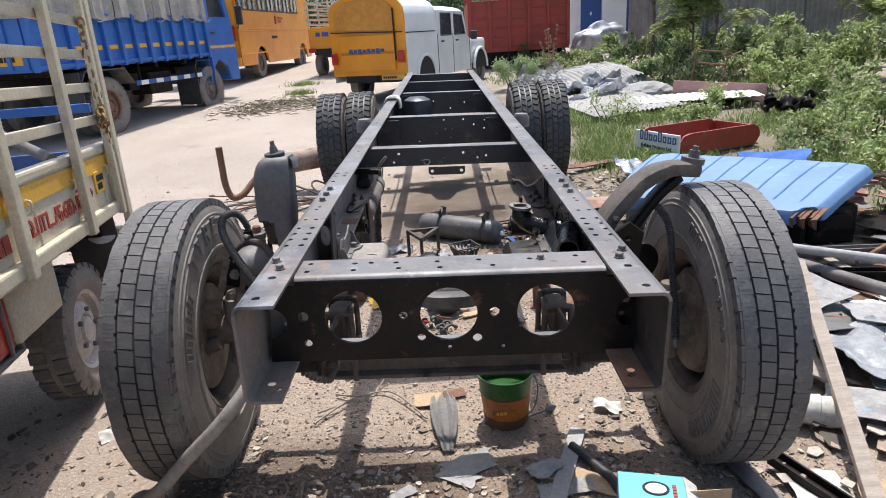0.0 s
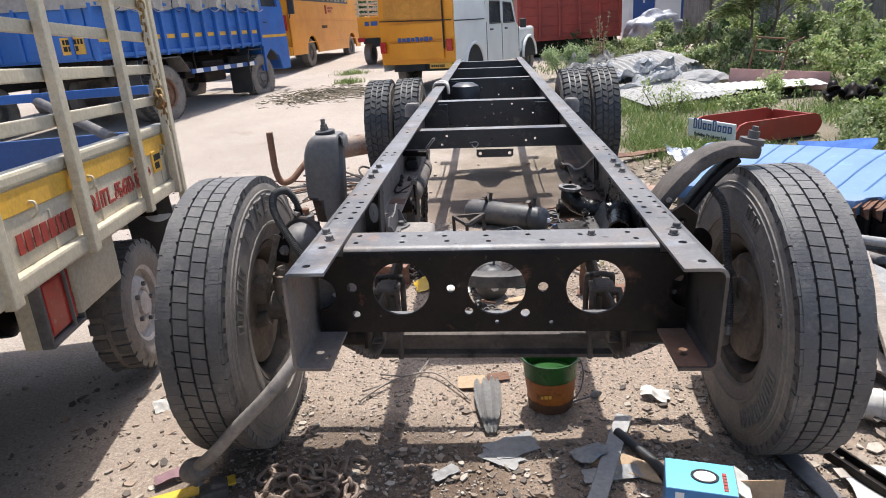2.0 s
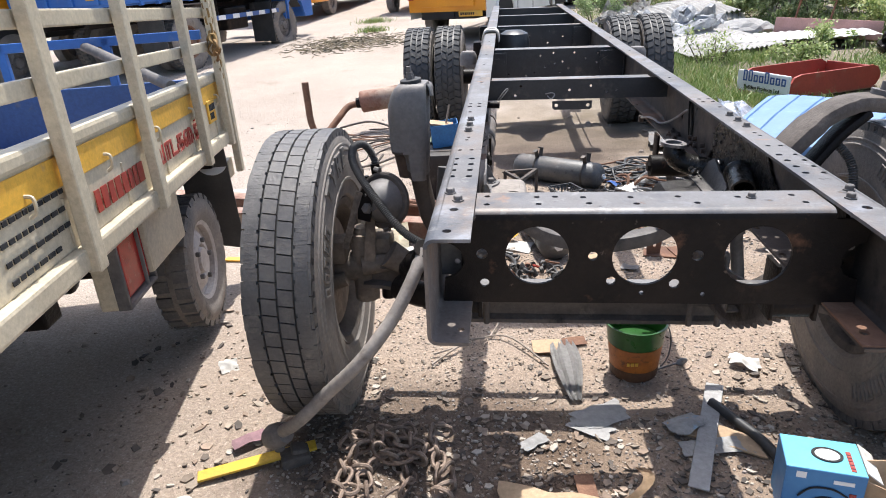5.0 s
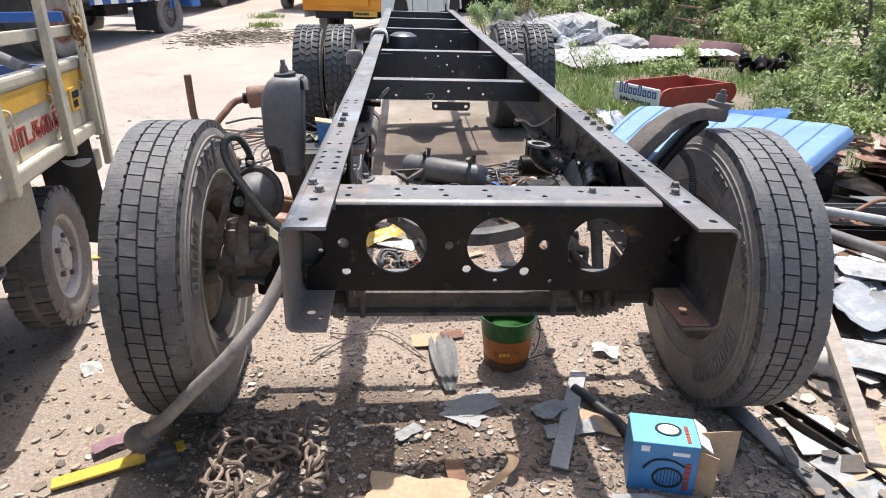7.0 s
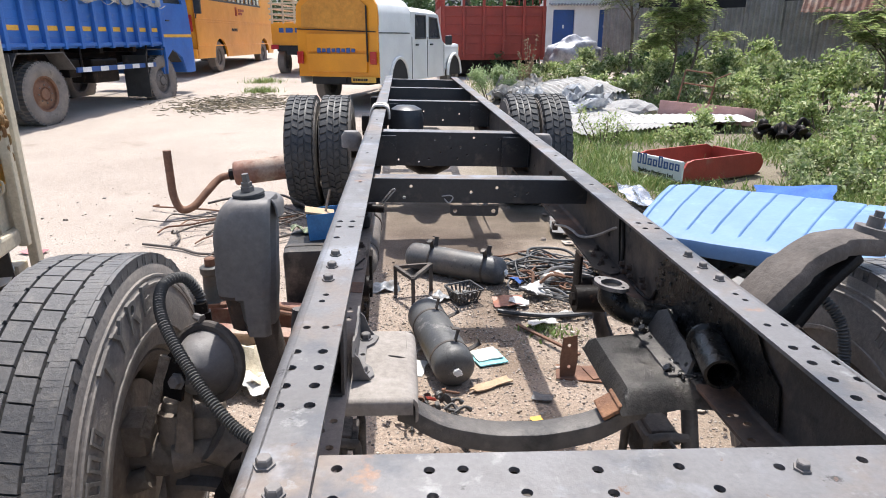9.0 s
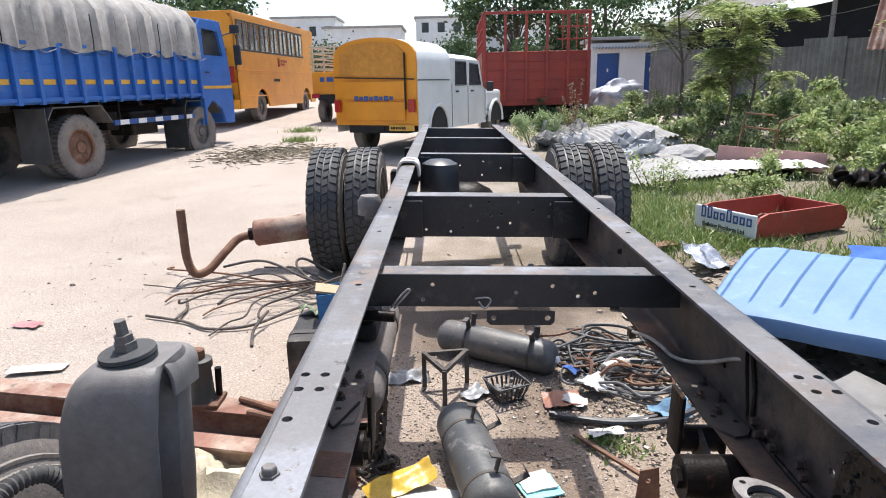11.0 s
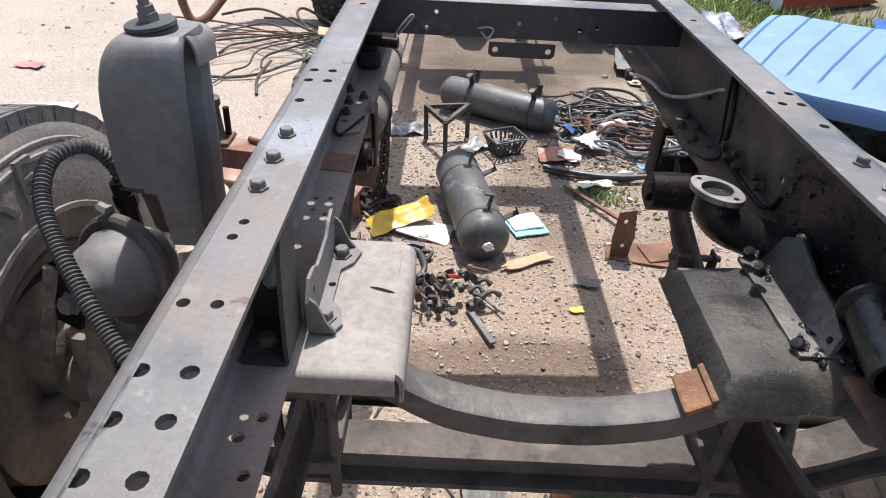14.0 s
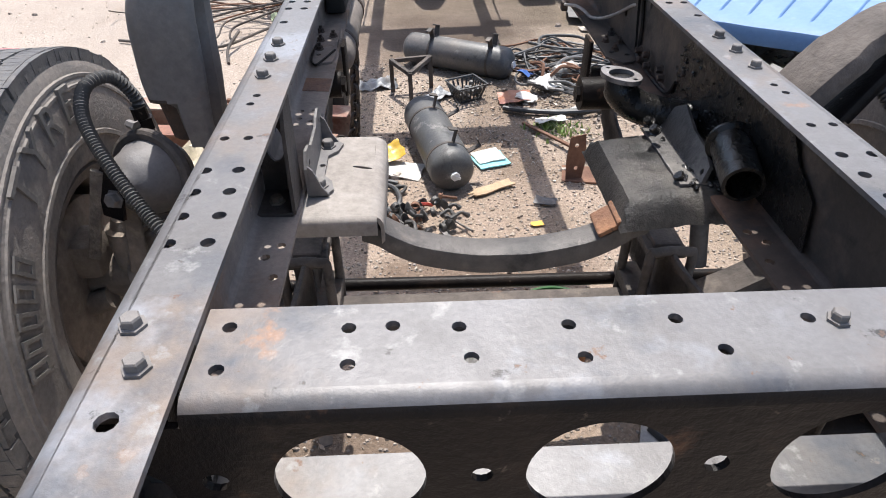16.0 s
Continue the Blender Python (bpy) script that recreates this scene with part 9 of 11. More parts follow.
heap = [("dark_sheet", 1.55, 2.45, 0.10, 0.8, 0.6, 30, 4, -3, M_GREYMETAL, "dark bent sheet metal scrap"), ("dark_sheet", 2.1, 2.4, 0.09, 0.9, 0.7, -20, -3, 3, M_BLACK, "black sheet metal on the scrap heap"),
        ("dark_sheet", 2.5, 1.8, 0.08, 0.9, 0.6, 40, 6, 6, M_RUST, "rusty sheet on the scrap heap"), ("sheet_scrap", 1.95, 1.55, 0.14, 0.7, 0.5, 10, -5, 4, M_GREYMETAL, "grey bent sheet scrap"),
        ("paper_sheet", 1.75, 1.62, 0.20, 0.42, 0.30, 25, 6, -6, M_NEWS, "printed paper sheet on scrap"), ("paper_sheet", 2.05, 1.38, 0.18, 0.34, 0.24, -18, -5, 4, M_NEWS, "white paper on scrap"),
        ("plastic_film", 1.85, 1.12, 0.15, 0.45, 0.40, 15, 5, 5, M_FILM, "crumpled clear plastic film"), ("plastic_film", 2.25, 1.05, 0.15, 0.55, 0.40, 60, -5, 3, M_FILM, "crumpled clear plastic film"),
        ("paper_sheet", 1.60, 0.80, 0.10, 0.30, 0.20, -30, 4, -4, M_NEWS, "white board sheet among scrap"), ("sheet_scrap", 1.75, 0.45, 0.10, 0.7, 0.35, 65, -4, 5, M_GREYMETAL, "grey bent sheet scrap"),
        ("paper_sheet", 1.32, 0.22, 0.05, 0.40, 0.26, 20, 2, -3, M_NEWS, "printed paper sheet on the ground"), ("paper_sheet", 1.20, 0.42, 0.03, 0.18, 0.24, -10, 0, 2, M_PAPER, "white paper on the ground"),
        ("dark_sheet", 1.42, -0.05, 0.04, 0.35, 0.25, 15, 2, 0, M_GREYMETAL, "dark sheet scrap on the ground"), ("wood_board", 1.72, 0.15, 0.10, 0.22, 0.75, -25, 3, 2, M_WOOD, "weathered grey board on scrap"),
        ("wood_board", 2.0, 0.6, 0.14, 0.24, 0.9, -50, 2, 2, M_WOOD, "weathered grey board on scrap"), ("cloth_scrap", 2.45, 1.35, 0.18, 0.5, 0.4, 0, 6, 2, M_FILM, "grey plastic on the scrap heap"),
        ("dark_sheet", 1.35, 3.2, 0.05, 0.7, 0.5, 12, 4, 4, M_BLACK, "black sheet metal on the scrap heap"), ("foil_sheet", 1.95, 5.15, 0.12, 0.42, 0.34, 35, 25, 12, surf("crumpled_foil", (0.62, 0.63, 0.66), (0.35, 0.36, 0.38), 12, 0.25, 0.7, 0.3, 40), "crumpled shiny foil sheet"),
        ("blue_scrap", 3.0, 4.45, 0.26, 0.6, 0.28, -35, 20, -6, surf("faded_blue_sheet", (0.05, 0.14, 0.42), (0.035, 0.10, 0.32), 4, 0.9), "dark blue painted panel scrap"), ("dark_sheet", 1.15, 4.4, 0.05, 0.5, 0.4, 80, 2, 2, M_GREYMETAL, "grey scrap sheet in litter"),
        ("rusty_plate", 1.30, 4.05, 0.06, 0.5, 0.25, 15, 3, 2, M_REDOX, "red-brown plate in the litter"), ("wood_board", 1.5, 5.6, 0.08, 0.9, 0.14, 25, 2, 3, M_RUST, "brown plank in the weeds")]
for i, (nm, x, y, z, w, l, rz, rx, ry, mt, lab) in enumerate(heap):
    crumple(nm, x, y, z, w, l, rz, rx, ry, mt, lab, "scrap", amp=0.05 if mt in (M_FILM,) or "foil" in nm else 0.022, seed=200 + i, freq=7.0 if mt is M_FILM or "foil" in nm else 2.5, th=0.012 if "board" in nm else 0.004)
# supports beneath the panel
for i, (x, y, sx, sy, sz, rz) in enumerate([(1.60, 3.45, 0.35, 0.25, 0.19, 20), (2.15, 2.82, 0.5, 0.3, 0.25, -35), (1.95, 3.6, 0.4, 0.3, 0.24, 35), (2.6, 3.0, 0.35, 0.4, 0.28, 5)]):
    bm = B()
    box(bm, (0, 0, sz / 2), (sx, sy, sz), bevel=0.03)
    box(bm, (0, -sy / 2 - 0.01, sz * 0.6), (sx * 0.7, 0.03, sz * 0.4), bevel=0.01)
    solo("scrap_block", bm, M_BLACK if i % 2 else M_GREYMETAL, "dark steel cabin scrap under the blue panel", "scrap", pose(x, y, 0, 0, 0, rz))


def beam(name, a, b, w, h, mat, label, cat, bevel=0.004, channel=False):
    """A straight bar from a to b; channel: open at the top."""
    a, b = Vector(a), Vector(b)
    L = (b - a).length
    bm = B()
    if channel:
        box(bm, (L / 2, 0, 0.004), (L, w, 0.008))
        for s in (-1, 1):
            box(bm, (L / 2, s * (w / 2 - 0.004), h / 2), (L, 0.008, h), bevel=0.002)
    else:
        box(bm, (L / 2, 0, h / 2), (L, w, h), bevel=bevel)
    up = Vector((0, 0, 1))
    return solo(name, bm, mat, label, cat, basis(a, b - a, up.cross(b - a)))


beam("wood_plank", (1.27, 0.22, 0.04), (1.80, 1.75, 0.30), 0.055, 0.03, M_WOOD, "long weathered plank leaning on scrap", "plank")
beam("wood_plank", (1.55, 0.25, 0.05), (2.3, 0.9, 0.18), 0.12, 0.025, M_WOOD, "grey plank among scrap", "plank")
beam("steel_channel", (1.12, 0.58, 0.02), (1.42, -0.15, 0.03), 0.06, 0.035, M_BLACK, "black steel channel on the ground", "channel", channel=True)
beam("flat_bar", (0.98, 0.62, 0.01), (1.08, 0.10, 0.02), 0.07, 0.008, M_DUSTYMETAL, "grey flat bar on the ground", "flat bar")
rr = random.Random(88)
for i in range(22):
    cx, cy = rr.uniform(1.7, 3.6), rr.uniform(0.9, 2.7)
    a = rr.gauss(-0.35, 0.45)
    L = rr.uniform(0.5, 1.3)
    z = rr.uniform(0.02, 0.20)
    d = Vector((math.cos(a), math.sin(a), rr.uniform(-0.05, 0.05)))
    c = Vector((cx, cy, z))
    kind = i % 5
    if kind == 0:
        beam("flat_bar", c - d * L / 2, c + d * L / 2, rr.uniform(0.06, 0.14), 0.006, M_GREYMETAL, "bent grey steel strip on the scrap heap", "flat bar")
    elif kind == 1:
        beam("steel_channel", c - d * L / 2, c + d * L / 2, rr.uniform(0.05, 0.09), 0.05, M_BLACK, "black steel channel on the scrap heap", "channel", channel=True)
    elif kind == 2:
        beam("wood_batten", c - d * L / 2, c + d * L / 2, rr.uniform(0.04, 0.08), 0.025, M_WOOD, "grey weathered batten on the scrap heap", "batten")
    elif kind == 3:
        beam("rusty_plate", c - d * L / 3, c + d * L / 3, rr.uniform(0.15, 0.3), 0.006, M_RUST, "rusty steel plate on the scrap heap", "plate")
    else:
        bm = B()
        tube(bm, curve_pts([c - d * L / 2, c + Vector((rr.gauss(0, 0.06), rr.gauss(0, 0.06), 0.04)), c + d * L / 2], 6), rr.uniform(0.010, 0.025), 8)
        solo("bent_rod", bm, M_RUST if i % 2 else M_BLACK, "bent steel rod on the scrap heap", "rod", smooth=True)
bm = B()
tube(bm, [(1.78, 2.35, 0.20), (2.75, 0.75, 0.14)], 0.034, 14)
solo("steel_pipe", bm, M_DUSTYMETAL, "long dusty steel pipe on the scrap", "pipe", smooth=True)
bm = B()
tube(bm, [(1.9, 2.0, 0.30), (2.9, 1.5, 0.24)], 0.025, 12)
solo("steel_pipe", bm, M_CONCRETE, "pale pipe on the scrap", "pipe", smooth=True)
beam("steel_angle", (1.7, 2.0, 0.12), (2.7, 1.8, 0.14), 0.08, 0.06, M_BLACK, "black steel angle on the scrap", "steel angle", channel=True)
beam("steel_angle", (1.6, 2.3, 0.14), (2.75, 2.2, 0.15), 0.07, 0.05, M_GREYMETAL, "grey steel angle on the scrap", "steel angle", channel=True)
# torn film, board and paper strewn through the scrap
rr = random.Random(141)
kinds = [("plastic_film", M_FILM, "crumpled dusty plastic film on scrap", 0.055, 8.0), ("paper_sheet", M_PAPER, "torn white paper among scrap", 0.020, 6.0), ("board_scrap", M_WOOD, "broken grey board among scrap", 0.010, 3.0),
         ("plastic_film", M_FILM, "crumpled dusty plastic film on scrap", 0.060, 9.0), ("cloth_scrap", M_PAPER, "crumpled pale cloth on the scrap", 0.055, 9.0), ("sheet_scrap", M_GREYMETAL, "bent grey sheet scrap", 0.025, 3.0), ("card_scrap", M_CARD, "torn brown card among scrap", 0.015, 5.0)]
for i in range(30):
    nm, mt, lab, amp, fq = kinds[i % len(kinds)]
    x, y = rr.uniform(1.30, 2.7), rr.uniform(-0.25, 1.7)
    crumple(nm, x, y, 0.05 + 0.10 * rr.random() * min(1.0, x - 1.0), rr.uniform(0.14, 0.34), rr.uniform(0.10, 0.26), rr.uniform(0, 180), rr.gauss(0, 8), rr.gauss(0, 8), mt, lab, "scrap", amp=amp, seed=700 + i, freq=fq, th=0.010 if "board" in nm else 0.003, nx=16, ragged=0.4)
for i in range(12):
    x, y = rr.uniform(2.7, 4.3), rr.uniform(1.3, 3.9)
    crumple("dark_sheet", x, y, 0.05 + 0.14 * rr.random(), rr.uniform(0.6, 1.1), rr.uniform(0.35, 0.7), rr.uniform(0, 180), rr.gauss(0, 6), rr.gauss(0, 6), (M_BLACK, M_RUST, M_GREYMETAL, M_REDOX)[i % 4], ("black bent sheet on the scrap heap", "rusty bent sheet on the scrap heap", "grey bent sheet on the scrap heap", "red-brown bent sheet on the scrap heap")[i % 4], "scrap", amp=0.05, seed=760 + i, freq=2.5, th=0.006, nx=14, ragged=0.3)
# broken red-brown tiles piled beyond the panel
for i in range(14):
    bm = B()
    w_, l_ = rr.uniform(0.12, 0.22), rr.uniform(0.08, 0.16)
    plate(bm, [(0, 0), (w_, rr.uniform(-0.02, 0.02)), (w_ * rr.uniform(0.8, 1.05), l_), (w_ * 0.3, l_ * rr.uniform(0.8, 1.1)), (-0.01, l_ * 0.6)], [], 0.022, Matrix.Identity(4))
    solo("broken_tile", bm, M_REDOX if i % 3 else M_RUST, "broken red-brown clay tile in a pile", "tile", pose(rr.gauss(3.45, 0.20), rr.gauss(3.35, 0.16), 0.10 + 0.014 * i, rr.gauss(0, 12), rr.gauss(0, 12), rr.uniform(0, 180)), group="broken tiles")
bm = B()
lathe(bm, [(-0.10, 0.045), (-0.09, 0.06), (-0.05, 0.062), (-0.045, 0.056), (0.0, 0.062), (0.005, 0.056), (0.05, 0.062), (0.055, 0.056), (0.09, 0.055), (0.12, 0.03), (0.13, 0.001)], 24)
solo("plastic_bottle", bm, M_PAPER, "dirty white ribbed plastic bottle on its side", "bottle", pose(1.40, 0.80, 0.07, 0, 0, -25), smooth=True)


# ---- things lying on the ground ----
def gz(x, y, z=0.0):
    return Vector((x, y, ground_z(x, y) + z))


# air tanks between the rails
def air_tank(a, b, r, label, brackets=()):
    a, b = Vector(a), Vector(b)
    L = (b - a).length
    v = thing("air_tank", basis(a, b - a, Vector((0, 0, 1)).cross(b - a)), label, "air tank", "air tanks")
    bm = B()
    lathe(bm, [(0.0, 0.001), (0.004, r * 0.35), (0.014, r * 0.7), (0.034, r * 0.94), (0.055, r), (L - 0.055, r), (L - 0.034, r * 0.94), (L - 0.014, r * 0.7), (L - 0.004, r * 0.35), (L, 0.001)], 32)
    part("tank_shell", bm, M_GREYTANK, v, smooth=True)
    for x in (L * 0.18, L * 0.72):
        bm = B()
        lathe(bm, [(x - 0.008, r + 0.0005), (x - 0.007, r + 0.002), (x + 0.007, r + 0.002), (x + 0.008, r + 0.0005)], 32)
        st = part("strap", bm, M_RAIL, v)
        for th_ in brackets:
            bm = B()
            rot = Matrix.Rotation(th_, 3, "X")
            box(bm, rot @ Vector((x, 0, r + 0.030)), (0.030, 0.006, 0.064), rot, bevel=0.002)
            box(bm, rot @ Vector((x, 0.016, r + 0.060)), (0.030, 0.040, 0.006), rot, bevel=0.002)
            part("bracket", bm, M_RAIL, st)
    bm = B()
    tube(bm, [(0.0, 0.0, 0.0), (-0.012, 0, 0)], 0.020, 6)
    box(bm, (-0.012, 0.0, 0.0), (0.006, 0.045, 0.012), Matrix.Rotation(0.5, 3, "X"))
    part("valve", bm, M_WHITE, v)


air_tank((-0.026, 1.975, 0.100), (-0.155, 2.63, 0.108), 0.097, "dull black air tank lying between the rails", (0.25, 1.15))
air_tank((0.385, 3.225, 0.094), (-0.225, 3.62, 0.094), 0.092, "black air tank lying across the dirt", (-0.25, 0.3))

# three-legged welded stand
st = thing("welded_stand", Matrix.Identity(4), "small welded three-cornered steel stand", "stand")
P = [Vector((-0.31, 3.14, 0)), Vector((-0.09, 3.17, 0)), Vector((-0.205, 2.93, 0))]
for i in range(3):
    bm = B()
    a, b = P[i], P[(i + 1) % 3]
    tube(bm, [(a.x, a.y, 0.18), (b.x, b.y, 0.18)], 0.015, 4)
    part("top_bar", bm, M_FORGING, st)
    bm = B()
    tube(bm, [(a.x, a.y, -0.005), (a.x, a.y, 0.185)], 0.016, 4)
    part("leg", bm, M_FORGING, st)
C0 = (P[0] + P[1] + P[2]) / 3
bm = B()
for p in P:
    tube(bm, [(p.x, p.y, 0.18), (C0.x, C0.y, 0.12)], 0.010, 4)
part("inner_bars", bm, M_FORGING, st)
# little plastic crate with scrap
cr = thing("plastic_crate", pose(0.10, 2.99, ground_z(0.1, 2.99), 0, 0, 24), "small black plastic crate full of dark bits", "crate")
for s, (c, z) in enumerate((((0, -0.075, 0.06), (0.16, 0.008, 0.11)), ((0, 0.075, 0.06), (0.16, 0.008, 0.11)), ((-0.08, 0, 0.06), (0.008, 0.15, 0.11)), ((0.08, 0, 0.06), (0.008, 0.15, 0.11)))):
    for k in range(6):
        f = (k + 0.5) / 6 - 0.5
        bm = B()
        if z[0] > z[1]:
            box(bm, (c[0] + f * z[0], c[1] * 1.0, c[2] - 0.005), (0.010, 0.006, 0.09))
        else:
            box(bm, (c[0], c[1] + f * z[1], c[2] - 0.005), (0.006, 0.010, 0.09))
        part("slat", bm, M_PLASTICBLACK, cr)
    for zz, hh in ((0.11, 0.012), (0.012, 0.02)):
        bm = B()
        box(bm, (c[0], c[1], zz), (z[0], z[1], hh), bevel=0.003)
        part("rim", bm, M_PLASTICBLACK, cr)
bm = B()
rr = random.Random(9)
for _ in range(60):
    t = bmesh.new()
    bmesh.ops.create_icosphere(t, subdivisions=1, radius=rr.uniform(0.008, 0.018))
    join(bm, t, Matrix.Translation((rr.uniform(-0.065, 0.065), rr.uniform(-0.06, 0.06), rr.uniform(0.02, 0.085))))
part("scrap_bits", bm, M_GREYMETAL, cr, kind="stuff")
for ch in cr.children:
    for vv in ch.data.vertices:
        f = 0.74 + 0.36 * vv.co.z / 0.11
        vv.co = (vv.co.x * f, vv.co.y * f, vv.co.z * 0.82)

# tangle of cables and hoses
rr = random.Random(31)
for i in range(26):
    bm = B()
    cx, cy, R = 0.74 + rr.gauss(0, 0.14), 3.28 + rr.gauss(0, 0.16), rr.uniform(0.10, 0.30)
    pts = []
    a0 = rr.uniform(0, 6.28)
    for k in range(rr.randint(7, 15)):
        a = a0 + k * 0.62
        r = R * (1 + 0.25 * rr.gauss(0, 1))
        x, y = cx + r * math.cos(a), cy + 0.75 * r * math.sin(a)
        pts.append((x, y, ground_z(x, y) + 0.012 + 0.11 * rr.random() * (i / 26)))
    tube(bm, curve_pts(pts, 5), rr.choice([0.004, 0.005, 0.007, 0.010]), 6)
    solo("cable", bm, (M_PLASTICBLACK, M_RUST, M_PLASTICBLACK, M_GREYMETAL)[i % 4], "loose cable in a tangled heap", "cable", smooth=True, group="tangled cables")
for i, pts in enumerate([[(0.28, 2.80), (0.50, 2.72), (0.75, 2.74), (0.98, 2.86), (1.15, 3.0)], [(0.30, 2.76), (0.55, 2.68), (0.80, 2.70), (1.02, 2.82)], [(0.45, 3.55), (0.55, 3.2), (0.72, 2.98), (0.98, 3.0), (1.05, 3.15)], [(0.40, 3.50), (0.62, 3.40), (0.95, 3.55), (1.1, 3.9)], [(0.55, 3.66), (0.72, 3.52), (0.92, 3.50), (0.88, 3.72), (0.66, 3.76), (0.6, 3.58)]]):
    bm = B()
    tube(bm, curve_pts([gz(x, y, 0.02 + 0.012 * i) for x, y in pts], 6), 0.014 if i < 2 else 0.010, 8)
    solo("rubber_hose", bm, M_PLASTICBLACK, "black rubber hose lying in the litter", "hose", smooth=True, group="tangled cables")
bm = B()
lathe(bm, [(0, 0.02), (0.01, 0.035), (0.13, 0.036), (0.15, 0.02), (0.17, 0.012), (0.175, 0.001)], 18)
solo("plastic_bottle", bm, surf("milky_plastic", (0.50, 0.47, 0.42), (0.42, 0.38, 0.33), 8, 0.4), "dirty pale plastic bottle in the litter", "bottle", pose(0.62, 3.18, 0.05, 0, -6, 24), smooth=True)

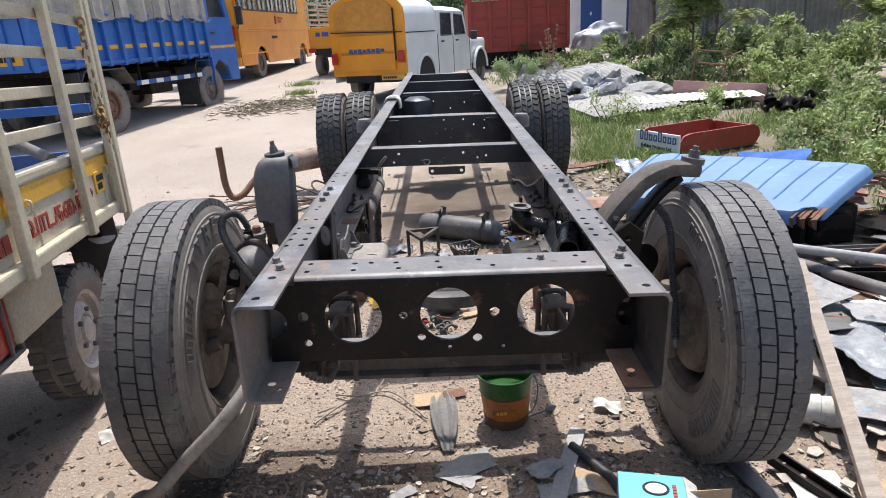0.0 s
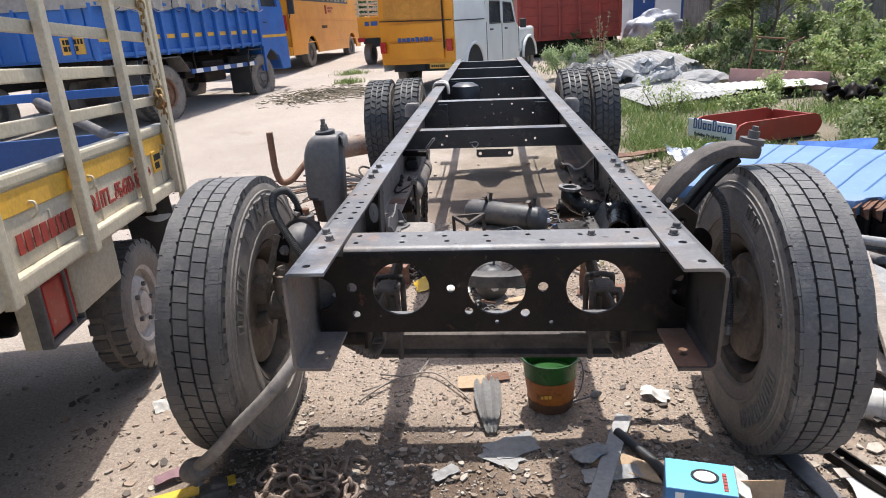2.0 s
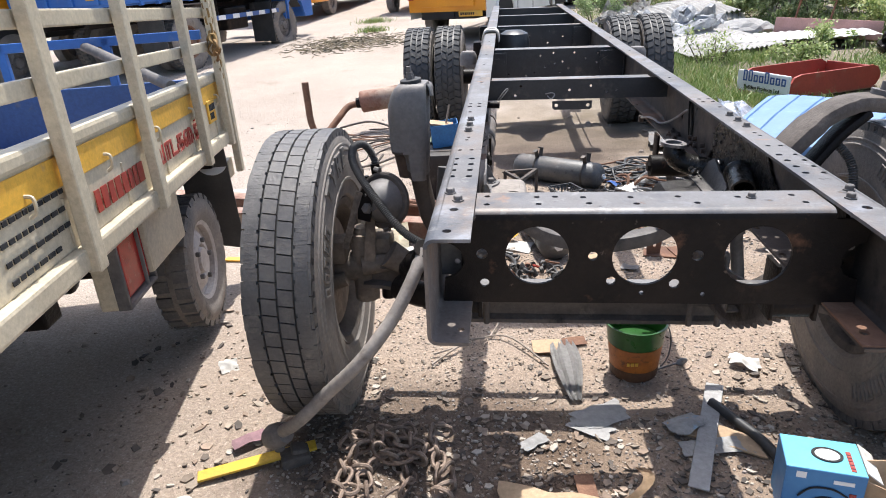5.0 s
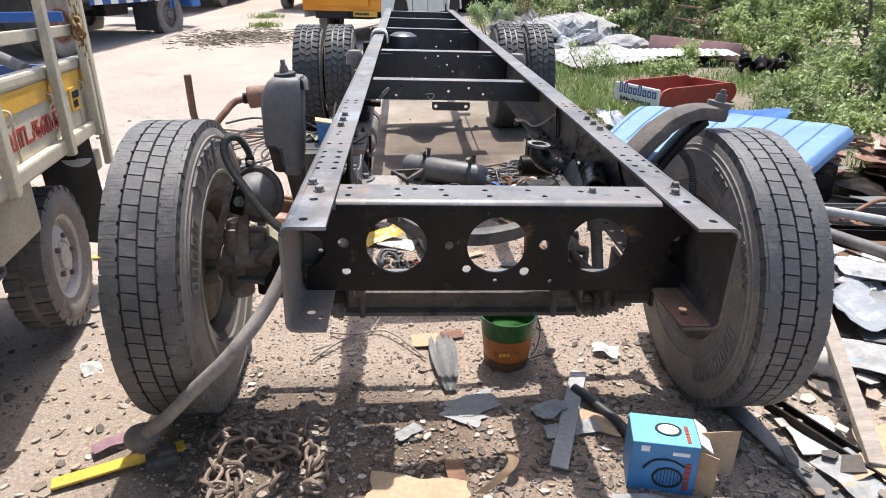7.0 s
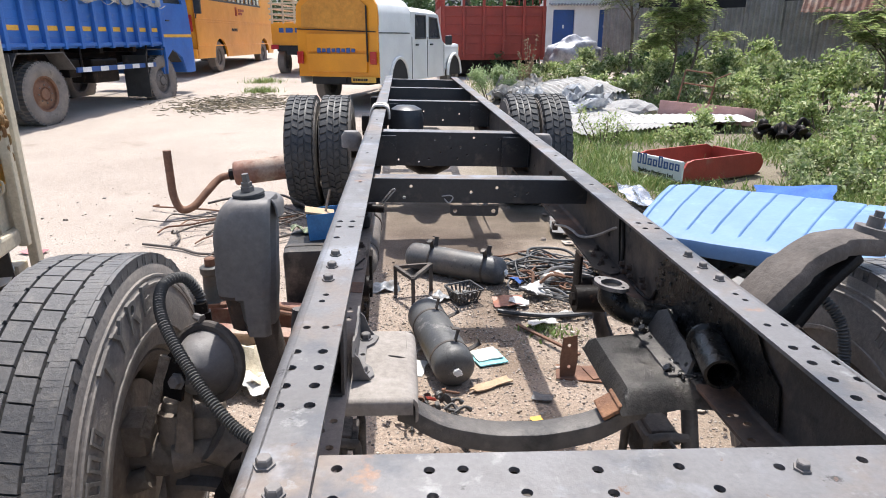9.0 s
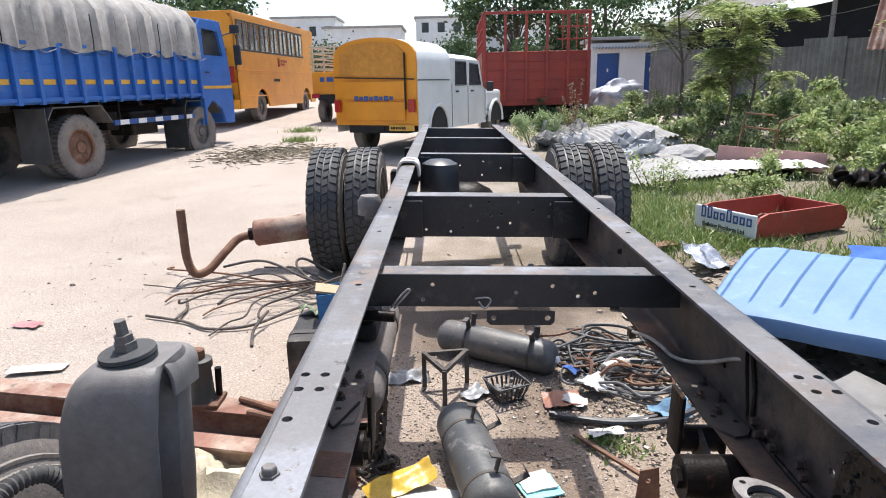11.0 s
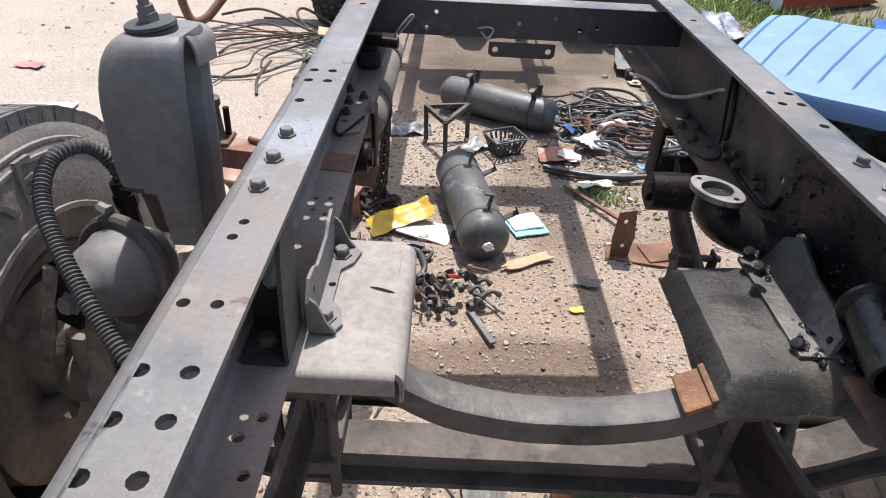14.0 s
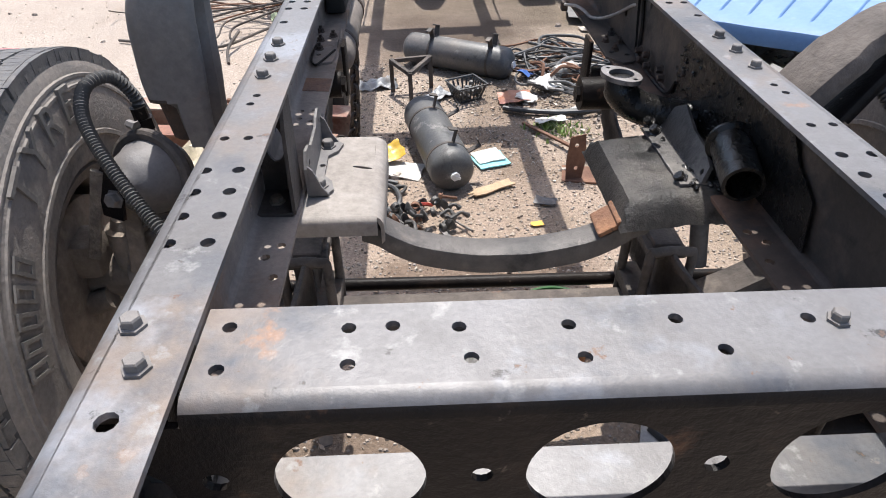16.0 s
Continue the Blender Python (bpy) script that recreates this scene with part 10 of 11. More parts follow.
M_BLUERAG = surf("blue_cloth", (0.17, 0.30, 0.40), (0.10, 0.18, 0.27), 10, 0.9, 0, 0.4, 50)
M_SACK = surf("cream_sacking", (0.52, 0.46, 0.34), (0.42, 0.36, 0.26), 7, 0.9, 0, 0.4, 60)
M_PINK = surf("pink_cloth", (0.45, 0.20, 0.20), (0.35, 0.15, 0.16), 8, 0.9)
M_GREENLID = surf("green_plastic", (0.020, 0.10, 0.016), (0.012, 0.060, 0.012), 6, 0.30, 0, 0.05, 60)
bits = [("white_rag", 0.55, 3.02, 0.05, 0.22, 0.16, 20, 8, 5, M_PAPER, "dirty white rag in the litter", 0.04, 9), ("white_rag", 0.42, 2.90, 0.03, 0.16, 0.12, -30, 4, 3, M_PAPER, "torn white paper in the litter", 0.02, 8),
        ("paper_scrap", 0.50, 2.62, 0.02, 0.22, 0.10, 12, 2, 2, M_PAPER, "torn white paper on the dirt", 0.015, 8), ("paper_scrap", 0.66, 2.72, 0.03, 0.12, 0.10, 40, 6, 3, M_PAPER, "small torn paper in the litter", 0.02, 9),
        ("blue_rag", 0.84, 2.78, 0.04, 0.18, 0.13, 15, 6, 3, M_BLUERAG, "crumpled blue cloth in the litter", 0.05, 8), ("blue_rag", 0.46, 3.22, 0.04, 0.10, 0.08, 60, 6, 3, M_DEEPBLUE, "dark blue wrapper in the litter", 0.03, 9),
        ("brown_wrapper", 0.36, 2.92, 0.03, 0.18, 0.13, 0, 5, -4, surf("brown_wrapper", (0.20, 0.07, 0.05), (0.30, 0.12, 0.06), 9, 0.5), "red-brown wrapper in the litter", 0.03, 8),
        ("sponge_block", 0.155, 2.26, 0.012, 0.15, 0.13, 18, 0, 0, surf("cyan_sheet", (0.25, 0.62, 0.66), (0.20, 0.55, 0.60), 5, 0.6), "cyan foam sheet on the dirt", 0.004, 3),
        ("white_card", 0.145, 2.285, 0.022, 0.13, 0.11, 18, 0, 0, M_PAPER, "white card on a cyan sheet", 0.004, 3), ("yellow_packet", -0.375, 2.25, 0.045, 0.28, 0.11, 24, 12, -8, surf("yellow_plastic", (0.60, 0.38, 0.03), (0.50, 0.31, 0.03), 8, 0.35), "bright yellow plastic packet", 0.03, 7),
        ("white_card", -0.27, 2.20, 0.015, 0.22, 0.13, -18, 2, 2, M_PAPER, "white torn paper on the dirt", 0.01, 5), ("cardboard_scrap", 0.13, 1.99, 0.012, 0.20, 0.05, 28, 0, 2, M_CARD, "torn brown cardboard strip on dirt", 0.01, 6),
        ("shiny_tag", 0.34, 1.87, 0.012, 0.09, 0.05, -20, 5, 0, M_FLANGE, "bent shiny metal tag", 0.015, 12), ("yellow_scrap", 0.28, 1.71, 0.008, 0.05, 0.03, 10, 0, 0, M_YELLOW, "small yellow scrap on the dirt", 0.004, 9),
        ("white_rag", -0.40, 3.22, 0.02, 0.20, 0.12, 10, 3, 2, M_FILM, "dirty clear film scrap beside the stand", 0.05, 11), ("plastic_bag", -0.05, 3.02, 0.02, 0.14, 0.10, 50, 3, 2, M_FILM, "clear plastic scrap on the dirt", 0.03, 10),
        ("cream_sack", -1.08, 2.16, 0.10, 0.40, 0.40, 20, 10, 8, M_SACK, "crumpled cream sack behind the wheel", 0.12, 6), ("white_rag", -0.92, 2.05, 0.06, 0.18, 0.18, 60, 5, 5, M_PAPER, "white cloth beside the sack", 0.05, 8),
        ("white_slab", -2.5, 3.42, 0.015, 0.30, 0.10, 8, 0, 0, M_PAPER, "pale board scrap on sand", 0.006, 4), ("pink_rag", -3.0, 4.12, 0.012, 0.18, 0.10, -15, 0, 0, M_PINK, "pink rag on the sand", 0.015, 7),
        ("paper_scrap", -1.50, 0.98, 0.015, 0.075, 0.06, 35, 5, 4, M_PAPER, "small crumpled white paper", 0.03, 13), ("purple_cloth", -1.22, 0.50, 0.02, 0.12, 0.055, 38, 2, 0, surf("dusty_purple_cloth", (0.26, 0.15, 0.17), (0.20, 0.12, 0.13), 8, 0.9), "rolled dusty purple cloth", 0.02, 7),
        ("torn_sheet", 0.02, 0.66, 0.012, 0.20, 0.11, 26, 2, 0, M_CONCRETE, "broken pale grey sheet piece", 0.01, 4), ("torn_sheet", -0.02, 0.60, 0.010, 0.15, 0.07, -30, 0, 0, M_CONCRETE, "torn dirty white board on dirt", 0.008, 5),
        ("cardboard_scrap", -0.20, 0.22, 0.014, 0.30, 0.16, -12, 2, 0, M_CARD, "torn flat cardboard on the dirt", 0.012, 4), ("cardboard_scrap", 0.42, 0.55, 0.012, 0.26, 0.09, -26, 0, 0, M_CARD, "brown paper strip on the litter", 0.012, 5),
        ("plastic_scrap", 0.30, 0.60, 0.015, 0.12, 0.08, 25, 0, 0, M_NEWS, "dusty clear plastic piece", 0.02, 9), ("grey_board", 0.36, 0.50, 0.012, 0.20, 0.07, 8, 0, 0, M_NEWS, "grey board piece in the litter", 0.005, 4),
        ("white_flower_scrap", 0.62, 0.98, 0.015, 0.11, 0.07, -20, 3, 3, M_PAPER, "small crumpled white wrapper", 0.025, 14), ("rag", -0.22, 0.52, 0.012, 0.10, 0.05, 40, 0, 0, M_NEWS, "small grey scrap in the litter", 0.006, 6),
        ("cardboard_scrap", 0.55, 0.10, 0.014, 0.30, 0.12, -8, 0, 0, M_NEWS, "torn printed board on the dirt", 0.01, 5), ("bark_chip", -0.06, 0.26, 0.015, 0.06, 0.22, 6, 0, 0, M_RUST, "brown board strip on the dirt", 0.006, 5),
        ("brown_disc", -0.14, 1.12, 0.012, 0.12, 0.10, 0, 0, 0, M_CARD, "flat brown disc on the dirt", 0.006, 4), ("brown_disc", -0.02, 1.16, 0.012, 0.10, 0.06, 10, 0, 0, M_RUST, "flat red-brown scrap on dirt", 0.006, 4)]
for i, (nm, x, y, z, w, l, rz, rx, ry, mt, lab, amp, fq) in enumerate(bits):
    if mt is M_PAPER and x > 0.3 and y > 2.3:
        w, l = w * 0.7, l * 0.7
    crumple(nm, x, y, z + 0.004, w, l, rz, rx, ry, mt, lab, "litter", amp=amp, seed=400 + i, freq=fq, th=0.006 if "card" in nm or "sponge" in nm else 0.002, nx=14, ragged=0.35 if "scrap" in nm or "torn" in nm or "rag" in nm else 0.1)

# bent upright plate on a red-brown base
bm = B()
plate(bm, [(-0.035, 0), (0.035, 0), (0.045, 0.10), (0.035, 0.22), (-0.03, 0.21), (-0.04, 0.1)], [circle(0.005, 0.06, 0.009, 8), circle(0.0, 0.17, 0.009, 8)], 0.005, basis((0, 0, 0.0), (0.95, 0.25, 0), (0.05, 0, 1)))
box(bm, (0.10, 0.04, 0.004), (0.30, 0.14, 0.008), bevel=0.002)
solo("bent_bracket", bm, M_RUST, "rusty upright bracket plate with two holes", "bracket", pose(0.50, 2.07, ground_z(0.5, 2.07), 0, 0, -12))
for i, (x, y, w, l, rz) in enumerate([(0.72, 2.08, 0.24, 0.12, -20)]):
    beam("red_plate", gz(x - w / 2, y, 0.01), gz(x + w / 2, y + 0.05, 0.01), l, 0.008, M_RUST, "rusty brown plate on the dirt", "plate")
beam("thin_bar", gz(0.36, 2.62, 0.012), gz(0.60, 2.22, 0.03), 0.02, 0.012, M_RUST, "rusty thin bar on the dirt", "bar")
beam("thin_bar", gz(-0.10, 1.70, 0.012), gz(-0.02, 1.52, 0.012), 0.022, 0.010, M_DUSTYMETAL, "grey flat file on the dirt", "bar")
# heap of greasy fittings: elbows, clips, bolts, a looped hose
rr = random.Random(15)
M_GREASY = surf("greasy_grey_castings", (0.055, 0.052, 0.050), (0.10, 0.094, 0.088), 14, 0.5, 0.3, 0.4, 90, spots=[((0.16, 0.13, 0.105), 20, 0.60, 0.70)])
for i in range(38):
    bm = B()
    c = gz(-0.19 + rr.gauss(0, 0.085), 1.76 + rr.gauss(0, 0.07), 0.014 + 0.05 * rr.random())
    d = rdir(rr, 0.0)
    d.z = abs(d.z) * 0.3
    e = rdir(rr, 0.0)
    e.z *= 0.3
    L = rr.uniform(0.026, 0.055)
    if i % 4 == 0:
        tube(bm, curve_pts([c - d * L, c + Vector((0, 0, 0.012)), c + e * L], 4), [0.012, 0.012, 0.008, 0.007, 0.007, 0.007, 0.008, 0.011, 0.011], 8)
        nm, lab = "pipe_elbow_fitting", "small greasy pipe elbow in a heap"
    elif i % 4 == 1:
        hexbolt(bm, c, rr.uniform(0.010, 0.014), 0.014, d)
        tube(bm, [c, c - d * L * 1.4], 0.006, 8)
        nm, lab = "loose_bolt", "greasy loose bolt in a heap"
    elif i % 4 == 2:
        band(bm, curve_pts([c - d * L * 1.3, c - d * L * 0.4 + Vector((0, 0, 0.02)), c + e * L * 0.5, c + e * L * 1.3], 4), 0.030, 0.004, wide=(0.3, 0.2, 1))
        nm, lab = "bent_clip", "bent greasy steel clip in a heap"
    else:
        lathe(bm, [(-0.010, 0.012), (-0.008, 0.019), (0.008, 0.019), (0.010, 0.012)], 14, basis(c, d, (0.1, 0.2, 1)), close=True)
        nm, lab = "steel_collar", "greasy steel collar in a heap"
    solo(nm, bm, M_GREASY if i % 7 else M_RUST, lab, "fitting", smooth=True, group="heap of fittings")
for pts in ([(-0.27, 2.07), (-0.345, 2.08), (-0.375, 1.99), (-0.35, 1.90), (-0.29, 1.86), (-0.26, 1.92), (-0.285, 2.03), (-0.33, 2.04), (-0.35, 1.93), (-0.28, 1.80), (-0.20, 1.72)], [(-0.10, 1.86), (-0.07, 1.78), (-0.02, 1.72), (0.02, 1.66)]):
    bm = B()
    tube(bm, curve_pts([gz(x, y, 0.016 + 0.008 * (k % 2)) for k, (x, y) in enumerate(pts)], 6), 0.011 if len(pts) > 5 else 0.004, 8)
    solo("short_hose", bm, M_PLASTICBLACK if len(pts) > 5 else M_DUSTYMETAL, "short curled hose beside the fittings", "hose", smooth=True)
bm = B()
tube(bm, curve_pts([gz(-0.20, 1.86, 0.03), gz(-0.16, 1.84, 0.045), gz(-0.13, 1.87, 0.02)], 4), 0.008, 6)
solo("red_fitting", bm, M_RED, "small red plastic fitting", "fitting", smooth=True)

# bucket with green lid band and spoon
bk = thing("oil_bucket", Matrix.Translation(gz(0.195, 0.97, -0.015)) @ Matrix.Scale(0.94, 4), "plastic oil bucket, green above and orange label below", "bucket")
up = basis((0, 0, 0), (0, 0, 1), (1, 0, 0))
bm = B()
lathe(bm, [(0.0, 0.001), (0.0, 0.094), (0.165, 0.1115), (0.165, 0.106), (0.006, 0.090), (0.006, 0.001)], 36, up)
part("bucket_body", bm, surf("orange_label", (0.42, 0.13, 0.02), (0.30, 0.09, 0.02), 9, 0.45, 0, 0.05, 60, spots=[((0.05, 0.03, 0.02), 14, 0.56, 0.66)]), bk, smooth=True)
bm = B()
lathe(bm, [(0.168, 0.1125), (0.245, 0.119), (0.250, 0.127), (0.258, 0.127), (0.258, 0.119), (0.165, 0.108), (0.02, 0.093), (0.02, 0.001)], 36, up)
part("green_rim", bm, M_GREENLID, bk, "green upper band, open", smooth=True)
bm = B()
lathe(bm, [(0.002, 0.0955), (0.060, 0.1022), (0.060, 0.101)], 36, up)
part("dark_base_band", bm, surf("brown_label_foot", (0.13, 0.060, 0.030), (0.075, 0.038, 0.022), 12, 0.5, 0, 0.05, 60, spots=[((0.30, 0.26, 0.20), 30, 0.64, 0.70)]), bk)
bm = B()
tube(bm, curve_pts([(0.122, 0, 0.245), (0.14, -0.02, 0.18), (0.125, -0.05, 0.11), (0.09, -0.08, 0.08)], 5), 0.003, 5)
part("wire_handle", bm, M_DUSTYMETAL, bk)
bm = B()
bars(bm, -0.05, 0.10, 0.07, 0.02, 1, 4, basis((0.0, -0.110, 0.0), (1, 0, 0), (0, 0, 1)), 3)
part("label_bars", bm, M_YELLOW, bk)
bm = B()
tube(bm, [(0, 0, 0.012), (0.09, 0.035, 0.02)], 0.004, 6)
lathe(bm, [(-0.028, 0.001), (-0.02, 0.012), (0, 0.018), (0.02, 0.012), (0.028, 0.001)], 14, basis((0.115, 0.045, 0.022), (1, 0.4, 0), (0, 0, 1)) @ Matrix.Diagonal((1, 1, 0.45, 1)))
solo("metal_spoon", bm, M_FLANGE, "shiny metal spoon beside the bucket", "spoon", Matrix.Translation(gz(0.27, 0.94)), smooth=True)

# chain heap
CHAINS = [[(-0.685, 0.246), (-0.622, 0.301), (-0.649, 0.387), (-0.693, 0.433), (-0.743, 0.409), (-0.776, 0.357), (-0.83, 0.386), (-0.821, 0.448), (-0.775, 0.497), (-0.836, 0.521), (-0.876, 0.472)],
          [(-0.756, 0.48), (-0.753, 0.53), (-0.695, 0.522), (-0.651, 0.53), (-0.63, 0.449), (-0.591, 0.388), (-0.572, 0.465), (-0.562, 0.53), (-0.507, 0.539)],
          [(-0.568, 0.481), (-0.536, 0.418), (-0.535, 0.344), (-0.496, 0.373), (-0.481, 0.316), (-0.529, 0.275), (-0.488, 0.262)],
          [(-0.868, 0.386), (-0.833, 0.327), (-0.855, 0.285), (-0.806, 0.271), (-0.824, 0.218), (-0.767, 0.206), (-0.75, 0.272), (-0.779, 0.342)],
          [(-0.72, 0.50), (-0.68, 0.47), (-0.60, 0.46), (-0.63, 0.40), (-0.70, 0.40), (-0.75, 0.45)]]
for k9, line in enumerate(CHAINS):
    bm = B()
    chain_links(bm, curve_pts([gz(x, y, 0.020 + 0.012 * (k % 2) + (0.022 if k9 in (1, 4) else 0)) for k, (x, y) in enumerate(line)], 4), 0.066, 0.0072, 0.62, 0.75)
    solo("heavy_chain", bm, M_CHAIN, "heavy rusty chain heaped on the dirt", "chain", smooth=True, group="chain heap")
beam("yellow_bar", gz(-1.33, 0.315, 0.012), gz(-0.97, 0.475, 0.02), 0.05, 0.010, surf("chipped_yellow_paint", (0.66, 0.42, 0.03), (0.52, 0.33, 0.04), 10, 0.6, 0, 0.1, 60, spots=[((0.20, 0.17, 0.14), 12, 0.60, 0.68)]), "chipped yellow flat bar", "flat bar")
bm = B()
box(bm, (0, 0, 0.03), (0.13, 0.10, 0.06), bevel=0.012)
box(bm, (0.02, 0.01, 0.065), (0.07, 0.07, 0.03), Matrix.Rotation(0.3, 3, "Y"), bevel=0.01)
solo("steel_block", bm, M_FORGING, "dusty steel block under the drag link", "block", pose(-1.03, 0.425, ground_z(-1.03, 0.425) - 0.01, 0, 0, 25) @ Matrix.Scale(0.75, 4))
bm = B()
lathe(bm, [(-0.006, 0.035), (0.006, 0.035), (0.006, 0.016), (-0.006, 0.016)], 24, basis(gz(-1.33, 0.20, 0.014), (0.1, 0, 1), (1, 0, 0)), close=True)
solo("white_ring", bm, M_PAPER, "white plastic ring on the dirt", "ring", smooth=True)

# blue lamp carton with an open flap
bx = thing("lamp_carton", pose(0.575, 0.265, ground_z(0.57, 0.26), 0, 0, -13), "blue printed lamp carton with open flap", "carton")
M_CARTON = surf("printed_blue_card", (0.05, 0.20, 0.42), (0.04, 0.16, 0.36), 8, 0.45, 0, 0.02, 60, vary=0.06)
M_CARTOP = surf("printed_cyan_card", (0.13, 0.47, 0.62), (0.11, 0.42, 0.58), 8, 0.45, 0, 0.02, 60, vary=0.06)
w, d, h = 0.195, 0.135, 0.185
bm = B()
box(bm, (0, -d / 2, h / 2), (w, 0.003, h))
box(bm, (0, d / 2, h / 2), (w, 0.003, h))
box(bm, (-w / 2, 0, h / 2), (0.003, d, h))
box(bm, (0, 0, 0.002), (w, d, 0.003))
part("printed_sides", bm, M_CARTON, bx)
bm = B()
box(bm, (0, 0, h), (w, d, 0.004), bevel=0.001)
tp = part("printed_top", bm, M_CARTOP, bx)
bm = B()
lathe(bm, [(0, 0.040), (0.003, 0.040), (0.003, 0.032), (0.0, 0.032)], 28, basis((0.012, 0.0, h + 0.0025), (0, 0, 1), (1, 0, 0)) @ Matrix.Diagonal((1, 1, 0.75, 1)), close=True)
part("lamp_print", bm, M_DARK, tp)
bm = B()
lathe(bm, [(0, 0.031), (0.002, 0.031), (0.002, 0.001)], 28, basis((0.012, 0.0, h + 0.0025), (0, 0, 1), (1, 0, 0)) @ Matrix.Diagonal((1, 1, 0.75, 1)))
part("lamp_print", bm, M_WHITE, tp)
bm = B()
bars(bm, -0.055, 0.0, 0.11, 0.016, 1, 8, basis((0.075, 0.0, h + 0.002), (0, 1, 0), (-1, 0, 0)), 21)
part("red_bars", bm, M_RED, tp)
bm = B()
lathe(bm, [(0, 0.046), (0.003, 0.046), (0.003, 0.039), (0.0, 0.039)], 28, basis((0.015, -d / 2 - 0.0015, 0.062), (0, -1, 0), (1, 0, 0)) @ Matrix.Diagonal((1, 1, 0.85, 1)), close=True)
for k in range(7):
    box(bm, (0.015 - 0.03 + 0.01 * k, -d / 2 - 0.004, 0.062), (0.0015, 0.002, 0.066))
tube(bm, curve_pts([(-0.06, -d / 2 - 0.004, 0.09), (-0.03, -d / 2 - 0.004, 0.125), (0.02, -d / 2 - 0.004, 0.13), (0.06, -d / 2 - 0.004, 0.11)], 5), 0.003, 5)
part("lamp_print", bm, M_DARK, bx)
bm = B()
bars(bm, -0.02, 0.0, 0.15, 0.022, 1, 8, basis((0.082, -d / 2 - 0.002, 0.04), (0, 0, 1), (-1, 0, 0)), 22)
part("red_bars", bm, M_RED, bx)
bm = B()
box(bm, (0.045, -d / 2 - 0.003, 0.155), (0.05, 0.002, 0.012))
part("white_print", bm, M_WHITE, bx)
bm = B()
box(bm, (-0.06, -d / 2 - 0.003, 0.165), (0.025, 0.002, 0.02))
part("white_print", bm, M_WHITE, bx)
bm = B()
box(bm, (w / 2 + 0.07, 0.02, h * 0.55), (0.14, 0.003, h * 0.9), Matrix.Rotation(radians(14), 3, "Z"))
part("flap", bm, M_CARD, bx, "open brown cardboard flap")
bm = B()
box(bm, (w / 2 + 0.025, -d / 2 - 0.004, h * 0.5), (0.06, 0.003, h * 0.8), Matrix.Rotation(radians(-28), 3, "Z"))
part("flap", bm, M_CARD, bx)
bm = B()
box(bm, (w / 2 + 0.02, 0.0, h * 0.96), (0.05, d * 0.9, 0.003), Matrix.Rotation(radians(38), 3, "Y"))
part("white_flap", bm, M_PAPER, bx)

# strips, hose and twigs before the front axle
bm = B()
g = []
for j in range(11):
    t = j / 10
    wd = 0.078 * (0.35 + 0.9 * math.sin(math.pi * min(1, 0.25 + t * 0.72)))
    g.append([bm.verts.new((wd * (i / 8 - 0.5) * 2 * 0.6, -0.42 * t, 0.006 * math.sin(i * 2.4) + 0.02 * math.sin(t * 3.0))) for i in range(9)])
for a, b in zip(g[:-1], g[1:]):
    for i in range(8):
        bm.faces.new((a[i], a[i + 1], b[i + 1], b[i]))
bmesh.ops.solidify(bm, geom=bm.faces[:], thickness=0.002)
solo("grooved_metal_strip", bm, M_CONCRETE, "tapered grey grooved metal strip on the dirt", "metal strip", pose(-0.075, 1.17, 0.012, 0, 0, 3))
beam("flat_strip", gz(0.47, 0.84, 0.012), gz(0.265, 0.30, 0.02), 0.062, 0.005, M_CONCRETE, "flat grey strip across the litter", "strip")
bm = B()
tube(bm, curve_pts([gz(0.42, 0.72, 0.02), gz(0.47, 0.63, 0.022), gz(0.53, 0.50, 0.022), gz(0.56, 0.34, 0.022)], 6), 0.017, 10)
solo("rubber_hose", bm, M_PLASTICBLACK, "short black rubber hose", "hose", smooth=True)
bm = B()
g = []
for j in range(13):
    a = math.pi * 0.75 * j / 12
    g.append([bm.verts.new((0.10 * math.sin(a), 0.16 * (j / 12), 0.0 + 0.05 * math.sin(a)) if s == 0 else (0.10 * math.sin(a) - 0.035, 0.16 * (j / 12) - 0.01, 0.05 * math.sin(a) + 0.004)) for s in (0, 1)])
for a, b in zip(g[:-1], g[1:]):
    bm.faces.new((a[0], a[1], b[1], b[0]))
bmesh.ops.solidify(bm, geom=bm.faces[:], thickness=0.004)
solo("curled_veneer", bm, M_CARD, "curled strip of pale veneer", "veneer strip", pose(0.02, 0.22, 0.012, 0, 0, -10), smooth=True)
bm = B()
for pts in ([(-0.62, 0.98), (-0.50, 1.12), (-0.38, 1.20), (-0.28, 1.16), (-0.14, 0.98)], [(-0.56, 1.20), (-0.46, 1.16), (-0.40, 1.19)], [(-0.38, 1.20), (-0.34, 1.30)], [(-0.62, 1.06), (-0.55, 1.08), (-0.46, 1.15)]):
    tube(bm, curve_pts([gz(x, y, 0.015 + 0.012 * (k % 2)) for k, (x, y) in enumerate(pts)], 5), [0.007, *[0.005] * (len(pts) - 1) * 1] + [0.004] * (5 * (len(pts) - 1) - len(pts) + 1), 5)
solo("dry_twig", bm, M_WOOD, "dry forked twig on the dirt", "twig", smooth=True)

# red oxide beams, jack, rods, exhaust and box on the yard side
def ibeam(a, b, w, h, label):
    a, b = Vector(a), Vector(b)
    L = (b - a).length
    bm = B()
    box(bm, (L / 2, 0, 0.006), (L, w, 0.012), bevel=0.002)
    box(bm, (L / 2, 0, h - 0.006), (L, w, 0.012), bevel=0.002)
    box(bm, (L / 2, 0, h / 2), (L, 0.010, h - 0.02))
    return solo("steel_beam", bm, M_REDOX, label, "steel beam", basis(a, b - a, Vector((0, 0, 1)).cross(b - a)), group="red oxide beams")


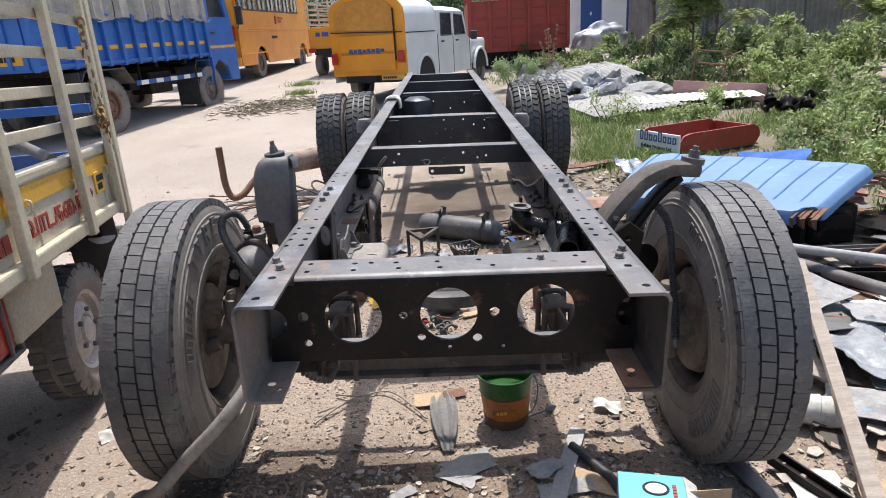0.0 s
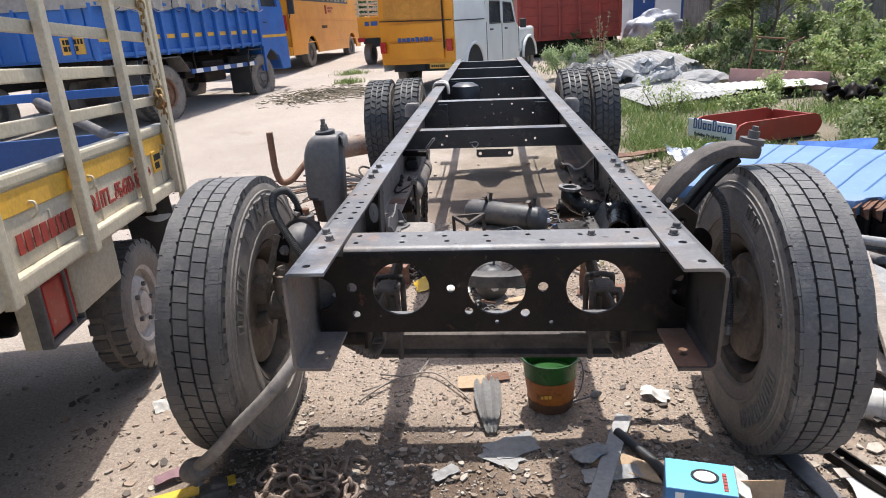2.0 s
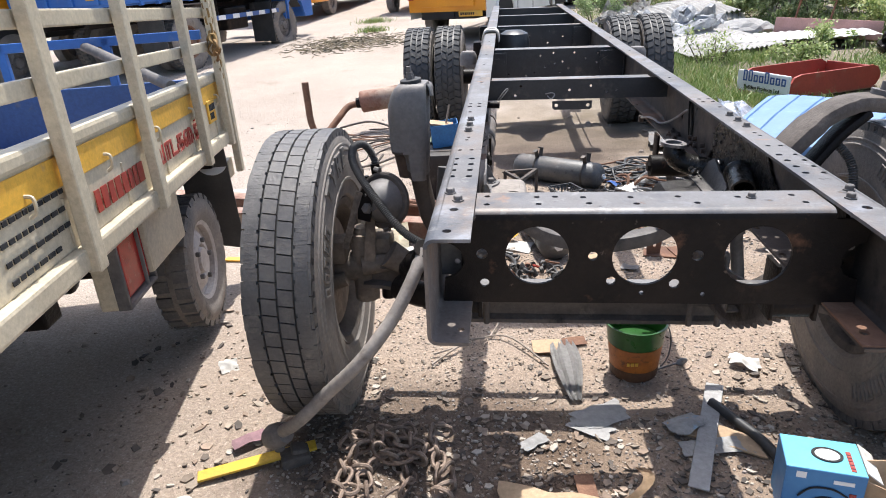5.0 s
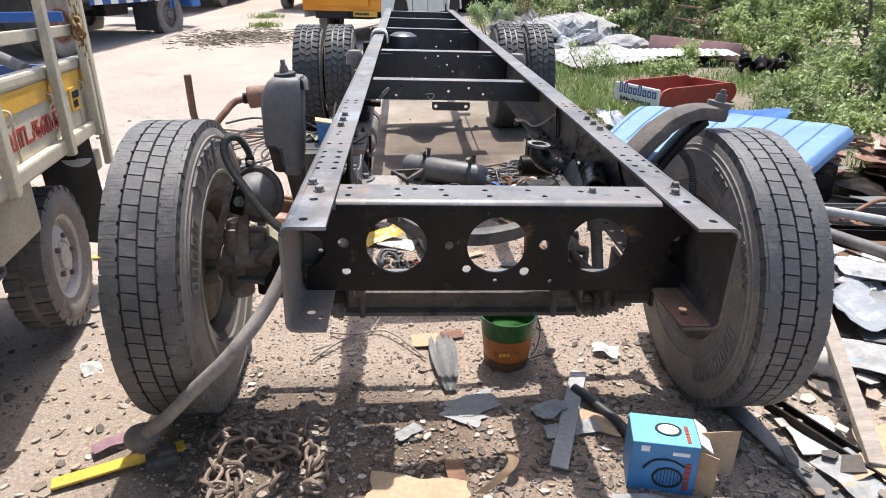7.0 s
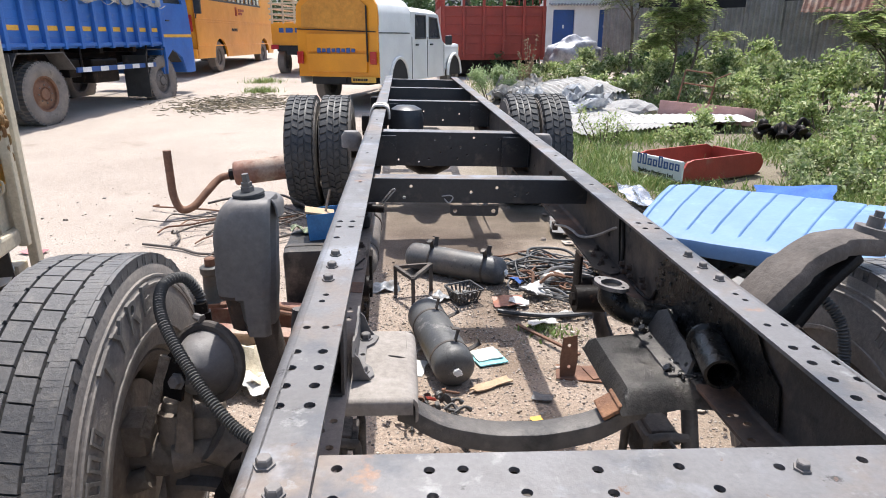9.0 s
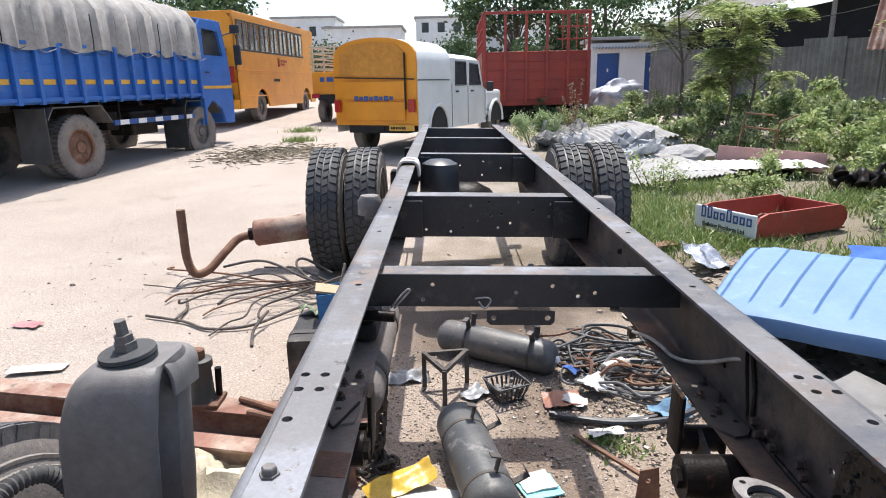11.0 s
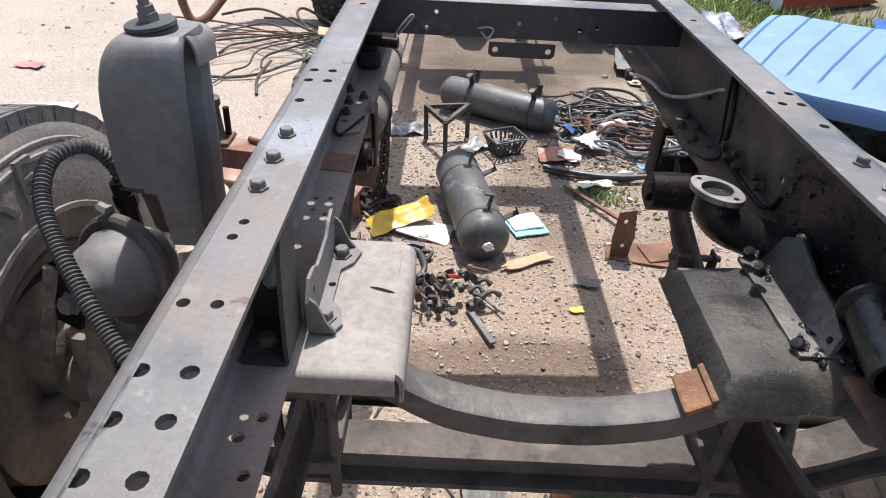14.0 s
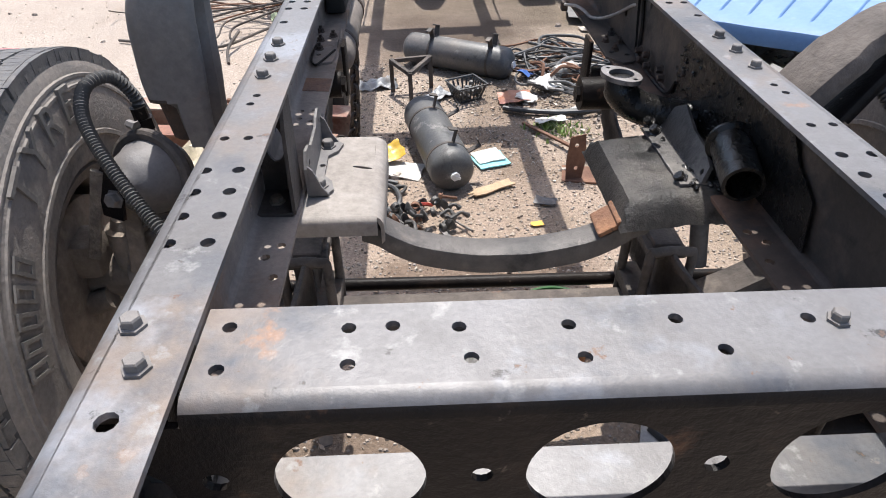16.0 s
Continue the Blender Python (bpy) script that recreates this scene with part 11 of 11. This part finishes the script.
ibeam((-2.75, 3.02, 0.0), (-0.50, 2.56, 0.0), 0.13, 0.15, "red oxide steel beam lying on the sand")
ibeam((-2.70, 2.76, 0.0), (-0.55, 2.29, 0.0), 0.10, 0.14, "red oxide steel beam lying on the sand")
jk = thing("bottle_jack", Matrix.Translation((-1.285, 2.72, 0.150)) @ Matrix.Scale(1.28, 4), "dark green bottle jack standing on a beam", "jack")
up = basis((0, 0, 0), (0, 0, 1), (1, 0, 0))
bm = B()
box(bm, (0, 0, 0.008), (0.13, 0.11, 0.016), bevel=0.004)
part("base_plate", bm, M_RUST, jk)
bm = B()
lathe(bm, [(0.014, 0.048), (0.03, 0.040), (0.13, 0.036), (0.14, 0.044), (0.165, 0.044), (0.17, 0.036)], 24, up)
part("cylinder", bm, surf("dark_green_paint", (0.04, 0.048, 0.046), (0.07, 0.055, 0.046), 9, 0.6), jk, smooth=True)
bm = B()
lathe(bm, [(0.165, 0.022), (0.20, 0.022), (0.205, 0.016), (0.205, 0.001)], 16, up)
part("ram", bm, M_RUST, jk, smooth=True)
bm = B()
tube(bm, [(0.045, 0.03, 0.02), (0.05, 0.03, 0.12)], 0.012, 8)
part("pump", bm, M_BLACK, jk)
for a, b in (((-1.12, 2.72, 0.165), (-0.72, 2.50, 0.165)), ((-1.05, 2.60, 0.165), (-0.68, 2.44, 0.165))):
    bm = B()
    tube(bm, [a, b], 0.014, 8)
    solo("round_bar", bm, M_RUST, "short rusty round bar on the beams", "bar", smooth=True)
rr = random.Random(64)
fan = [(-2.55, 5.30), (-2.30, 5.05), (-2.42, 4.80), (-2.20, 4.62), (-2.05, 4.35), (-1.95, 4.95), (-1.85, 4.20), (-1.70, 5.25), (-1.62, 4.02), (-2.10, 4.85), (-1.45, 4.12), (-1.80, 4.62)]
for i, (ex_, ey_) in enumerate(fan):
    bm = B()
    h0 = Vector((-1.12 + rr.gauss(0, 0.06), 4.62 + rr.gauss(0, 0.10), 0.05 + 0.010 * i))
    p = Vector((ex_, ey_, 0.02 + 0.05 * rr.random()))
    mid = h0.lerp(p, 0.5) + Vector((rr.gauss(0, 0.05), rr.gauss(0, 0.07), 0.03))
    near = h0.lerp(p, 0.82) + Vector((rr.gauss(0, 0.03), rr.gauss(0, 0.05), 0.01))
    bend = p + Vector((rr.uniform(-0.10, 0.04), rr.uniform(-0.20, 0.16), rr.choice([-0.01, 0.0, 0.05])))
    tube(bm, curve_pts([h0, mid, near, p, bend], 6), rr.choice([0.005, 0.006, 0.008]), 8)
    solo("bent_brake_pipe", bm, M_FORGING if i % 3 else M_RUST, "thin bent steel brake pipe on the sand", "pipe", smooth=True, group="heap of bent pipes")
for pts in ([(-2.25, 4.22, 0.02), (-1.95, 4.10, 0.02), (-1.72, 3.95, 0.02), (-1.45, 3.98, 0.03), (-1.2, 4.25, 0.05), (-0.98, 4.40, 0.05)], [(-2.10, 4.55, 0.02), (-2.02, 4.35, 0.02), (-2.0, 4.12, 0.03)], [(-1.36, 4.05, 0.10), (-1.40, 3.85, 0.05), (-1.36, 3.66, 0.02)],
            [(-1.95, 4.95, 0.15), (-1.6, 4.85, 0.22), (-1.2, 4.55, 0.16), (-0.95, 4.5, 0.10)], [(-1.15, 4.6, 0.08), (-1.32, 4.75, 0.20), (-1.28, 4.82, 0.24), (-1.05, 4.72, 0.15)]):
    bm = B()
    tube(bm, curve_pts(pts, 6), 0.010, 8)
    solo("bent_brake_pipe", bm, M_FORGING, "bent black steel pipe on the sand", "pipe", smooth=True, group="heap of bent pipes")
ex = thing("exhaust_silencer", Matrix.Identity(4), "rusty exhaust silencer with bent pipe", "exhaust")
bm = B()
lathe(bm, [(0, 0.03), (0.005, 0.10), (0.02, 0.112), (0.54, 0.112), (0.555, 0.10), (0.56, 0.03)], 28, basis((-1.82, 5.40, 0.315), (1, 0.12, 0.10), (0, 0, 1)))
part("silencer_drum", bm, M_REDOX, ex, smooth=True)
bm = B()
tube(bm, curve_pts([(-2.27, 5.03, 0.60), (-2.27, 5.03, 0.40), (-2.26, 5.02, 0.20), (-2.21, 5.02, 0.08), (-2.12, 5.08, 0.09), (-2.02, 5.20, 0.20), (-1.93, 5.34, 0.29), (-1.79, 5.40, 0.30)], 6), 0.034, 14)
part("tail_pipe", bm, M_RUST, ex, smooth=True)
bm = B()
lathe(bm, [(-0.02, 0.055), (0.02, 0.055)], 8, basis((-1.84, 5.39, 0.31), (1, 0.1, 0.1), (0, 0, 1)))
part("clamp", bm, M_BLACK, ex)
# small blue carton with wrappers
tb = thing("fuel_tank", pose(-0.735, 2.985, ground_z(-0.735, 2.985), 0, 0, 2), "boxy black steel tank standing beside the chassis, dusty on top", "fuel tank")
bm = B()
box(bm, (0, 0, 0.213), (0.37, 0.44, 0.43), bevel=0.034)
part("tank_shell", bm, surf("dusty_black_tank_box", (0.020, 0.018, 0.017), (0.040, 0.034, 0.030), 5, 0.6, 0.05, 0.3, 70, spots=[((0.14, 0.115, 0.095), 4, 0.54, 0.70)]), tb, smooth=True)
for y in (-0.12, 0.12):
    bm = B()
    box(bm, (0, y, 0.214), (0.376, 0.030, 0.436), bevel=0.036)
    part("strap", bm, M_RAIL, tb, smooth=True)
bm = B()
lathe(bm, [(0, 0.030), (0.012, 0.030), (0.014, 0.024), (0.022, 0.022), (0.022, 0.001)], 18, basis((0.10, 0.13, 0.427), (0, 0, 1), (1, 0, 0)))
part("filler_cap", bm, M_DUSTYMETAL, tb, smooth=True)
crumple("net_bundle", -0.845, 3.10, 0.455, 0.13, 0.11, 30, 8, 6, surf("pale_green_net", (0.30, 0.34, 0.22), (0.12, 0.14, 0.09), 40, 0.8, 0, 0.5, 60), "small bundle of pale green netting on the tank", "netting", amp=0.05, seed=611, freq=16.0, th=0.004, nx=16, ragged=0.4)
bx2 = thing("small_blue_carton", pose(-0.705, 3.035, ground_z(-0.7, 3.03) + 0.434, 0, -4, 8) @ Matrix.Scale(0.92, 4), "crushed blue carton full of scraps on a black tank", "carton")
bm = B()
for c, s in (((0, -0.09, 0.08), (0.20, 0.004, 0.16)), ((0, 0.09, 0.08), (0.20, 0.004, 0.16)), ((-0.10, 0, 0.08), (0.004, 0.18, 0.16)), ((0.10, 0, 0.08), (0.004, 0.18, 0.16))):
    box(bm, c, s)
part("carton_sides", bm, surf("bright_blue_card", (0.05, 0.22, 0.50), (0.04, 0.17, 0.40), 8, 0.5), bx2)
bm = B()
box(bm, (-0.02, 0.0, 0.155), (0.18, 0.14, 0.012), Matrix.Rotation(0.25, 3, "Y"))
part("yellow_flap", bm, M_CARD, bx2)
bm = B()
tube(bm, [(0.0, 0, 0.1), (0.06, 0.02, 0.28)], 0.008, 6)
part("stick", bm, M_WOOD, bx2)
# yellow flat bar beyond the pickup wheel
beam("yellow_bar", (-1.98, 2.10, 0.012), (-1.60, 2.06, 0.012), 0.05, 0.01, M_YELLOW, "chipped yellow flat bar", "flat bar")

# ---- loose litter, stones, leaves: too many to count ----
rr = random.Random(90)
bm = B()
def chip(x, y, s, z=0.0):
    a = rr.uniform(0, 3.14)
    k = rr.randint(4, 5)
    n = Vector((rr.gauss(0, 0.22), rr.gauss(0, 0.22), 1)).normalized()
    u = n.orthogonal().normalized()
    u = Matrix.Rotation(a, 3, n) @ u
    v = n.cross(u)
    as_ = rr.uniform(0.35, 1.0)
    c = gz(x, y, 0.004 + z + 0.3 * s * abs(rr.gauss(0, 0.3)))
    top = [bm.verts.new(c + (u * math.cos(6.28 * i / k) + v * as_ * math.sin(6.28 * i / k)) * s * rr.uniform(0.7, 1.15) + n * 0.002) for i in range(k)]
    low = [bm.verts.new(q.co - n * rr.uniform(0.003, 0.006)) for q in top]
    bm.faces.new(top)
    for i in range(k):
        bm.faces.new((top[i], low[i], low[(i + 1) % k], top[(i + 1) % k]))
for _ in range(5200):
    x, y = rr.uniform(-1.0, 1.3), rr.uniform(-0.25, 1.05)
    if rr.random() < 0.75 and y > 0.68 and abs(x) < 0.8:
        continue
    chip(x, y, rr.choice([0.003, 0.004, 0.005, 0.007, 0.010, 0.014, 0.020]) * rr.uniform(0.7, 1.2))
for _ in range(900):
    chip(0.65 + rr.gauss(0, 0.26), 3.0 + rr.gauss(0, 0.34), rr.choice([0.004, 0.006, 0.009, 0.014]) * rr.uniform(0.7, 1.2), 0.006)
for _ in range(1700):
    chip(rr.uniform(1.0, 2.6), rr.uniform(-0.3, 5.4), rr.choice([0.01, 0.02, 0.035, 0.06]) * rr.uniform(0.6, 1.2), rr.uniform(0, 0.05))
for _ in range(1700):
    chip(rr.uniform(-1.0, 0.9), rr.uniform(1.0, 3.8), rr.choice([0.002, 0.003, 0.004, 0.007, 0.010]))
for _ in range(260):
    chip(rr.uniform(-3.6, -0.9), rr.uniform(-0.6, 6), rr.choice([0.003, 0.005, 0.009]))
for _ in range(520):
    chip(rr.uniform(-2.0, -0.95), rr.uniform(-0.5, 1.5), rr.choice([0.004, 0.006, 0.010, 0.016, 0.026]) * rr.uniform(0.6, 1.2))
solo("loose_litter", bm, M_BITS, "bits of bark, board and rubbish over the dirt", "litter", kind="stuff")

rr = random.Random(91)
verts, faces = [], []
def stone(x, y, s):
    c = gz(x, y, s * 0.25)
    base = len(verts)
    a0 = rr.uniform(0, 6.28)
    ring = [(math.cos(a0 + 1.257 * i), math.sin(a0 + 1.257 * i)) for i in range(5)]
    for cx, cy in ring:
        k = s * rr.uniform(0.75, 1.2)
        verts.append((c.x + cx * k, c.y + cy * k * 0.85, c.z - s * 0.3))
    for cx, cy in ring:
        k = s * rr.uniform(0.45, 0.75)
        verts.append((c.x + cx * k, c.y + cy * k * 0.85, c.z + s * rr.uniform(0.25, 0.5)))
    for i in range(5):
        j = (i + 1) % 5
        faces.append((base + i, base + j, base + 5 + j, base + 5 + i))
    faces.append(tuple(base + 5 + i for i in range(5)))
for _ in range(24000):
    stone(rr.uniform(-1.1, 1.4), rr.uniform(-0.3, 3.6), rr.choice([0.0018, 0.0025, 0.0035, 0.005, 0.007]) * rr.uniform(0.7, 1.3))
for _ in range(1600):
    stone(rr.uniform(-4.5, -1.1), rr.uniform(-0.8, 8), rr.choice([0.002, 0.003, 0.005, 0.008]) * rr.uniform(0.7, 1.2))
for _ in range(50):
    stone(rr.uniform(-3.5, 0.9), rr.uniform(-0.3, 6), rr.uniform(0.015, 0.03))
me = bpy.data.meshes.new("pebbles")
me.from_pydata(verts, [], faces)
me.materials.append(M_STONES)
tagged(new("pebbles", me), "fine gravel and pebbles strewn on the dirt", "gravel", kind="stuff")
grass_patch("green_sprigs", [(0.55, 2.52, 0.14, 0.08), (0.48, 2.58, 0.1, 0.06), (-1.02, 4.2, 0.06, 0.05), (0.1, 3.75, 0.25, 0.06)], 420, 0.02, 0.06, M_GRASS, "small green sprigs among the litter", 15)
